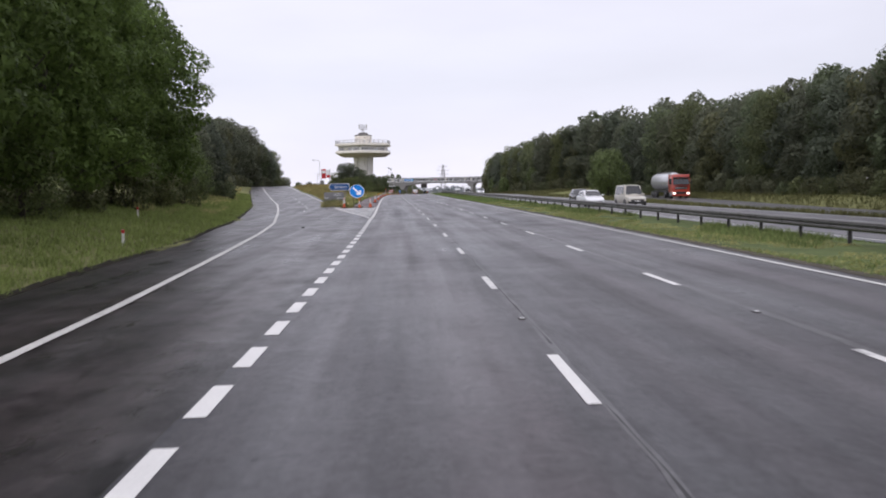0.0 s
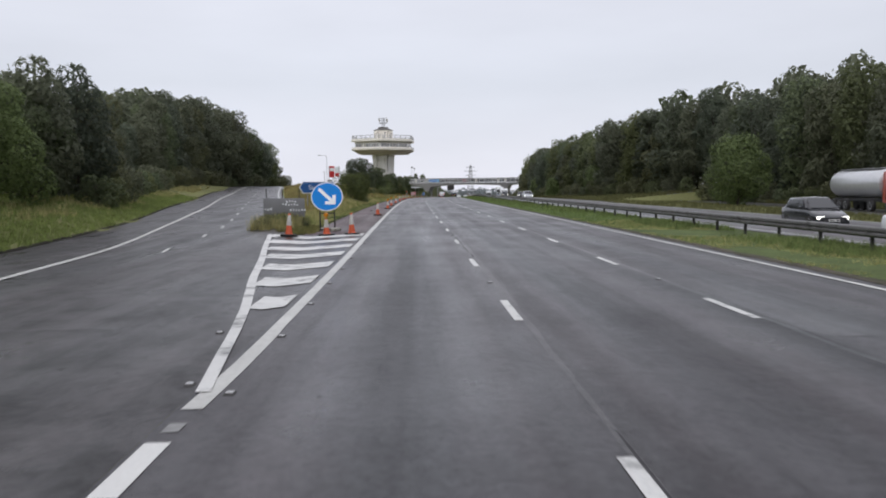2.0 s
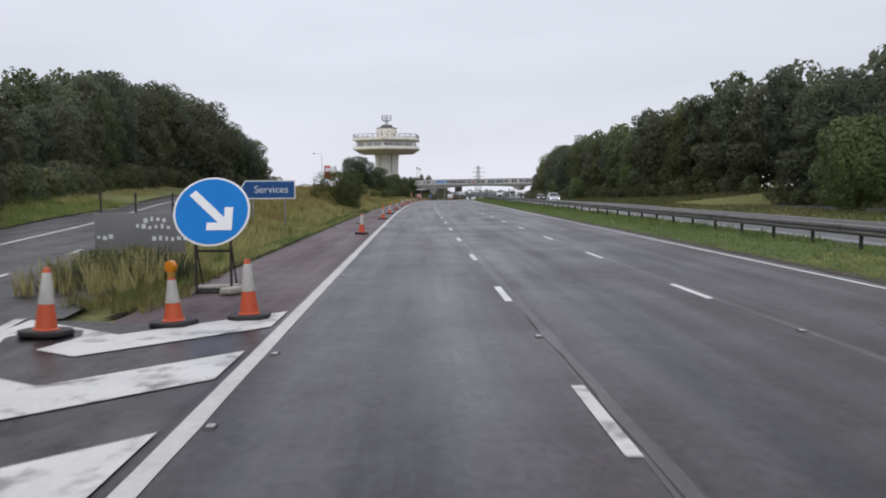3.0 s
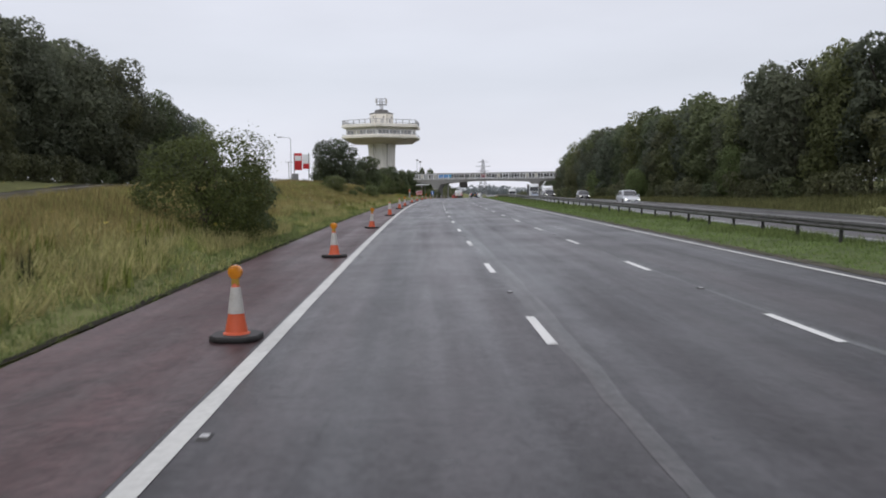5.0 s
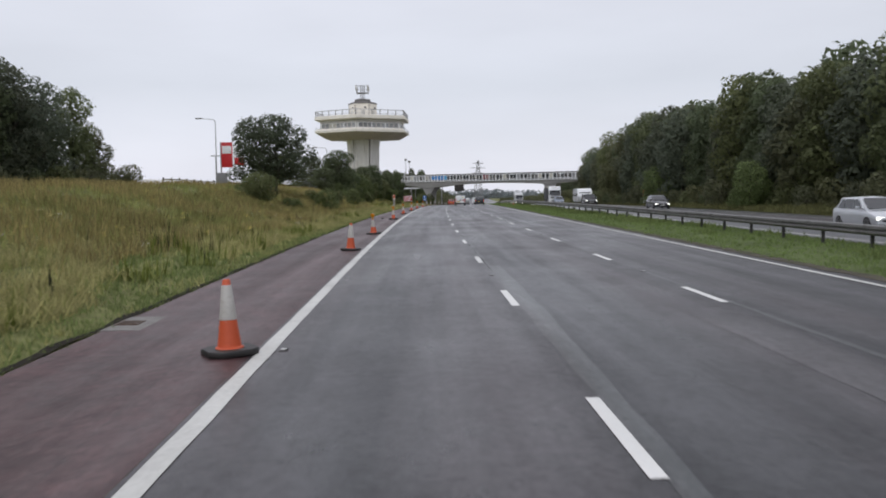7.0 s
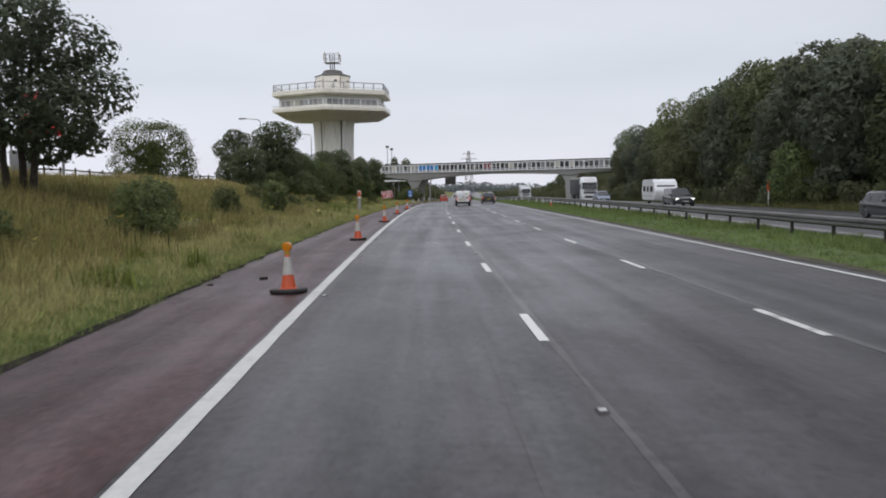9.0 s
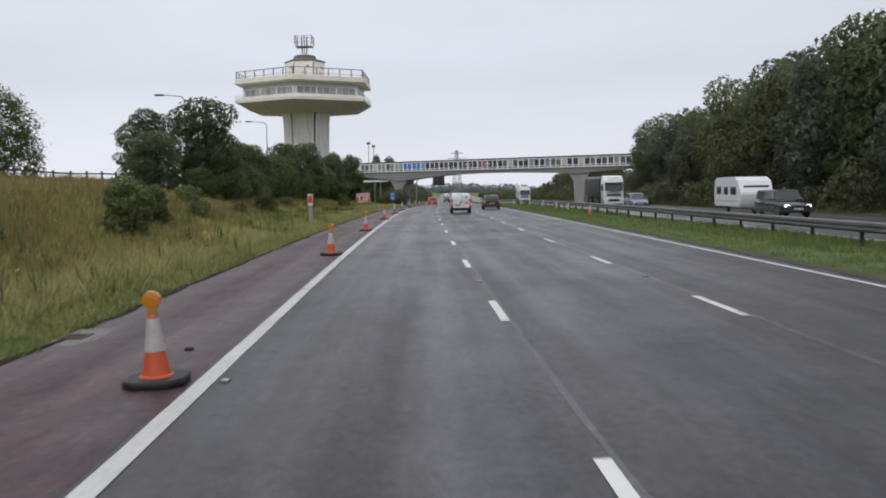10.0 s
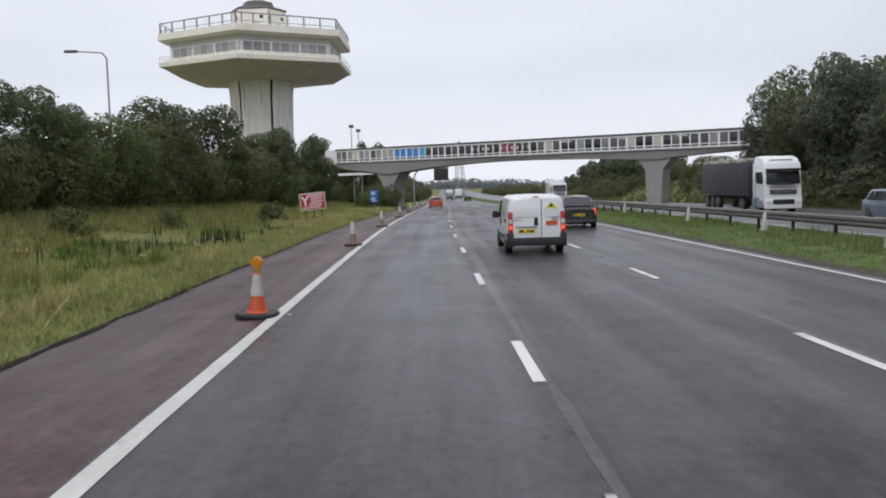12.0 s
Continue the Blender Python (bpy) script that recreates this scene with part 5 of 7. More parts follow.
def footbridge():
    way = (BR_B - BR_A).normalized()
    length = (BR_B - BR_A).length
    root = thing("footbridge", Matrix.Translation(BR_A) @ pose(0, 0, 0, 0, 0, math.degrees(math.atan2(way.y, way.x))), "enclosed concrete footbridge with white framed windows across the motorway", "bridge")

    start = 7.6

    def soffit(x):
        left, right = 17.0, 57.0
        if x < left:
            return 3.15 + 1.1 * ((left - x) / (left - start)) ** 0.8
        if x > right:
            return 3.9 + 1.0 * ((x - right) / (length - right)) ** 0.7
        k = abs((x - (left + right) / 2) / ((right - left) / 2))
        return 4.48 - (1.33 if x < 37 else 0.52) * k**1.9

    bm = bmesh.new()
    prev = None
    for x in spread(start, length, 1.2):
        z = soffit(x)
        ring = [bm.verts.new((x, y, h)) for y, h in ((-1.55, z), (-1.75, 4.95), (-1.9, 5.0), (-1.9, 5.12), (1.9, 5.12), (1.9, 5.0), (1.75, 4.95), (1.55, z))]
        if prev:
            for k in range(8):
                bm.faces.new((prev[k], prev[(k + 1) % 8], ring[(k + 1) % 8], ring[k]))
        else:
            bm.faces.new(ring)
        prev = ring
    bm.faces.new(prev)
    part("deck_beam", bm, CONCRETE, root, "grey concrete haunched beam")
    for x, top in ((17.0, 3.4), (57.0, 4.2)):
        bm = bmesh.new()
        prism(bm, [(x - 2.2, top), (x + 2.2, top), (x + 1.1, top - 1.4), (x + 0.75, -3.6), (x - 0.75, -3.6), (x - 1.1, top - 1.4)], -1.3, 1.3)
        part("pier", bm, CONCRETE, root, "grey concrete pier flared at its head")
    run, mid = length - start, (length + start) / 2
    bm = bmesh.new()
    box(bm, (run, 4.1, 0.12), (mid, 0, 7.02), 0.03)
    box(bm, (run, 3.9, 0.08), (mid, 0, 7.12))
    part("roof", bm, FELT, root, "thin dark flat roof")
    # solid block behind the panes; the inside's shade is its near-black colour
    bm = bmesh.new()
    box(bm, (run, 2.9, 1.84), (mid, 0, 6.04))
    part("corridor", bm, PANE_DARK, root, "near-black block standing in for the walkway's shaded inside")
    bay = 1.1
    pane = bmesh.new()
    box(pane, (bay - 0.10, 0.04, 1.12), bevel=0.015)
    kinds = {"plain": finish(pane, "pane", PANE)}
    for key, mat in (("dark", PANE_DARK), ("grey", PANE_SKYLIT), ("blue", PANEL_BLUE), ("sky", PANEL_SKY), ("maroon", PANEL_MAROON), ("pale", PANE_BLIND)):
        kinds[key] = kinds["plain"].copy()
        kinds[key].materials[0] = mat
    slim = bmesh.new()
    box(slim, (0.14, 0.08, 1.75), bevel=0.012)
    slim_mesh = finish(slim, "post", FRAME_WHITE)
    thick = bmesh.new()
    box(thick, (0.25, 0.14, 1.85), bevel=0.02)
    thick_mesh = finish(thick, "post", FRAME_WHITE)
    pick = random.Random(8)
    for y in (-1.84, 1.84):
        for k in range(int(run / bay)):
            x = start + 0.6 + k * bay
            roll = pick.random()
            if x < 18.7:
                key = "grey" if roll < 0.6 else "pale" if roll < 0.75 else "plain"
            elif x < 24.6:
                key = "blue" if x < 22.8 else "sky"
            elif x < 31.6:
                key = "dark" if roll < 0.6 else "plain"
            elif x < 41.0:
                key = "maroon" if 36.5 < x < 39 else "dark"
            else:
                key = "dark" if roll < 0.55 else "plain" if roll < 0.85 else "pale" if roll < 0.92 else "grey"
            part("pane", kinds[key], None, root, m=pose(x, y * 0.985, 6.18))
            part("post", thick_mesh if k % 2 == 0 else slim_mesh, None, root, m=pose(x - bay / 2, y, 5.99))
        for z, h, d in ((6.82, 0.19, 1.02), (5.56, 0.12, 1.03), (5.22, 0.19, 1.035)):
            bm = bmesh.new()
            box(bm, (run, 0.14, h), (mid, y * d, z), 0.012)
            part("window_rail", bm, FRAME_WHITE, root)
        # lettering on the panes, plain pale bars
        bm = bmesh.new()
        for k in range(11):
            box(bm, (0.34, 0.02, 0.46), (32.0 + k * 0.80 + (0.45 if k > 4 else 0), y * 1.005, 6.15), 0.01)
        tagged(part("lettering", bm, PANE_BLIND, root), kind="stuff")
        # pale strip lamps seen inside
        bm = bmesh.new()
        for x in (45.9, 53.4, 60.6):
            box(bm, (1.4, 0.02, 0.10), (x, y * 1.005, 6.6))
        part("strip_lamp", bm, SIGN_WHITE, root, "pale strip lamps behind the panes")
    bm = bmesh.new()
    box(bm, (3.2, 4.0, 2.15), (start - 1.62, 0.2, 5.98), 0.05)
    part("stair_head", bm, FRAME_WHITE, root, "white panelled stair head")
    # canopy by the foot of the stairs
    can = thing("canopy", Matrix.Translation(at(420, -9.15, 0)) @ pose(0, 0, 0, 0, 0, heading(420)), "thin white flat canopy on two slender posts", "canopy")
    bm = bmesh.new()
    prism(bm, [(-2.4, 5.1), (0.6, 5.12), (2.4, 4.96), (2.4, 4.86), (0.6, 4.80), (-2.4, 4.76)], -1.1, 1.1)
    part("canopy_roof", bm, FRAME_WHITE, can)
    for x in (-0.3, 0.8):
        bm = bmesh.new()
        rod(bm, (x, 0, 0.0), (x, 0, 4.8), 0.10, 0.08)
        part("post", bm, STEEL, can)
    # low service building behind the stair head
    hall = thing("service_building", Matrix.Translation(at(452, -24.0, 2.0)) @ pose(0, 0, 0, 0, 0, 5), "low pale flat-roofed service building", "building")
    bm = bmesh.new()
    box(bm, (24, 10, 3.6), (0, 0, 1.8))
    part("wall", bm, FASCIA, hall)
    bm = bmesh.new()
    box(bm, (25, 11, 0.5), (0, 0, 3.85), 0.05)
    part("roof", bm, FRAME_WHITE, hall)
    for k in range(7):
        bm = bmesh.new()
        box(bm, (2.4, 0.1, 1.5), (-9.6 + 3.2 * k, -5.02, 2.0))
        part("window", bm, PANE_DARK, hall)


footbridge()


# ---- safety barrier ----


def barrier():
    u = 15.55
    root = tagged(new("crash_barrier"), "weathered grey steel crash barrier along the central reserve", "barrier")
    profile = [(-0.045, 0.772), (0.045, 0.766), (0.080, 0.735), (0.085, 0.655), (0.03, 0.615), (0.03, 0.595), (0.085, 0.555), (0.085, 0.51), (0.035, 0.465), (0.0, 0.45)]
    for s0 in range(0, 464, 16):
        rows = spread(s0 + 0.01, s0 + 15.99, 4)
        for sign in (-1, 1):
            verts, faces = [], []
            k = len(profile) * 2
            for i, s in enumerate(rows):
                verts += [on(s, u + sign * (0.07 + d), z) for d, z in profile] + [on(s, u + sign * (0.06 + d), z) for d, z in reversed(profile)]
                if i:
                    for j in range(k):
                        faces.append(((i - 1) * k + j, (i - 1) * k + (j + 1) % k, i * k + (j + 1) % k, i * k + j))
            part("rail", mesh_of("rail", verts, faces, STEEL_DULL), None, root)
    bm = bmesh.new()
    box(bm, (0.11, 0.07, 0.95), (0, 0, 0.27), 0.012)
    mesh = finish(bm, "post", POST_DARK)
    for k in range(145):
        part("post", mesh, None, root, m=along(0.8 + 3.2 * k, u, placer.uniform(-3, 3)))


barrier()


# ---- cones ----


def cone(lamp):
    root = thing("traffic_cone", pose(0, 0, 0), "orange traffic cone with grey-white sleeve" + (" and an amber lamp on top" if lamp else " on a black rubber base"), "traffic cone", "cones closing the hard shoulder")
    bm = bmesh.new()
    outline = [(0.33, 0.19), (0.19, 0.33), (-0.19, 0.33), (-0.33, 0.19), (-0.33, -0.19), (-0.19, -0.33), (0.19, -0.33), (0.33, -0.19)]
    prism(bm, outline, 0.0, 0.085, "Z")
    bmesh.ops.bevel(bm, geom=bm.edges[:], offset=0.012, segments=1, affect="EDGES")
    part("base", bm, RUBBER, root, "black rubber base")
    bm = bmesh.new()
    k = 0.80 if lamp else 1.0
    lathe(bm, [(0.185, 0.085), (0.18, 0.10), (0.155, 0.11), (0.112, 0.42 * k), (0.05, 0.96 * k), (0.04, 0.98 * k)], 20)
    part("body", bm, CONE_ORANGE, root)
    bm = bmesh.new()
    lathe(bm, [(0.1095, 0.455 * k), (0.113, 0.46 * k), (0.064, 0.90 * k), (0.060, 0.905 * k)], 20)
    part("sleeve", bm, CONE_WHITE, root, "grey-white reflective sleeve")
    if lamp:
        bm = bmesh.new()
        box(bm, (0.10, 0.09, 0.16), (0, 0, 0.82), 0.02)
        part("lamp_body", bm, LAMP_YELLOW, root)
        bm = bmesh.new()
        lathe(bm, [(0.05, -0.055), (0.095, -0.045), (0.10, -0.01), (0.10, 0.01), (0.095, 0.045), (0.05, 0.055)], 18, "Y", (0, 0, 0.93))
        part("lamp_lens", bm, AMBER, root, "amber round lamp lens")
    return root


def cones():
    plain, lit = cone(False), cone(True)
    faded = [ob for ob in plain.children if ob.name.startswith("body")][0].data.copy()
    faded.materials[0] = CONE_FADED
    rows = ((90.0, -3.32, 0), (91.1, -1.8, 1), (91.65, -0.72, 0), (118.4, -0.65, 0), (138.9, -0.51, 1), (152.4, -0.55, 1), (169.8, -0.52, 1), (188.2, -0.45, 0), (207.8, -0.55, 0), (219.6, -0.47, 1), (243.2, -0.58, 1), (260.5, -0.53, 1), (279.0, -0.45, 1), (296.2, -0.42, 1), (314.6, -0.33, 1), (332.9, -0.33, 0), (350.0, -0.3, 0), (369.0, -0.3, 0), (388.0, -0.3, 0), (407.0, -0.3, 0), (426.0, -0.3, 0), (446.0, -0.3, 0))
    for s, u, lamp in rows:
        m = Matrix.Translation(on(s, u, 0.045)) @ pose(0, 0, 0, placer.uniform(-2, 2), placer.uniform(-2, 2), heading(s) + placer.uniform(-30, 30))
        made = copy_thing(lit if lamp else plain, m)
        if s > 325:
            tagged(made, "faded dirty traffic cone with a grey sleeve on a black base")
            for ob in made.children:
                if ob.name.startswith("body"):
                    ob.data = faded
    pale = cone(False)
    for ob in pale.children:
        if ob.name.startswith("body"):
            ob.data = ob.data.copy()
            ob.data.materials[0] = CONE_WHITE
    for s, u in ((309.0, 13.9), (322.3, 14.6), (331.4, 14.9), (340.7, 14.85), (355.4, 15.0), (367, 14.9), (380, 14.9)):
        made = copy_thing(plain if s < 315 else pale, Matrix.Translation(on(s, u, 0.0)) @ pose(0, 0, 0, placer.uniform(-4, 4), 3, heading(s) + placer.uniform(-30, 30)) @ Matrix.Scale(0.78, 4))
        tagged(made, "faded traffic cone standing in the grass by the barrier", group="cones along the central reserve")
    for proto in (plain, lit, pale):
        for ob in (*proto.children_recursive, proto):
            bpy.data.objects.remove(ob)


cones()


# ---- signs ----


def words(text, size, mat, parent, m, name="lettering"):
    c = bpy.data.curves.new(name, "FONT")
    c.body, c.size, c.align_x, c.align_y, c.extrude = text, size, "CENTER", "CENTER", 0.004
    ob = new(name, c)
    me = bpy.data.meshes.new_from_object(ob.evaluated_get(bpy.context.evaluated_depsgraph_get()))
    bpy.data.objects.remove(ob)
    me.materials.clear()
    me.materials.append(mat)
    return part(name, me, None, parent, m=m)


def arrow_sign():
    root = thing("arrow_sign", along(95.4, -2.2, 2), "round blue sign with a white diagonal arrow on a stand", "road sign")
    bm = bmesh.new()
    lathe(bm, [(0.76, -0.012), (0.785, 0.0), (0.76, 0.012)], 40, "Y", (0, 0, 1.72))
    part("rim", bm, SIGN_WHITE, root)
    bm = bmesh.new()
    lathe(bm, [(0.735, -0.02), (0.74, -0.014)], 40, "Y", (0, 0, 1.72))
    part("disc", bm, SIGN_BLUE, root)
    bm = bmesh.new()
    # arrow pointing down to the right
    outline = [(-0.085, 0.58), (0.085, 0.58), (0.085, -0.29), (0.245, -0.13), (0.365, -0.25), (0.0, -0.615), (-0.365, -0.25), (-0.245, -0.13), (-0.085, -0.29)]
    k = radians(45)
    prism(bm, [(x * math.cos(k) - z * math.sin(k), x * math.sin(k) + z * math.cos(k) + 1.72) for x, z in outline], -0.03, -0.021)
    part("arrow", bm, SIGN_WHITE, root)
    # the whole plate leans back on its stand
    for ob in root.children:
        ob.data.transform(Matrix.Translation((0, 0, 1.74)) @ pose(0, 0, 0, -26) @ Matrix.Translation((0, 0, -1.72)))
    bm = bmesh.new()
    for x in (-0.36, 0.36):
        rod(bm, (x, 0.05, 0.0), (x, 0.05, 1.66), 0.028)
        rod(bm, (x, 0.05, 1.1), (x, 0.75, 0.02), 0.02)
        rod(bm, (x, -0.45, 0.04), (x, 0.8, 0.04), 0.02)
    for z in (0.12, 0.92, 1.6):
        rod(bm, (-0.36, 0.05, z), (0.36, 0.05, z), 0.026)
    part("stand", bm, POST_DARK, root, "dark tubular stand")
    for i, (x, y) in enumerate(((-0.15, 0.2), (0.25, 0.3), (0.45, -0.25))):
        bag = thing("sandbag", along(95.4 + y, -2.2 + x, 30 * i, 0.045), "slumped pale sandbag weighing down the sign stand", "sandbag", "sandbags")
        bm = bmesh.new()
        box(bm, (0.5, 0.3, 0.16), (0, 0, 0.09), 0.06)
        for v in bm.verts:
            v.co.z *= 1 - 0.35 * abs(v.co.x) * 2
        part("sack", bm, SANDBAG, bag)
        bm = bmesh.new()
        rod(bm, (0.24, 0, 0.07), (0.33, 0, 0.09), 0.04, 0.06)
        part("neck", bm, SANDBAG, bag)


def sign_panel(name, m, w, h, z, face, label, legs=2, leg_mat=None, border=None):
    root = thing(name, m, label, "road sign")
    bm = bmesh.new()
    box(bm, (w, 0.03, h), (0, 0, z), 0.012)
    part("panel", bm, face, root)
    if border:
        bm = bmesh.new()
        for x, dz, sx, sz in ((0, h / 2 - 0.045, w - 0.06, 0.035), (0, -h / 2 + 0.045, w - 0.06, 0.035), (-w / 2 + 0.045, 0, 0.035, h - 0.12), (w / 2 - 0.045, 0, 0.035, h - 0.12)):
            box(bm, (sx, 0.008, sz), (x, -0.02, z + dz))
        part("border", bm, border, root)
    for k in range(legs):
        x = (-0.32 + 0.64 * k / max(1, legs - 1)) * w if legs > 1 else 0
        bm = bmesh.new()
        rod(bm, (x, 0.05, -0.2), (x, 0.05, z + h * 0.45), 0.035)
        part("leg", bm, leg_mat or TUBE, root)
    return root


def signs():
    arrow_sign()
    # services sign, one end pointed
    root = thing("services_sign", along(121, -5.5, 3), "blue motorway services direction sign with a pointed end", "road sign")
    bm = bmesh.new()
    prism(bm, [(-1.45, 1.95), (-1.15, 2.42), (1.35, 2.42), (1.35, 1.48), (-1.15, 1.48)], -0.015, 0.015)
    part("panel", bm, SIGN_WHITE, root)
    bm = bmesh.new()
    prism(bm, [(-1.37, 1.95), (-1.11, 2.36), (1.29, 2.36), (1.29, 1.54), (-1.11, 1.54)], -0.022, -0.017)
    part("face", bm, SIGN_NAVY, root)
    words("Services", 0.52, SIGN_WHITE, root, pose(0.15, -0.026, 1.95, 90))
    for x in (-0.8, 0.8):
        bm = bmesh.new()
        rod(bm, (x, 0.06, -0.3), (x, 0.06, 2.3), 0.045)
        part("leg", bm, STEEL, root)
    # dull grey notice with broken lettering
    root = sign_panel("notice_board", along(99, -4.85, 2), 2.2, 1.0, 0.95, SIGN_GREY, "dull grey metal notice board with worn white lettering", 3, POST_DARK)
    bm = bmesh.new()
    pick = random.Random(2)
    for z, x0, n in ((1.29, 0.15, 4), (1.12, -0.05, 6), (0.86, -1.0, 3), (0.80, 0.35, 6)):
        for k in range(n):
            box(bm, (pick.uniform(0.05, 0.10), 0.006, pick.uniform(0.06, 0.12)), (x0 + 0.15 * k, -0.02, z + pick.uniform(-0.03, 0.03)))
    tagged(part("lettering", bm, SIGN_WHITE, root), kind="stuff")
    for x in (-0.95, -0.1, 0.8):
        bm = bmesh.new()
        rod(bm, (x, 0.06, 1.4), (x, 0.06, 1.95), 0.028)
        part("post_top", bm, POST_DARK, root)
    # red works notice
    root = sign_panel("works_sign", along(358, -5.4, 14, 0, 0.88) @ pose(0, 0, 0, 0, -5, 0), 1.95, 1.3, 1.62, SIGN_WHITE, "red and white roadworks information sign on wooden legs", 3, WOOD_DARK)
    bm = bmesh.new()
    box(bm, (1.85, 0.008, 1.2), (0, -0.021, 1.62))
    part("face", bm, SIGN_RED_DULL, root)
    bm = bmesh.new()
    for z, lo, hi, h in ((2.10, -0.30, 0.82, 0.09), (1.95, -0.18, 0.80, 0.08), (1.80, -0.12, 0.78, 0.08), (1.62, -0.12, 0.82, 0.09), (1.46, -0.2, 0.72, 0.07), (1.32, -0.3, 0.80, 0.08), (1.16, -0.8, 0.55, 0.09)):
        x = lo
        while x < hi - 0.05:
            wide = min(placer.uniform(0.10, 0.26), hi - x)
            box(bm, (wide, 0.006, h), (x + wide / 2, -0.028, z))
            x += wide + 0.05
    for t, x, z in ((-35, -0.70, 1.88), (35, -0.44, 1.88), (0, -0.57, 1.52)):
        box(bm, (0.12, 0.006, 0.45), (x, -0.028, z), turn=pose(0, 0, 0, 0, t, 0))
    tagged(part("lettering", bm, SIGN_WHITE, root), kind="stuff")
    root = sign_panel("parking_sign", along(381, -3.4, 0), 0.80, 1.15, 1.75, SIGN_MID, "small blue roadside sign on a post", 1, STEEL)
    bm = bmesh.new()
    for x, z, sx, sz in ((-0.17, 2.02, 0.07, 0.36), (0.0, 2.14, 0.24, 0.07), (0.10, 2.02, 0.07, 0.22), (0.0, 1.93, 0.22, 0.07), (0.0, 1.60, 0.52, 0.07), (-0.06, 1.46, 0.40, 0.07), (0.02, 1.32, 0.48, 0.06)):
        box(bm, (sx, 0.006, sz), (x, -0.02, z))
    tagged(part("lettering", bm, SIGN_WHITE, root), kind="stuff")
    for s, u in ((468, -5.2),):
        root = sign_panel("works_sign", along(s, u, 0, 0, 0.85), 1.0, 0.9, 1.3, SIGN_RED, "small red roadworks sign on legs", 2, WOOD_DARK)
    # entry banners of the service area
    root = thing("banner_sign", along(280.5, -22.0, 4), "pair of red and white service area banners on a tall post", "sign")
    bm = bmesh.new()
    for x in (-1.4, 1.2):
        rod(bm, (x, 0, -0.3), (x, 0, 5.6), 0.09)
    part("post", bm, STEEL, root)
    for x, mat, other in ((-0.7, SIGN_RED, SIGN_WHITE), (0.75, SIGN_WHITE, SIGN_RED)):
        bm = bmesh.new()
        box(bm, (1.35, 0.12, 3.0 if x < 0 else 2.6), (x, 0, 4.1), 0.02)
        face = part("banner", bm, mat, root)
        bm = bmesh.new()
        box(bm, (1.1, 0.02, 0.9), (x, -0.075, 3.3 if x > 0 else 4.7), 0.005)
        part("motif", bm, other, root)
    # cantilever signal gantry behind the bridge
    root = thing("signal_gantry", along(520, -4.5, 0), "grey cantilever gantry carrying a dark message sign", "gantry")
    bm = bmesh.new()
    bend = [Vector((0, 0, -0.3)), Vector((0, 0, 6.0)), Vector((0.35, 0, 7.3)), Vector((1.1, 0, 8.3)), Vector((2.2, 0, 8.85)), Vector((3.4, 0, 9.0)), Vector((9.0, 0, 9.0))]
    for p, q in zip(bend, bend[1:]):
        rod(bm, p, q, 0.2)
    part("frame", bm, STEEL, root)
    bm = bmesh.new()
    box(bm, (3.7, 0.5, 3.1), (7.05, -0.35, 7.2), 0.05)
    part("message_sign", bm, SLOT, root, "dark blank message sign")
    # marker posts
    mast = thing("marker_post", along(301.0, -3.95, 4, 0.0), "grey roadside marker post with an orange plate at the top", "marker post")
    bm = bmesh.new()
    box(bm, (0.23, 0.11, 1.45), (0, 0, 0.62), 0.02)
    part("post", bm, CONCRETE, mast)
    bm = bmesh.new()
    box(bm, (0.29, 0.05, 0.66), (0, -0.08, 1.55), 0.012)
    part("plate", bm, FRAME_WHITE, mast, "dull white backing plate")
    bm = bmesh.new()
    box(bm, (0.245, 0.012, 0.46), (0, -0.112, 1.60), 0.004)
    part("face", bm, SIGN_ORANGE, mast, "orange face")
    bm = bmesh.new()
    for x, z, sx, sz in ((-0.02, 1.66, 0.10, 0.03), (0.03, 1.60, 0.03, 0.10), (-0.03, 1.54, 0.08, 0.03)):
        box(bm, (sx, 0.006, sz), (x, -0.12, z))
    tagged(part("symbol", bm, INK, mast), kind="stuff")
    mast = thing("marker_post", along(302.3, 32.5, 0), "tall orange and white marker post beyond the far carriageway", "marker post")
    bm = bmesh.new()
    box(bm, (0.16, 0.1, 1.5), (0, 0, 0.7), 0.02)
    part("post", bm, WHITE_POST, mast)
    bm = bmesh.new()
    box(bm, (0.3, 0.1, 0.9), (0, 0, 1.85), 0.02)
    part("top", bm, CONE_ORANGE, mast)
    for s, u, k in ((36.4, -8.5, 0.8), (53.5, -13.0, 0.8), (303.7, -4.35, 0.75), (395, -4.2, 0.8)):
        mast = thing("verge_marker", along(s, u, 8, 0, k * 0.95), "short white verge marker with a dark band", "marker post", "verge markers")
        bm = bmesh.new()
        box(bm, (0.13, 0.06, 0.85), (0, 0, 0.36), 0.015)
        part("post", bm, WHITE_POST, mast)
        bm = bmesh.new()
        box(bm, (0.145, 0.075, 0.18), (0, 0, 0.68), 0.01)
        part("band", bm, POST_DARK if s > 200 else SIGN_RED, mast)


signs()


# ---- lamps, fence, pylons ----


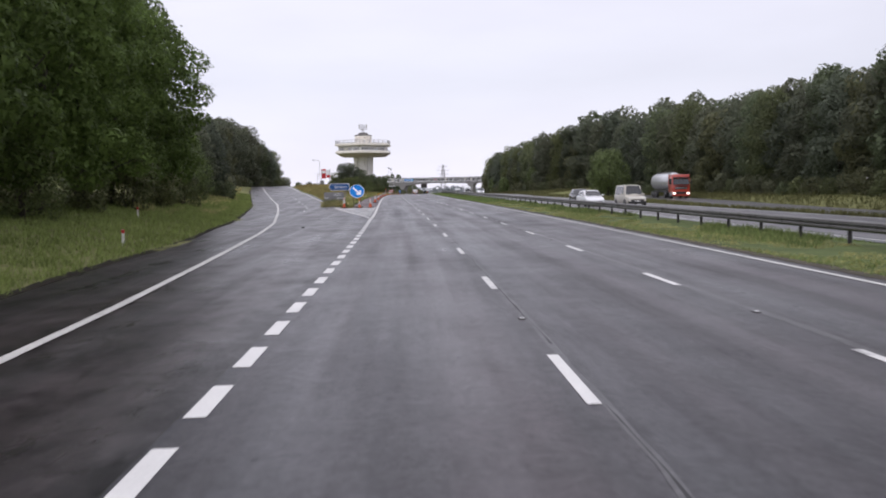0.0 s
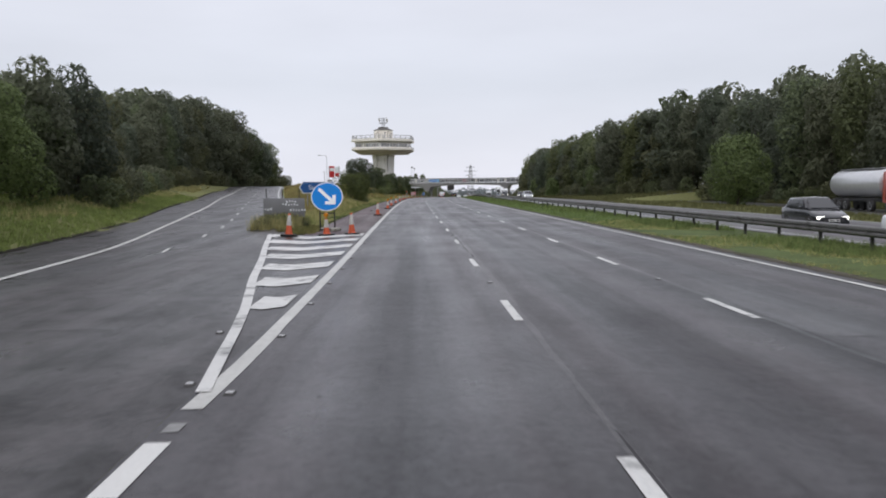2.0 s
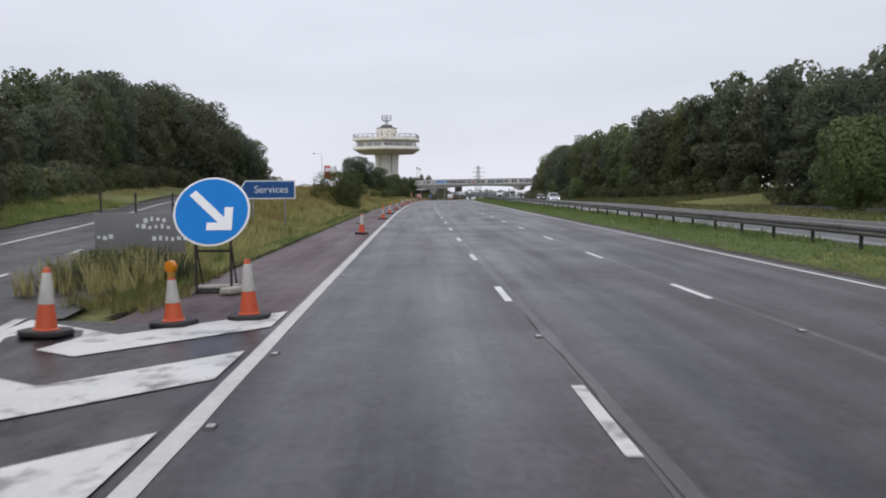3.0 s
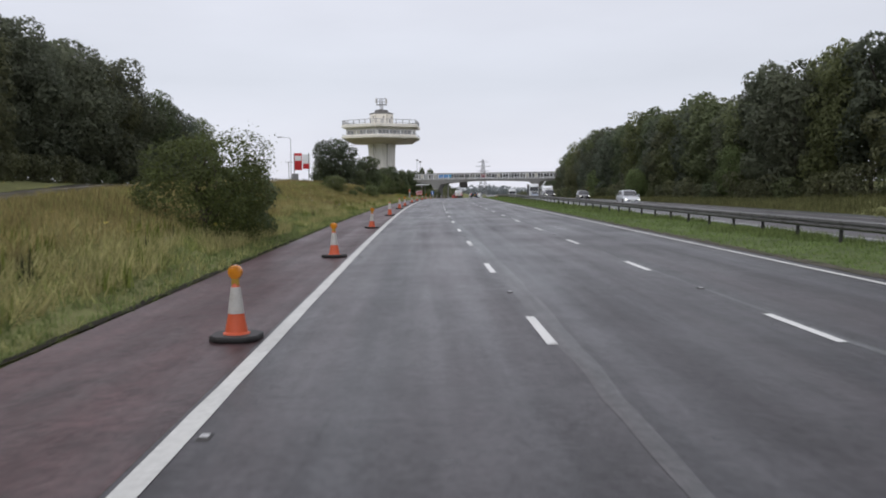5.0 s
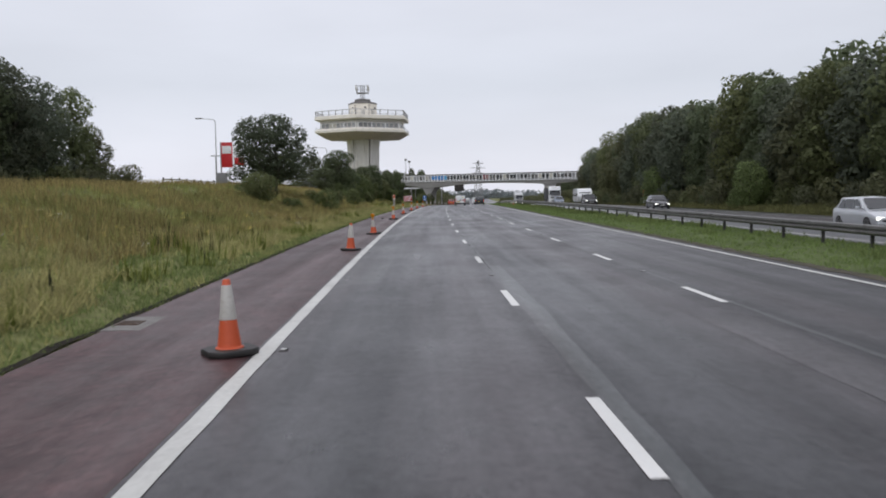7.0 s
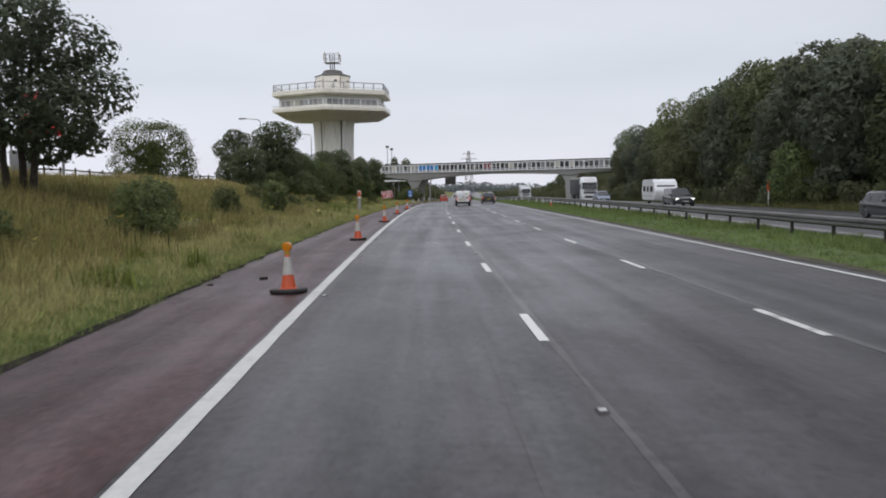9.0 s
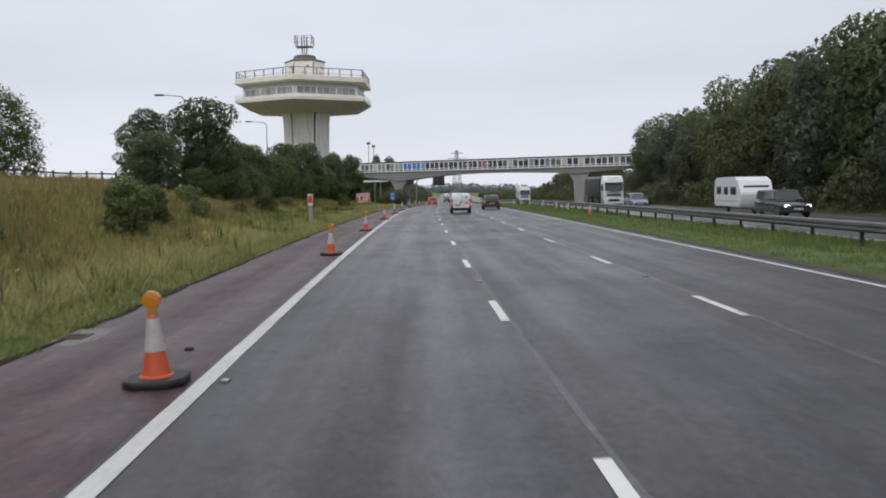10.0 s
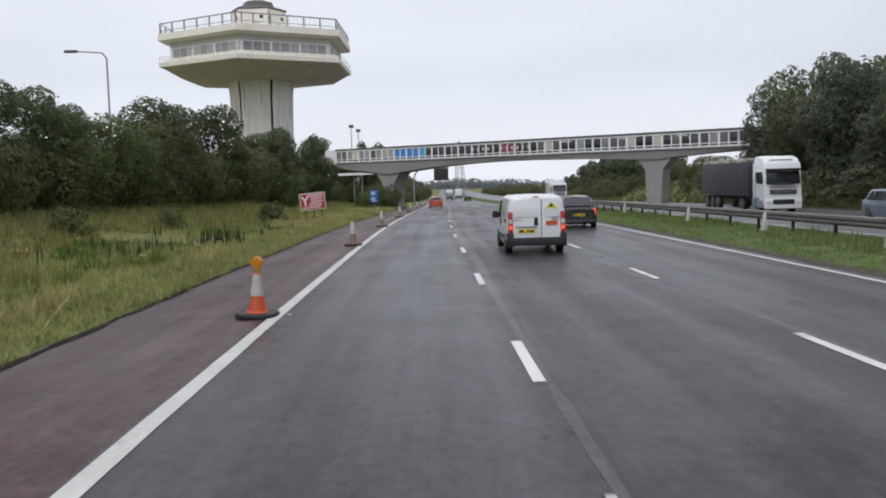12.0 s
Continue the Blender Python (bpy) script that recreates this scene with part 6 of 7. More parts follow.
def lamps():
    for s, u, top, turn in ((280.5, -24.0, 8.4, 180), (321.0, -16.6, 7.9, 180), (349.5, -15.6, 8.5, 180)):
        root = thing("street_lamp", along(s, u, 0), "tall grey street lamp with one bent arm", "street lamp", "service area lamps")
        bm = bmesh.new()
        rod(bm, (0, 0, -0.3), (0, 0, 1.4), 0.10)
        rod(bm, (0, 0, 1.4), (0, 0, top - 0.3), 0.065, 0.05)
        part("pole", bm, STEEL, root)
        bm = bmesh.new()
        rod(bm, (0, 0, top - 0.3), (-0.25, 0, top), 0.045)
        rod(bm, (-0.25, 0, top), (-1.7, 0, top + 0.12), 0.04)
        part("arm", bm, STEEL, root)
        bm = bmesh.new()
        box(bm, (0.75, 0.26, 0.15), (-2.0, 0, top + 0.12), 0.05)
        part("lantern", bm, FELT, root)
    root = thing("car_park_lamp", along(285, -25.3, 10), "short grey lamp post with two heads by the services", "street lamp")
    bm = bmesh.new()
    rod(bm, (0, 0, -0.3), (0, 0, 4.2), 0.06)
    part("pole", bm, STEEL, root)
    for x in (-0.35, 0.35):
        bm = bmesh.new()
        box(bm, (0.6, 0.22, 0.10), (x, 0, 4.25), 0.03)
        part("lantern", bm, FELT, root)
    root = thing("utility_cabinet", along(280, -23.2, 12), "grey metal cabinet standing on the bank top", "cabinet")
    bm = bmesh.new()
    box(bm, (1.15, 0.6, 2.0), (0, 0, 0.95), 0.04)
    part("body", bm, SIGN_GREY, root)
    for x in (-0.28, 0.28):
        bm = bmesh.new()
        box(bm, (0.52, 0.03, 1.7), (x, -0.31, 1.0), 0.01)
        part("door", bm, SIGN_GREY, root)
    for s, u, top in ((470, -14.9, 14.2), (478, -14.3, 14.0)):
        root = thing("mast", along(s, u, 0), "thin grey camera mast behind the footbridge", "mast")
        bm = bmesh.new()
        rod(bm, (0, 0, -0.3), (0, 0, top), 0.13, 0.08)
        part("pole", bm, STEEL, root)
        bm = bmesh.new()
        box(bm, (0.9, 0.5, 0.6), (0, 0, top), 0.05)
        part("head", bm, FELT, root)


def pylon(s, u, h):
    root = thing("pylon", along(s, u, 20), "distant grey lattice electricity pylon", "pylon")
    bm = bmesh.new()
    w, levels = h * 0.10, 7
    last = None
    for k in range(levels + 1):
        z, r = h * k / levels, w * (1 - 0.85 * k / levels)
        ring = [Vector((x * r, y * r, z)) for x, y in ((-1, -1), (1, -1), (1, 1), (-1, 1))]
        for i in range(4):
            rod(bm, ring[i], ring[(i + 1) % 4], h * 0.0025, sides=4)
            if last:
                rod(bm, last[i], ring[i], h * 0.0045, sides=4)
                rod(bm, last[i], ring[(i + 1) % 4], h * 0.0028, sides=4)
                rod(bm, last[(i + 1) % 4], ring[i], h * 0.0028, sides=4)
        last = ring
    part("lattice", bm, STEEL, root)
    for z, a in ((0.70, 0.16), (0.82, 0.20), (0.93, 0.14)):
        bm = bmesh.new()
        for sgn in (-1, 1):
            rod(bm, (0, 0, h * z), (sgn * h * a, 0, h * (z + 0.01)), h * 0.004, sides=4)
            rod(bm, (0, 0, h * (z + 0.035)), (sgn * h * a, 0, h * (z + 0.01)), h * 0.003, sides=4)
        part("cross_arm", bm, STEEL, root)


def fence():
    root = tagged(new("fence"), "dark wooden post and rail fence along the service road", "fence")
    bm = bmesh.new()
    box(bm, (0.14, 0.10, 1.4), (0, 0, 0.55), 0.012)
    mesh = finish(bm, "post", WOOD_DARK)
    spots = [(s, steps([(270, -27.0), (300, -25.5), (345, -21.0)], s)) for s in spread(270, 345, 2.4)]
    for s, u in spots:
        part("post", mesh, None, root, m=along(s, u, 0))
    for (s, u), (s2, u2) in zip(spots, spots[1:]):
        bm = bmesh.new()
        for z in (0.55, 1.05):
            a, b = on(s, u, z), on(s2, u2, z)
            d = b - a
            box(bm, (0.05, d.length, 0.11), (a + b) / 2, turn=d.to_track_quat("Y", "Z").to_matrix().to_4x4())
        part("rail", bm, WOOD_DARK, root)


lamps()
pylon(745, 11.8, 28.5)
pylon(560, -250, 38)
fence()


# ---- vehicles ----


def loft(bm, stations):
    """A body through stations along y; each is (y, [(half width, z), ...]) from sill to roof middle."""
    rings = []
    for y, pts in stations:
        ring = [bm.verts.new((-w, y, z)) for w, z in pts] + [bm.verts.new((w, y, z)) for w, z in reversed(pts) if w > 0.001]
        rings.append(ring)
    k = len(rings[0])
    for a, b in zip(rings, rings[1:]):
        for i in range(k):
            bm.faces.new((a[i], a[(i + 1) % k], b[(i + 1) % k], b[i]))
    bm.faces.new(rings[0])
    bm.faces.new(rings[-1])
    return bm


def sheet(name, corners, mat, parent, push=0.012, thick=0.006, label=""):
    """A thin pane set just proud of four corners."""
    c = [Vector(p) for p in corners]
    nrm = (c[1] - c[0]).cross(c[3] - c[0]).normalized()
    bm = bmesh.new()
    a = [bm.verts.new(p + nrm * push) for p in c]
    b = [bm.verts.new(p + nrm * (push - thick)) for p in c]
    bm.faces.new(a)
    bm.faces.new(list(reversed(b)))
    for i in range(len(c)):
        bm.faces.new((a[i], b[i], b[(i + 1) % len(c)], a[(i + 1) % len(c)]))
    return part(name, bm, mat, parent, label)


def wheels(root, spots, r, w, rim=None, arch=True):
    """Tyres with trims, and dark wheel arches; spots are (x, y)."""
    for x, y in spots:
        s = 1 if x > 0 else -1
        bm = bmesh.new()
        lathe(bm, [(r * 0.62, -w / 2), (r * 0.94, -w / 2), (r, -w * 0.36), (r, w * 0.36), (r * 0.94, w / 2), (r * 0.62, w / 2)], 24, "X", (x, y, r))
        wheel = part("wheel", bm, RUBBER, root)
        bm = bmesh.new()
        lathe(bm, [(r * 0.64, s * w * 0.30), (r * 0.60, s * w * 0.52), (r * 0.28, s * w * 0.44), (r * 0.12, s * w * 0.5), (0.01, s * w * 0.5)], 20, "X", (x, y, r))
        part("trim", bm, rim or RIM, wheel)
        if arch:
            bm = bmesh.new()
            lathe(bm, [(r * 1.17, -0.05), (r * 1.17, 0.05)], 24, "X", (x - s * (w / 2 - 0.045), y, r * 1.06))
            for v in bm.verts:
                v.co.z = max(v.co.z, r * 0.55)
            part("wheel_arch", bm, TRIM_BLACK, root)


def plate(root, y, z, mat, facing, x=0.0):
    bm = bmesh.new()
    box(bm, (0.52, 0.012, 0.115), (x, y, z), 0.004)
    p = part("number_plate", bm, mat, root)
    bm = bmesh.new()
    for k in (-0.15, 0.03, 0.14):
        box(bm, (0.13 if k != 0.03 else 0.05, 0.006, 0.065), (x + k, y + facing * 0.008, z))
    tagged(part("lettering", bm, INK, p), kind="stuff")


def car(name, paint, m, label, length=4.2, width=1.74, height=1.46, kind="hatch", lit=False, rear=False):
    """A car that looks along +y: lofted lower body, glazed cabin, lamps, wheels."""
    root = thing(name, m, label, "car")
    L, w, h = length / 2, width / 2, height
    belt = 0.90 if kind != "tall" else 1.02
    low = 0.20 if kind != "tall" else 0.32
    nose = 0.70 if kind != "tall" else 0.90

    def lower(y, k, top, drop=0.0):
        return (y, [(w * k * 0.94, low + drop), (w * k, 0.42 + drop * 0.5), (w * k, top - 0.16), (w * k * 0.96, top - 0.03), (w * k * 0.86, top), (0.0, top + 0.02)])

    tail = belt + (0.06 if kind == "hatch" else 0.10)
    stations = [lower(-L, 0.82, tail - 0.10, 0.10), lower(-L + 0.10, 0.94, tail), lower(-L + 0.55, 1.0, tail), lower(-0.2, 1.0, belt + 0.02), lower(L * 0.36, 1.0, belt), lower(L * 0.62, 0.99, belt - 0.06), lower(L - 0.28, 0.94, nose), lower(L - 0.08, 0.84, nose - 0.10, 0.04), lower(L, 0.72, nose - 0.16, 0.08)]
    bm = bmesh.new()
    loft(bm, stations)
    part("body", bm, paint, root)
    back = -L + (0.12 if kind in ("hatch", "estate") else 0.05)
    top_back = -L + (0.62 if kind == "hatch" else 0.34 if kind == "estate" else 0.16)
    screen, top_front = L * 0.50, L * 0.50 - (0.78 if kind != "tall" else 0.46)

    def cabin(y, z, k):
        return (y, [(w * 0.92 * k, belt - 0.04), (w * 0.90 * k, belt + (z - belt) * 0.35), (w * 0.80 * k, z - 0.10), (w * 0.72 * k, z - 0.02), (0.0, z + 0.015)])

    bm = bmesh.new()
    loft(bm, [cabin(back, belt + 0.02, 0.92), cabin((back + top_back) / 2, (belt + h) / 2 + 0.05, 0.96), cabin(top_back, h - 0.05, 0.97), cabin(0.0, h, 1.0), cabin(top_front, h - 0.04, 0.99), cabin((screen + top_front) / 2, (belt + h) / 2, 0.99), cabin(screen + 0.08, belt, 0.97)])
    part("cabin", bm, paint, root)
    # glass
    z0, z1 = belt + 0.05, h - 0.13
    for s in (-1, 1):
        def p(y, z):
            f = (z - belt) / (h - belt)
            return (s * w * (0.925 - 0.12 * f), y, z)
        cuts = [back + 0.38, -L * 0.42, -0.02, screen - 0.32]
        tops = [top_back + 0.25, -L * 0.42, -0.02, top_front + 0.06]
        for i in range(3):
            a, b = cuts[i] + 0.03, cuts[i + 1] - 0.03
            c, d = tops[i + 1] - 0.03, tops[i] + 0.03
            quad = [p(a, z0), p(b, z0), p(c, z1), p(d, z1)]
            sheet("side_window", quad if s > 0 else list(reversed(quad)), GLASS_CAR, root, 0.02)
        bm = bmesh.new()
        box(bm, (0.20, 0.12, 0.14), (s * (w + 0.07), screen - 0.42, belt + 0.10), 0.04)
        part("mirror", bm, paint, root)
    k0, k1 = 0.80, 0.62
    sheet("windscreen", [(w * k0, screen, belt + 0.06), (-w * k0, screen, belt + 0.06), (-w * k1, top_front + 0.06, h - 0.09), (w * k1, top_front + 0.06, h - 0.09)], GLASS_CAR, root, 0.03)
    sheet("rear_window", [(-w * k0 * 0.95, back + 0.05, belt + 0.10), (w * k0 * 0.95, back + 0.05, belt + 0.10), (w * k1, top_back - 0.05, h - 0.12), (-w * k1, top_back - 0.05, h - 0.12)], GLASS_CAR, root, 0.05)
    for s in (-1, 1):
        bm = bmesh.new()
        box(bm, (0.36, 0.16, 0.15), (s * w * 0.66, L - 0.12, nose - 0.17), 0.05)
        part("headlight", bm, HEAD_LIT if lit else LAMP_CLEAR, root)
        bm = bmesh.new()
        box(bm, (0.16, 0.10, 0.34 if kind != "saloon" else 0.2), (s * w * 0.80, -L + 0.07, tail - 0.22), 0.04)
        part("tail_light", bm, TAIL_LIT if rear else TAIL_RED, root)
    bm = bmesh.new()
    box(bm, (width * 0.62, 0.06, 0.16), (0, L - 0.02, nose - 0.30), 0.02)
    part("grille", bm, TRIM_BLACK, root)
    for y in (L - 0.10, -L + 0.10):
        bm = bmesh.new()
        box(bm, (width * 0.86, 0.24, 0.16), (0, y, 0.31 if kind != "tall" else 0.45), 0.05)
        part("bumper", bm, TRIM_BLACK if kind == "tall" else paint, root)
    plate(root, L + 0.03, 0.42 if kind != "tall" else 0.55, PLATE_WHITE, 1)
    plate(root, -L - 0.03, 0.62, PLATE, -1)
    r = 0.31 if kind != "tall" else 0.37
    wheels(root, [(s * (w - 0.09), y) for s in (-1, 1) for y in (-L * 0.62, L * 0.62)], r, 0.19)
    return root


def van(m):
    """A small white panel van that looks along +y."""
    root = thing("panel_van", m, "small white panel van with hazard diamonds on a wet lane", "van")
    w, L, h = 0.87, 1.95, 1.74

    def ring(y, k, z0, belt, zt, kt):
        return (y, [(w * k * 0.93, z0), (w * k, 0.45), (w * k, belt), (w * k * (0.5 + 0.5 * kt), belt + (zt - belt) * 0.55), (w * k * kt, zt - 0.10), (w * k * (kt - 0.10), zt - 0.015), (0.0, zt + 0.01)])

    bm = bmesh.new()
    loft(bm, [ring(-L, 0.95, 0.36, 0.98, h - 0.10, 0.86), ring(-L + 0.06, 0.985, 0.30, 0.98, h - 0.03, 0.90), ring(-L + 0.45, 1.0, 0.26, 0.98, h, 0.91), ring(-0.3, 1.0, 0.24, 0.98, h + 0.02, 0.91), ring(0.45, 1.0, 0.24, 0.98, h - 0.02, 0.90), ring(0.72, 1.0, 0.24, 0.98, h - 0.12, 0.88), ring(1.22, 0.985, 0.24, 0.98, 1.22, 0.86), ring(1.42, 0.97, 0.24, 0.93, 1.06, 0.86), ring(1.75, 0.93, 0.26, 0.78, 0.90, 0.84), ring(1.93, 0.82, 0.32, 0.62, 0.72, 0.84), ring(1.98, 0.70, 0.38, 0.55, 0.62, 0.84)])
    part("body", bm, CAR_WHITE, root)
    # doors and joints at the back
    back = -L - 0.004
    for name, x0, x1 in (("rear_door", -0.74, 0.13), ("rear_door", 0.15, 0.74)):
        bm = bmesh.new()
        box(bm, (x1 - x0, 0.02, 1.15), ((x0 + x1) / 2, back, 1.04), 0.008)
        for v in bm.verts:
            if v.co.z > 1.2:
                v.co.x *= 1 - 0.13 * (v.co.z - 1.2)
                v.co.y += 0.10 * (v.co.z - 1.2)
        door = part(name, bm, CAR_WHITE, root)
        bm = bmesh.new()
        box(bm, (x1 - x0 - 0.14, 0.016, 0.44), ((x0 + x1) / 2, back - 0.006, 1.34), 0.03)
        for v in bm.verts:
            v.co.y += 0.10 * max(0.0, v.co.z - 1.2)
            v.co.x *= 1 - 0.13 * max(0.0, v.co.z - 1.2)
        part("panel", bm, CAR_WHITE, door)
    bm = bmesh.new()
    box(bm, (0.02, 0.012, 1.15), (0.14, back, 1.04))
    part("door_seam", bm, TRIM_BLACK, root)
    bm = bmesh.new()
    box(bm, (0.11, 0.04, 0.24), (-0.02, back - 0.02, 0.98), 0.04)
    part("door_handle", bm, TRIM_BLACK, root)
    bm = bmesh.new()
    box(bm, (0.62, 0.03, 0.06), (-0.30, back - 0.01, 0.82), 0.012)
    part("plate_lamp_bar", bm, RIM, root)
    plate(root, back - 0.018, 0.70, PLATE, -1, -0.30)
    bm = bmesh.new()
    box(bm, (0.34, 0.006, 0.13), (0.44, back - 0.018, 0.93))
    part("orange_plate", bm, CONE_ORANGE, root, "plain orange hazard plate")
    for z in (1.08, 1.03):
        bm = bmesh.new()
        box(bm, (0.22, 0.006, 0.022), (0.55, back - 0.018, z))
        part("badge", bm, RIM, root)
    bm = bmesh.new()
    box(bm, (0.26, 0.006, 0.022), (-0.58, back - 0.018, 1.03))
    part("badge", bm, RIM, root)
    bm = bmesh.new()
    box(bm, (0.16, 0.03, 0.04), (-0.02, back + 0.03, 1.70), 0.01)
    part("brake_light", bm, TAIL_RED, root)

    def diamond(x, y, z, side):
        for k, mat, d in ((0.21, SIGN_WHITE, 0.0), (0.19, HAZARD, 0.004)):
            bm = bmesh.new()
            pts = [(0, k), (k * 0.92, 0), (0, -k), (-k * 0.92, 0)] if mat is SIGN_WHITE else [(0, k), (k * 0.92, 0), (-k * 0.92, 0)]
            if side:
                prism(bm, [(y + a, z + b) for a, b in pts], x - 0.004 - d, x - d, "X")
            else:
                prism(bm, [(x + a, z + b) for a, b in pts], y - 0.004 - d, y - d)
            part("hazard_diamond", bm, mat, root)
        bm = bmesh.new()
        if side:
            box(bm, (0.006, 0.08, 0.08), (x - 0.010, y, z + 0.08))
        else:
            box(bm, (0.09, 0.006, 0.07), (x, y - 0.010, z + 0.08))
        part("symbol", bm, INK, root)

    diamond(0.43, back - 0.016, 1.36, False)
    diamond(-w * 0.99, -1.35, 1.28, True)
    # lamps: tall rear clusters
    for s in (-1, 1):
        bm = bmesh.new()
        box(bm, (0.14, 0.16, 0.62), (s * (w - 0.10), -L + 0.05, 0.96), 0.03)
        lamp = part("tail_light", bm, TAIL_RED, root)
        bm = bmesh.new()
        box(bm, (0.10, 0.02, 0.14), (s * (w - 0.10), -L - 0.035, 0.98), 0.015)
        part("lens", bm, LAMP_CLEAR, lamp)
        bm = bmesh.new()
        box(bm, (0.10, 0.02, 0.12), (s * (w - 0.10), -L - 0.035, 0.80), 0.015)
        part("brake_lens", bm, TAIL_LIT, lamp)
        bm = bmesh.new()
        box(bm, (0.20, 0.34, 0.42), (s * (w - 0.09), -L + 0.10, 0.45), 0.05)
        part("bumper_corner", bm, TRIM_BLACK, root)
        bm = bmesh.new()
        box(bm, (0.30, 0.10, 0.22), (s * 0.62, 1.86, 0.74), 0.05)
        part("headlight", bm, LAMP_CLEAR, root)
        # cab door window, handles, mouldings, mirror
        x = s * w
        quad = [(x * 1.0, 0.12, 1.02), (x * 1.0, 1.05, 1.02), (x * 0.90, 0.66, 1.56), (x * 0.91, 0.16, 1.60)]
        sheet("side_window", quad if s > 0 else list(reversed(quad)), GLASS_CAR, root, 0.02)
        bm = bmesh.new()
        box(bm, (0.025, 0.5, 0.10), (x * 1.0, -1.42, 1.0), 0.01)
        part("slide_rail", bm, TRIM_BLACK, root)
        bm = bmesh.new()
        box(bm, (0.03, 1.75, 0.11), (x * 1.0, -0.1, 0.50), 0.015)
        part("side_moulding", bm, TRIM_BLACK, root)
        for y in (-0.02, 0.16):
            bm = bmesh.new()
            box(bm, (0.04, 0.07, 0.17), (x * 1.005, y, 0.92), 0.02)
            part("door_handle", bm, TRIM_BLACK, root)
        for y in (0.07, -0.95):
            bm = bmesh.new()
            box(bm, (0.01, 0.014, 0.95), (x * 0.998, y, 0.80))
            part("door_seam", bm, TRIM_BLACK, root)
        bm = bmesh.new()
        box(bm, (0.20, 0.14, 0.22), (s * (w + 0.10), 0.98, 1.10), 0.05)
        part("mirror", bm, TRIM_BLACK, root)
    sheet("windscreen", [(w * 0.78, 1.26, 1.14), (-w * 0.78, 1.26, 1.14), (-w * 0.70, 0.72, 1.62), (w * 0.70, 0.72, 1.62)], GLASS_CAR, root, 0.05)
    bm = bmesh.new()
    box(bm, (1.56, 0.22, 0.24), (0, -L + 0.02, 0.39), 0.05)
    part("rear_bumper", bm, TRIM_BLACK, root)
    bm = bmesh.new()
    box(bm, (1.3, 0.2, 0.24), (0, 1.92, 0.40), 0.05)
    part("front_bumper", bm, TRIM_BLACK, root)
    wheels(root, [(s * (w - 0.09), y) for s in (-1, 1) for y in (-1.15, 1.28)], 0.31, 0.19)
    return root


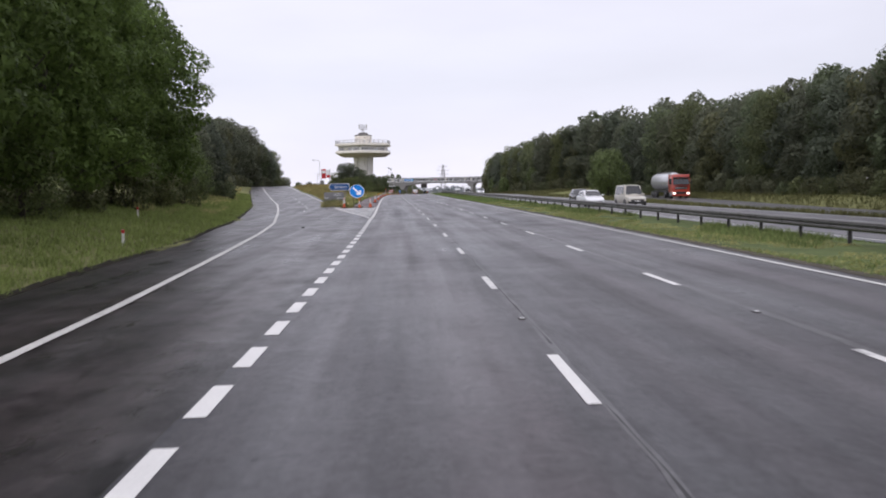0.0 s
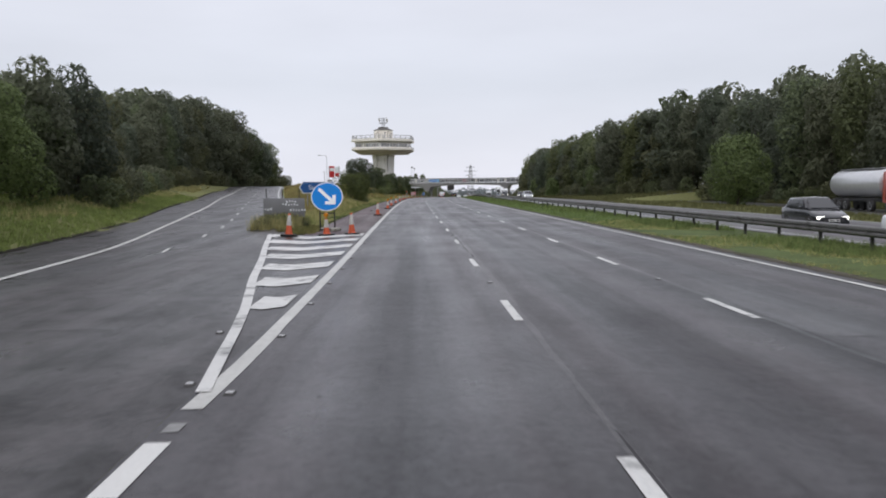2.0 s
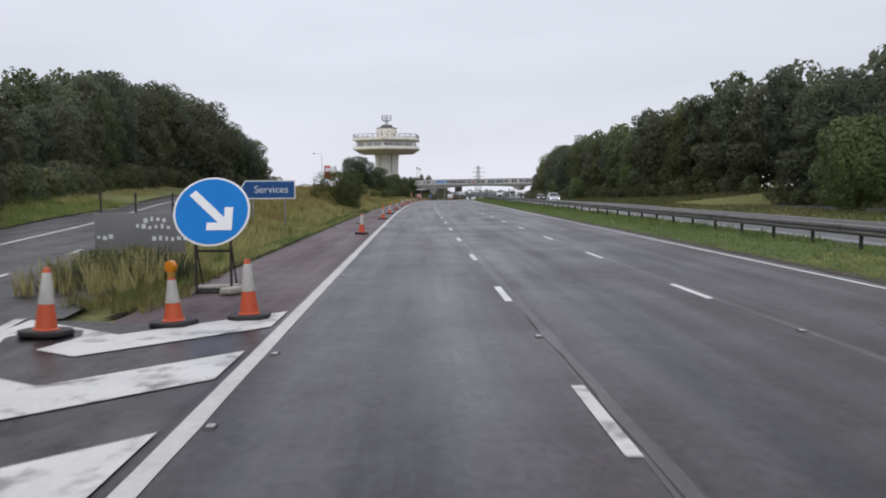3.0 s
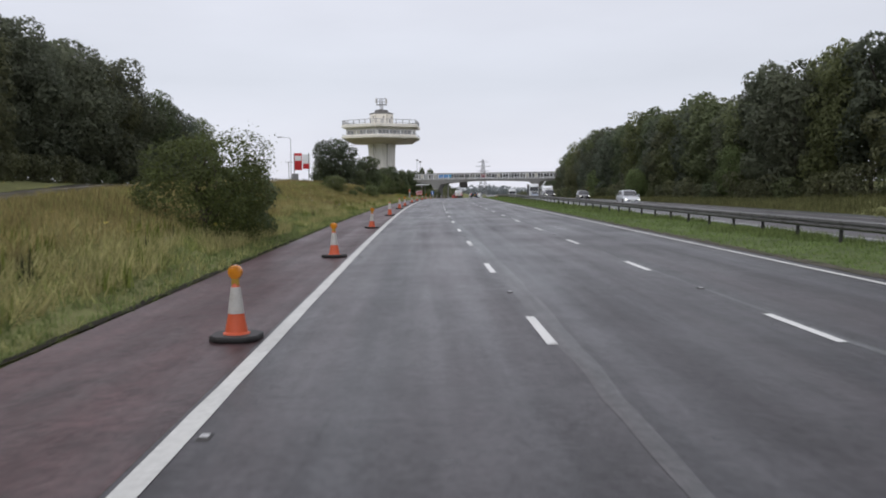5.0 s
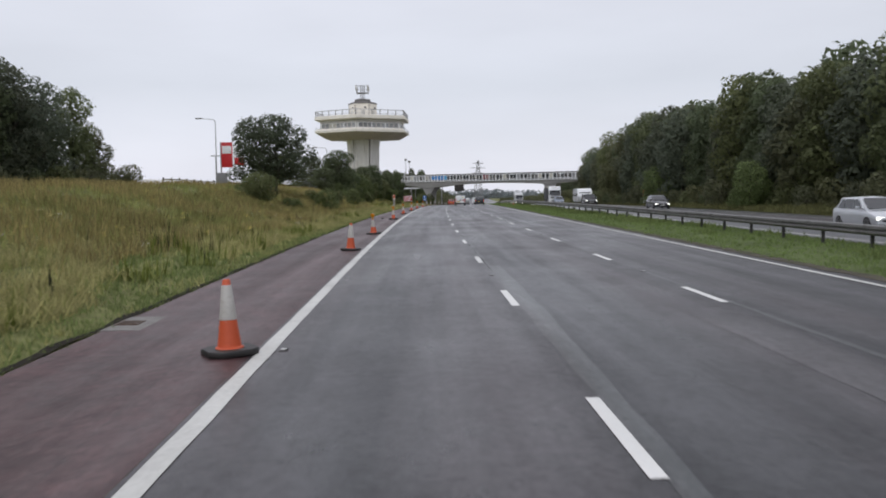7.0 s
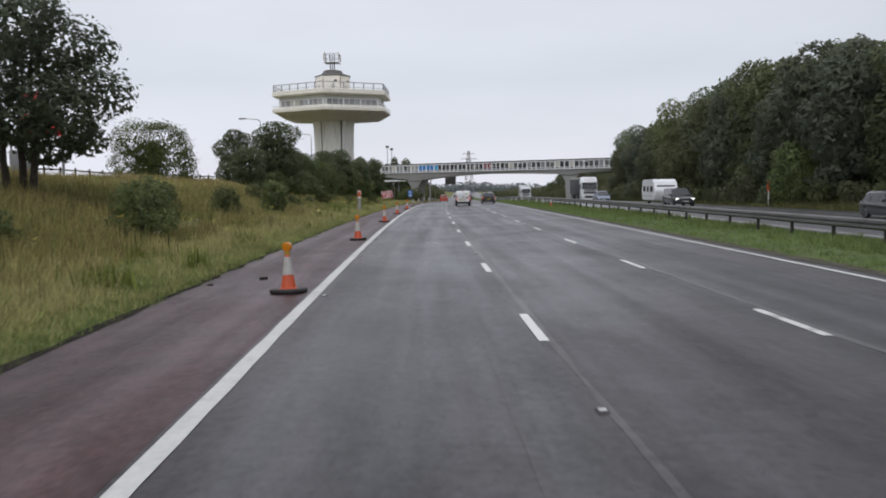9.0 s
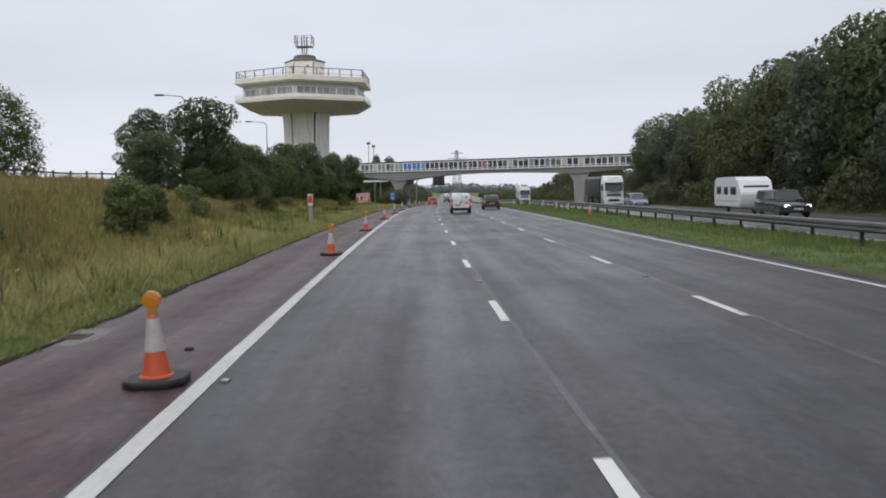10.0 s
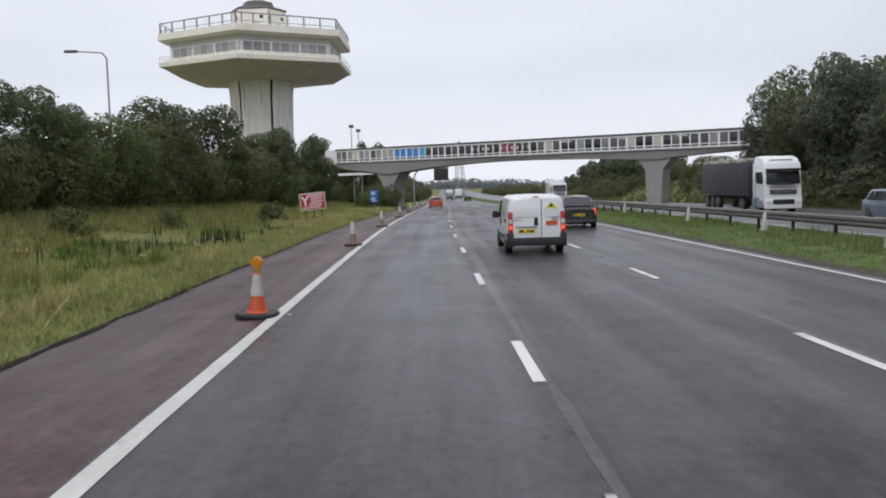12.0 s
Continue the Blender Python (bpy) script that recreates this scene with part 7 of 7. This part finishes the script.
def cab(root, paint, y, h=3.3, w=2.45, lit=True, tall=False):
    """A flat-fronted lorry cab with its front at y, facing +y."""
    bm = bmesh.new()
    box(bm, (w, 2.2, h - 0.75), (0, y - 1.1, 0.75 + (h - 0.75) / 2), 0.12)
    for v in bm.verts:
        if v.co.z > h * 0.62 and v.co.y > y - 0.4:
            v.co.y -= 0.22 * (v.co.z - h * 0.62)
    body = part("cab", bm, paint, root)
    sheet("windscreen", [(w * 0.45, y + 0.0, h * 0.58), (-w * 0.45, y + 0.0, h * 0.58), (-w * 0.43, y - 0.16, h * 0.83), (w * 0.43, y - 0.16, h * 0.83)], GLASS_CAR, body, 0.02)
    bm = bmesh.new()
    box(bm, (w * 0.9, 0.35, 0.14), (0, y + 0.02, h * 0.86), 0.04)
    part("sun_visor", bm, TRIM_BLACK, body)
    for z, high, wide in ((1.40, 0.30, 0.70), (1.70, 0.05, 0.74)):
        bm = bmesh.new()
        box(bm, (w * wide, 0.05, high), (0, y + 0.005, z), 0.02)
        grille = part("grille", bm, TRIM_BLACK, body)
        if high > 0.1:
            for k in range(3):
                bm = bmesh.new()
                box(bm, (w * 0.66, 0.02, 0.025), (0, y + 0.04, z - 0.09 + 0.09 * k), 0.005)
                part("grille_bar", bm, RIM, grille)
    bm = bmesh.new()
    box(bm, (w * 0.98, 0.35, 0.62), (0, y - 0.10, 0.62), 0.08)
    part("bumper", bm, paint, body)
    bm = bmesh.new()
    box(bm, (w * 0.56, 0.05, 0.32), (0, y + 0.085, 0.76), 0.03)
    part("lower_grille", bm, TRIM_BLACK, body)
    for s in (-1, 1):
        bm = bmesh.new()
        box(bm, (0.36, 0.06, 0.22), (s * w * 0.38, y + 0.075, 0.70), 0.03)
        part("headlight", bm, HEAD_LIT if lit else LAMP_CLEAR, body)
        bm = bmesh.new()
        box(bm, (0.12, 0.18, 0.62), (s * (w / 2 + 0.18), y - 0.05, h * 0.68), 0.03)
        part("mirror", bm, TRIM_BLACK, body)
        quad = [(s * w / 2, y - 1.5, h * 0.60), (s * w / 2, y - 0.35, h * 0.58), (s * w / 2, y - 0.42, h * 0.82), (s * w / 2, y - 1.5, h * 0.82)]
        sheet("side_window", quad if s > 0 else list(reversed(quad)), GLASS_CAR, body, 0.01)
        # step and wheel-arch trim behind the front corner
        bm = bmesh.new()
        box(bm, (0.10, 1.0, 0.5), (s * (w / 2 - 0.02), y - 0.75, 0.62), 0.04)
        part("step", bm, STEEL, body)
        bm = bmesh.new()
        box(bm, (0.03, 0.03, h * 0.5), (s * (w / 2 + 0.005), y - 1.62, h * 0.55), 0.01)
        part("door_seam", bm, TRIM_BLACK, body)
    bm = bmesh.new()
    box(bm, (w * 0.6, 0.02, 0.05), (0, y + 0.03, h * 0.555), 0.008)
    part("wiper", bm, TRIM_BLACK, body)
    if tall:
        bm = bmesh.new()
        loft_rows = [(y - 2.1, h + 0.05), (y - 1.9, h + 0.42), (y - 1.2, h + 0.45), (y - 0.62, h + 0.30), (y - 0.35, h - 0.02)]
        prev = None
        for yy, zz in loft_rows:
            ring = [bm.verts.new((x * k, yy, z)) for x, k, z in ((-w / 2, 0.99, h - 0.12), (-w / 2, 0.94, zz - 0.06), (-w / 2, 0.86, zz), (w / 2, 0.86, zz), (w / 2, 0.94, zz - 0.06), (w / 2, 0.99, h - 0.12))]
            if prev:
                for k in range(6):
                    bm.faces.new((prev[k], prev[(k + 1) % 6], ring[(k + 1) % 6], ring[k]))
            else:
                bm.faces.new(ring)
            prev = ring
        bm.faces.new(prev)
        fairing = part("roof_fairing", bm, paint, body)
        bm = bmesh.new()
        box(bm, (w * 0.62, 0.02, 0.11), (0, y - 0.46, h + 0.16), 0.005, pose(0, 0, 0, -40))
        part("name_bar", bm, FASCIA, fairing)
        for s in (-1, 1):
            bm = bmesh.new()
            box(bm, (0.04, 1.3, 0.62), (s * (w / 2 - 0.01), y - 1.55, 0.72), 0.03)
            part("side_skirt", bm, TEAL, body, "teal lower side panel")
    return body


def lorry(name, m, label, paint, load, length=13.5):
    root = thing(name, m, label, "lorry")
    y = length / 2
    cab(root, paint, y, 3.3, lit=load != "tip", tall=load == "tip")
    bm = bmesh.new()
    box(bm, (0.9, length - 0.6, 0.28), (0, -0.3, 0.95), 0.03)
    part("chassis", bm, TRIM_BLACK, root)
    if load == "tank":
        bm = bmesh.new()
        lathe(bm, [(0.5, -length / 2), (1.1, -length / 2 + 0.25), (1.22, -length / 2 + 0.7), (1.22, y - 3.6), (1.1, y - 3.2), (0.5, y - 2.95)], 28, "Y", (0, 0, 2.35))
        part("tank", bm, TANK, root, "silver-grey cylindrical tank")
        bm = bmesh.new()
        box(bm, (1.0, length - 5.2, 0.08), (0, -1.4, 3.62), 0.02)
        part("walkway", bm, STEEL, root)
        bm = bmesh.new()
        box(bm, (0.01, 1.1, 0.32), (-1.235, 1.2, 2.6))
        part("lettering", bm, INK, root)
    elif load == "box":
        bm = bmesh.new()
        box(bm, (2.5, length - 2.9, 2.7), (0, -1.4, 2.45), 0.05)
        part("load_box", bm, CAR_WHITE, root)
    else:
        bm = bmesh.new()
        box(bm, (2.5, length - 2.9, 2.35), (0, -1.4, 2.25), 0.04)
        part("trailer", bm, TARP, root, "dark sheeted tipping trailer")
        for k in range(9):
            bm = bmesh.new()
            box(bm, (0.06, 0.1, 2.3), (-1.27, -length / 2 + 0.5 + k * 1.2, 2.25), 0.01)
            part("rib", bm, TARP, root)
        bm = bmesh.new()
        box(bm, (0.02, 2.6, 1.7), (-1.262, y - 4.6, 2.4), 0.005)
        part("blue_panel", bm, TARP_BLUE, root, "dark blue side panel")
        bm = bmesh.new()
        for k in range(12):
            box(bm, (2.5, 0.6, 0.2), (0, -length / 2 + 0.6 + k * 0.88, 3.48 + 0.10 * math.sin(k * 1.9)), 0.08)
        part("sheet", bm, SANDBAG, root, "loose pale rolled top sheet")
    spots = [(s * 1.03, d) for s in (-1, 1) for d in (y - 1.3, -length / 2 + 1.2, -length / 2 + 2.5, -length / 2 + 3.8, y - 4.4)]
    wheels(root, spots, 0.5, 0.32, arch=False)
    return root


def caravan(m):
    root = thing("caravan", m, "white touring caravan with dark windows", "caravan")
    bm = bmesh.new()
    outline = [(-2.5, 0.55), (-2.65, 1.3), (-2.55, 2.25), (-2.25, 2.55), (1.5, 2.58), (2.1, 2.35), (2.6, 1.5), (2.55, 0.9), (2.3, 0.55)]
    prism(bm, outline, -1.1, 1.1, "X")
    bmesh.ops.bevel(bm, geom=bm.edges[:], offset=0.06, segments=2, affect="EDGES")
    body = part("body", bm, CAR_WHITE, root)
    for s in (-1, 1):
        for y, ln in ((-1.6, 0.9), (-0.2, 0.7), (1.2, 1.0)):
            bm = bmesh.new()
            box(bm, (0.03, ln, 0.55), (s * 1.105, y, 1.65), 0.01)
            part("window", bm, GLASS_CAR, body)
        bm = bmesh.new()
        box(bm, (0.02, 4.6, 0.10), (s * 1.105, 0, 0.95))
        part("stripe", bm, FASCIA, body)
    bm = bmesh.new()
    box(bm, (1.7, 0.05, 0.6), (0, 2.42, 1.72), 0.02, pose(0, 0, 0, 22))
    part("front_window", bm, GLASS_CAR, body)
    bm = bmesh.new()
    rod(bm, (-0.5, 2.3, 0.5), (0, 3.7, 0.5), 0.05)
    rod(bm, (0.5, 2.3, 0.5), (0, 3.7, 0.5), 0.05)
    part("drawbar", bm, STEEL, root)
    wheels(root, [(s * 0.98, -0.3) for s in (-1, 1)], 0.32, 0.18)


def drive(s, u, back=False, aside=0.0):
    """A pose on the wet asphalt: with the traffic of this side, or towards the camera."""
    return Matrix.Translation(on(s, u, 0.046)) @ pose(0, 0, 0, 0, 0, heading(s) + aside + (180 if back else 0))


def traffic():
    van(drive(327.2, 5.76, aside=0.3))
    car("car", CAR_BLACK, drive(341.2, 9.42), "black hatchback throwing up spray ahead of the van", 4.2, 1.76, 1.48, "hatch", rear=True)
    car("car", CAR_RED, drive(414, 2.0), "faded red estate car in the nearside lane", 4.3, 1.74, 1.5, "estate")
    car("car", CAR_BLACK, drive(520, 9.2), "dark saloon far ahead in the middle lane", 4.3, 1.75, 1.42, "saloon")
    lorry("tanker_lorry", drive(600, 5.2), "pale tanker lorry far ahead under the bridge", CAR_WHITE, "tank", 12)
    lorry("box_lorry", drive(640, 9.0), "white box lorry far ahead in the middle lane", CAR_WHITE, "box", 10)
    # oncoming
    car("car", CAR_WHITE, drive(80.5, 19.4, True), "white hatchback in the far outer lane", 4.3, 1.75, 1.45, "hatch")
    car("car", CAR_BEIGE, drive(77.5, 22.2, True), "beige boxy off-road car on the far carriageway", 4.4, 1.8, 1.92, "tall")
    car("car", CAR_BLACK, drive(93.5, 21.4, True), "dark small hatchback with headlamps on", 3.9, 1.7, 1.5, "hatch", lit=True)
    lorry("tanker_lorry", drive(125.0, 41.5, True, -4), "red-cabbed tanker lorry on the joining slip road", CAR_RED, "tank", 13)
    car("car", CAR_SILVER, drive(217.0, 23.1, True), "silver hatchback with headlamps on", 4.2, 1.78, 1.52, "hatch", lit=True)
    car("car", CAR_BLACK, drive(270.5, 26.8, True), "dark car with headlamps on in the far inner lane", 4.3, 1.76, 1.5, "hatch", lit=True)
    car("car", CAR_BLACK, drive(303.0, 24.6, True), "black off-road car towing the caravan", 4.6, 1.85, 1.72, "tall", lit=True)
    caravan(drive(309.6, 24.6, True))
    lorry("tipper_lorry", drive(362.4, 25.3, True), "white-cabbed tipper lorry with a dark trailer", CAR_WHITE, "tip", 13.5)
    lorry("box_lorry", drive(446, 22.2, True), "white box lorry coming towards the footbridge with headlamps on", CAR_WHITE, "box", 9)
    car("car", CAR_BLUE, drive(339.5, 24.4, True), "slate blue hatchback on the far carriageway", 4.2, 1.76, 1.5, "hatch")


traffic()


# ---- small things on the road ----


def studs():
    bm = bmesh.new()
    box(bm, (0.12, 0.18, 0.020), (0, 0, 0.005), 0.007, taper=0.8)
    body = finish(bm, "casting", POST_DARK)
    bm = bmesh.new()
    box(bm, (0.075, 0.085, 0.020), (0, 0, 0.013), 0.007)
    pad = finish(bm, "reflector", STUD)
    for u, first, step, n in ((LANES[1] + 0.02, 17.1, 18.03, 20), (LANES[2] + 0.06, 17.0, 18.03, 20), (0.22, 98.2, 18.03, 16), (0.225, 61.65, 3.35, 9)):
        for k in range(n):
            stud = thing("road_stud", Matrix.Translation(on(first + step * k, u, 0.047)) @ pose(0, 0, 0, 0, 0, heading(first + step * k)), "small worn cat's-eye road stud set in asphalt", "road stud", "road studs")
            part("casting", body, None, stud)
            part("reflector", pad, None, stud)
    for s, u in ((62.1, -0.30), (65.42, -0.74)):
        stud = thing("road_stud", Matrix.Translation(on(s, u, 0.047)) @ pose(0, 0, 0, 0, 0, heading(s) + 8), "small worn cat's-eye road stud set in asphalt", "road stud", "road studs")
        part("casting", body, None, stud)
        part("reflector", pad, None, stud)
    # gully gratings in pale concrete at the edge of the hard shoulder
    for s in (126.1, 191.2, 263.9):
        root = thing("drain_grating", Matrix.Translation(on(s, -2.72, 0.0465)) @ pose(0, 0, 0, 0, 0, heading(s)), "rusty gully grating in a pale concrete patch", "drain")
        bm = bmesh.new()
        box(bm, (0.62, 1.5, 0.008), (0.05, 0, 0.0))
        part("surround", bm, DRAIN, root)
        bm = bmesh.new()
        for k in range(7):
            box(bm, (0.36, 0.022, 0.02), (-0.03, -0.2 + 0.065 * k, 0.008))
        for x in (-0.2, 0.14):
            box(bm, (0.03, 0.46, 0.022), (x, 0, 0.009))
        part("grate", bm, TUBE, root)
    for s, u, k in ((131.5, -1.75, 1.0), (131.8, -1.45, 0.4), (246.0, -1.6, 0.9), (245.0, -2.6, 0.5), (262.5, -0.7, 0.5), (158, -1.2, 0.5), (62.0, -3.5, 0.6), (50.5, -3.4, 0.8)):
        root = new("litter")
        bm = bmesh.new()
        box(bm, (0.22 * k, 0.14 * k, 0.06 * k), (0, 0, 0.03 * k), 0.015 * k)
        for v in bm.verts:
            v.co += Vector((noise.noise(v.co * 9), noise.noise(v.co * 7 + Vector((3, 0, 0))), 0)) * 0.04 * k
        bpy.data.objects.remove(root)
        solid("litter", bm, GRIT, "dark scrap of tyre rubber lying on the road", "litter", m=Matrix.Translation(on(s, u, 0.046)) @ pose(0, 0, 0, 0, 0, 30 * k))


studs()

# ---- grass ----


def tufts(name, spots, height, mat, rng, label, blades=5, lean=0.35, width=0.012):
    """Loose grass blades in tufts at (s, u) spots, as one mesh."""
    base = np.array([on(s, u, 0.01) for s, u in spots])
    n = len(base) * blades
    foot = np.repeat(base, blades, 0) + np.concatenate([rng.normal(size=(n, 2)) * 0.07, np.zeros((n, 1))], 1)
    tall = height * (0.45 + 0.8 * rng.random(n))[:, None]
    a = rng.random(n) * 6.283
    out = np.stack([np.cos(a), np.sin(a), np.zeros(n)], 1)
    b = rng.random(n) * 6.283
    side = np.stack([np.cos(b), np.sin(b), np.zeros(n)], 1)
    up = np.array([0, 0, 1.0])
    bend = lean * rng.random(n)[:, None] * tall
    w = width * (0.7 + 0.8 * rng.random(n))[:, None] * (1 + tall)
    tip = foot + up * tall * 0.97 + out * bend
    corners = np.stack([foot - side * w, foot + side * w + out * bend * 0.1, tip], 1)
    return tagged(new(name, quads(name, corners, mat)), label, "grass", kind="stuff")


def scatter(rng, n, s0, s1, u_of, keep=None):
    out = []
    while len(out) < n:
        s = s0 + (s1 - s0) * rng.random()
        a, b = u_of(s)
        u = a + (b - a) * rng.random()
        if keep is None or keep(s, u):
            out.append((s, u))
    return out


def clumpy(low):
    return lambda s, u: noise.noise((s * 0.13, u * 0.30, 2.0)) + 0.5 * noise.noise((s * 0.5, u * 0.9, 7.0)) > low


def verges():
    rng = np.random.default_rng(3)

    def verge(far):
        return lambda s: (max(-far, steps(SLIP_RIGHT, s) + 0.6 if 92 < s < 240 else -far), gutter(s) - 0.12)

    edge = lambda s: (max(-6.0, steps(SLIP_RIGHT, s) + 0.6 if s < 120 else -6.0), gutter(s) - 0.02 + 0.20 * noise.noise((s * 0.8, 0.0, 6.0)))
    tufts("grass_verge", scatter(rng, 20000, 94, 270, edge), 0.13, GRASS_FRESH, rng, "short green grass along the hard shoulder", 5, 0.6, 0.009)
    tufts("grass_verge_dry", scatter(rng, 17000, 240, 520, edge), 0.13, GRASS_GREEN, rng, "short yellowing grass along the hard shoulder", 5, 0.6, 0.009)
    tufts("grass_straw", scatter(rng, 21500, 94, 395, verge(7.4), lambda s, u: u < -3.9 and clumpy(-0.1 + 0.14 * max(0.0, -5.6 - u) + (0.0 if s < 300 else 0.25))(s, u)), 0.36, GRASS_STRAW, rng, "long straw-coloured seeding grass on the bank", 5, 0.9, 0.008)
    tufts("grass_bank", scatter(rng, 21000, 94, 425, verge(16), lambda s, u: u < -4.0 and clumpy(-0.3)(s, u)), 0.34, GRASS_GREEN, rng, "long green grass on the bank", 5, 0.8, 0.010)
    tufts("grass_pale", scatter(rng, 24000, 100, 500, verge(13), lambda s, u: clumpy(-0.1)(s * 0.8 + 90, u)), 0.22, GRASS_PALE, rng, "pale yellow-green summer grass on the bank", 5, 0.9, 0.010)
    tufts("grass_verge_pale", scatter(rng, 18000, 225, 420, lambda s: (-5.8, gutter(s) - 0.3), clumpy(-0.3)), 0.20, GRASS_PALE, rng, "short pale straw-green grass beside the hard shoulder", 5, 0.7, 0.009)
    tufts("grass_rusty", scatter(rng, 22000, 104, 330, verge(21), lambda s, u: u < -5.5 - 3.0 * blend(280, 310, s) and clumpy(-0.15)(s + 40, u)), 0.52, GRASS_RUST, rng, "tall rusty seeding grass and dead stalks on the bank", 5, 0.55, 0.009)
    tufts("grass_slip", scatter(rng, 24000, 8, 150, lambda s: (steps(SLIP_LINE, s) - 12.0, steps(SLIP_LINE, s) - 2.95)), 0.22, GRASS_LUSH, rng, "rough green grass beside the slip road", 5, 0.7, 0.012)
    tufts("grass_slip_straw", scatter(rng, 3000, 60, 200, lambda s: (steps(SLIP_LINE, s) - 11.0, steps(SLIP_LINE, s) - 4.6), clumpy(0.05)), 0.40, GRASS_STRAW, rng, "straw-coloured grass beside the slip road", 5, 0.6)
    tufts("grass_nose", scatter(rng, 420, 92.6, 99.5, lambda s: (-4.4, -2.9 if s > 96 else -2.6), clumpy(-0.3)), 0.24, GRASS_OLIVE, rng, "rank grass growing round the exit nose", 6, 0.7)
    tufts("weeds_nose", scatter(rng, 130, 95.5, 99.5, lambda s: (-5.7, -3.6)), 0.62, WEED_GREY, rng, "grey-green straggling weeds under the notice board", 8, 0.6, 0.016)
    tufts("weeds_nose_dry", scatter(rng, 170, 94.5, 98.7, lambda s: (-6.0, -3.7)), 0.66, GRASS_STRAW, rng, "tall straw-coloured dead weeds before the notice board", 8, 0.5, 0.012)
    tufts("grass_reserve_dry", scatter(rng, 8000, 10, 105, lambda s: (11.6, 15.6), clumpy(-0.2)), 0.10, GRASS_PALE, rng, "thin yellowing grass on the central reserve", 5, 0.8, 0.010)
    tufts("grass_reserve", scatter(rng, 26000, 12, 400, lambda s: (11.5, 16.9), lambda s, u: s > 100 or clumpy(0.0)(s, u)), 0.12, GRASS_RESERVE, rng, "short green grass on the central reserve", 5, 0.7, 0.011)
    tufts("grass_reserve_long", scatter(rng, 8000, 12, 380, lambda s: (13.6, 16.6), clumpy(0.0)), 0.28, GRASS_FRESH, rng, "longer weedy grass under the barrier", 5, 0.7)
    far_verge = lambda s: (31.7 if s > 180 else 29.6, 36.0 if s > 180 else max(30.0, steps(JOIN_IN, s)))
    tufts("grass_far", scatter(rng, 3000, 30, 400, far_verge), 0.36, GRASS_OLIVE_DARK, rng, "long dull grass beyond the far carriageway", 4, 0.6, 0.02)
    tufts("grass_far_green", scatter(rng, 8000, 30, 400, far_verge), 0.34, GRASS_OLIVE_DARK, rng, "rough olive grass beyond the far carriageway", 4, 0.6, 0.02)
    tufts("grass_joining", scatter(rng, 6000, 20, 300, lambda s: (steps(JOIN_OUT, s) + 0.2 if s < 190 else 34.0, right_line(s, 0) - 1.0)), 0.45, GRASS_OLIVE_DARK, rng, "rough dull grass below the far wood", 5, 0.6, 0.02)
    tufts("grass_below_wood", scatter(rng, 9000, 120, 300, lambda s: (steps(JOIN_OUT, s) + 0.2 if s < 190 else 32.0, right_line(s, 0))), 0.55, GRASS_OLIVE_DARK, rng, "rank dull green grass below the far wood", 5, 0.7, 0.024)
    tufts("grass_bank_far", scatter(rng, 7000, 372, 560, lambda s: (32.6, 47.0)), 0.55, GRASS_OLIVE_DARK, rng, "rough brown-green grass on the bank beside the footbridge", 4, 0.6, 0.03)
    tufts("grass_olive", scatter(rng, 9000, 102, 372, lambda s: (max(-13.0, steps(SLIP_RIGHT, s) + 0.6 if s < 240 else -13.0), -6.4), lambda s, u: clumpy(-0.2 + 0.12 * (u + 9.5))(s + 70, u)), 0.46, GRASS_OLIVE, rng, "tall dark olive grass below the hedge", 5, 0.7, 0.011)
    tufts("grass_olive_low", scatter(rng, 7000, 236, 305, lambda s: (-13.0, -6.0), clumpy(-0.25)), 0.42, GRASS_OLIVE, rng, "rank olive grass on the bank above the hard shoulder", 5, 0.8, 0.011)
    tufts("grass_green_edge", scatter(rng, 9000, 225, 420, lambda s: (-4.5, gutter(s) - 0.15)), 0.12, GRASS_FRESH, rng, "short fresh green grass at the edge of the hard shoulder", 5, 0.6, 0.009)
    tufts("weeds_dark", scatter(rng, 200, 100, 345, verge(8.5), lambda s, u: u < -4.4 and clumpy(0.1)(s * 1.7, u)), 0.62, WEED_DARK, rng, "dead dark dock stalks in the grass", 5, 0.10, 0.014)
    tufts("weeds_dark_patch", scatter(rng, 55, 324, 338, lambda s: (-6.6, -4.7)), 0.60, WEED_DARK, rng, "dead dark dock stalks in a loose patch on the verge", 4, 0.12, 0.016)
    tufts("dock_leaves", scatter(rng, 1900, 298, 345, lambda s: (-10.0, -4.8), clumpy(0.05)), 0.26, DOCK, rng, "broad green dock leaves in the grass", 7, 0.7, 0.045)
    tufts("ragwort_stalks", scatter(rng, 500, 112, 335, lambda s: (-6.2, gutter(s) - 0.8), lambda s, u: noise.noise((s * 0.4, u * 0.8, 5.0)) > 0.25), 0.55, WEED_GREEN, rng, "green ragwort stalks standing in the verge", 6, 0.35, 0.016)
    for name, n, mat, size, label in (("flowers_yellow", 380, FLOWER, 0.036, "small yellow ragwort heads in the grass"), ("flowers_white", 90, FLOWER_WHITE, 0.022, "pale umbel flower heads in the grass")):
        spots = scatter(rng, n, 98, 330, verge(14), lambda s, u: u < -4.2 and clumpy(0.12)(s * 2.0, u * 2.0))
        top = np.array([on(s, u, 0.55 + 0.25 * rng.random()) for s, u in spots])
        pts = np.repeat(top, 5, 0) + rng.normal(size=(len(top) * 5, 3)) * (0.09, 0.09, 0.03)
        k = size * (0.6 + rng.random(len(pts)))[:, None]
        x, y = np.array([1.0, 0, 0.25]), np.array([0, 1.0, 0.2])
        tagged(new(name, quads(name, np.stack([pts - x * k, pts - y * k, pts + x * k, pts + y * k], 1), mat)), label, "flowers", kind="stuff")


verges()
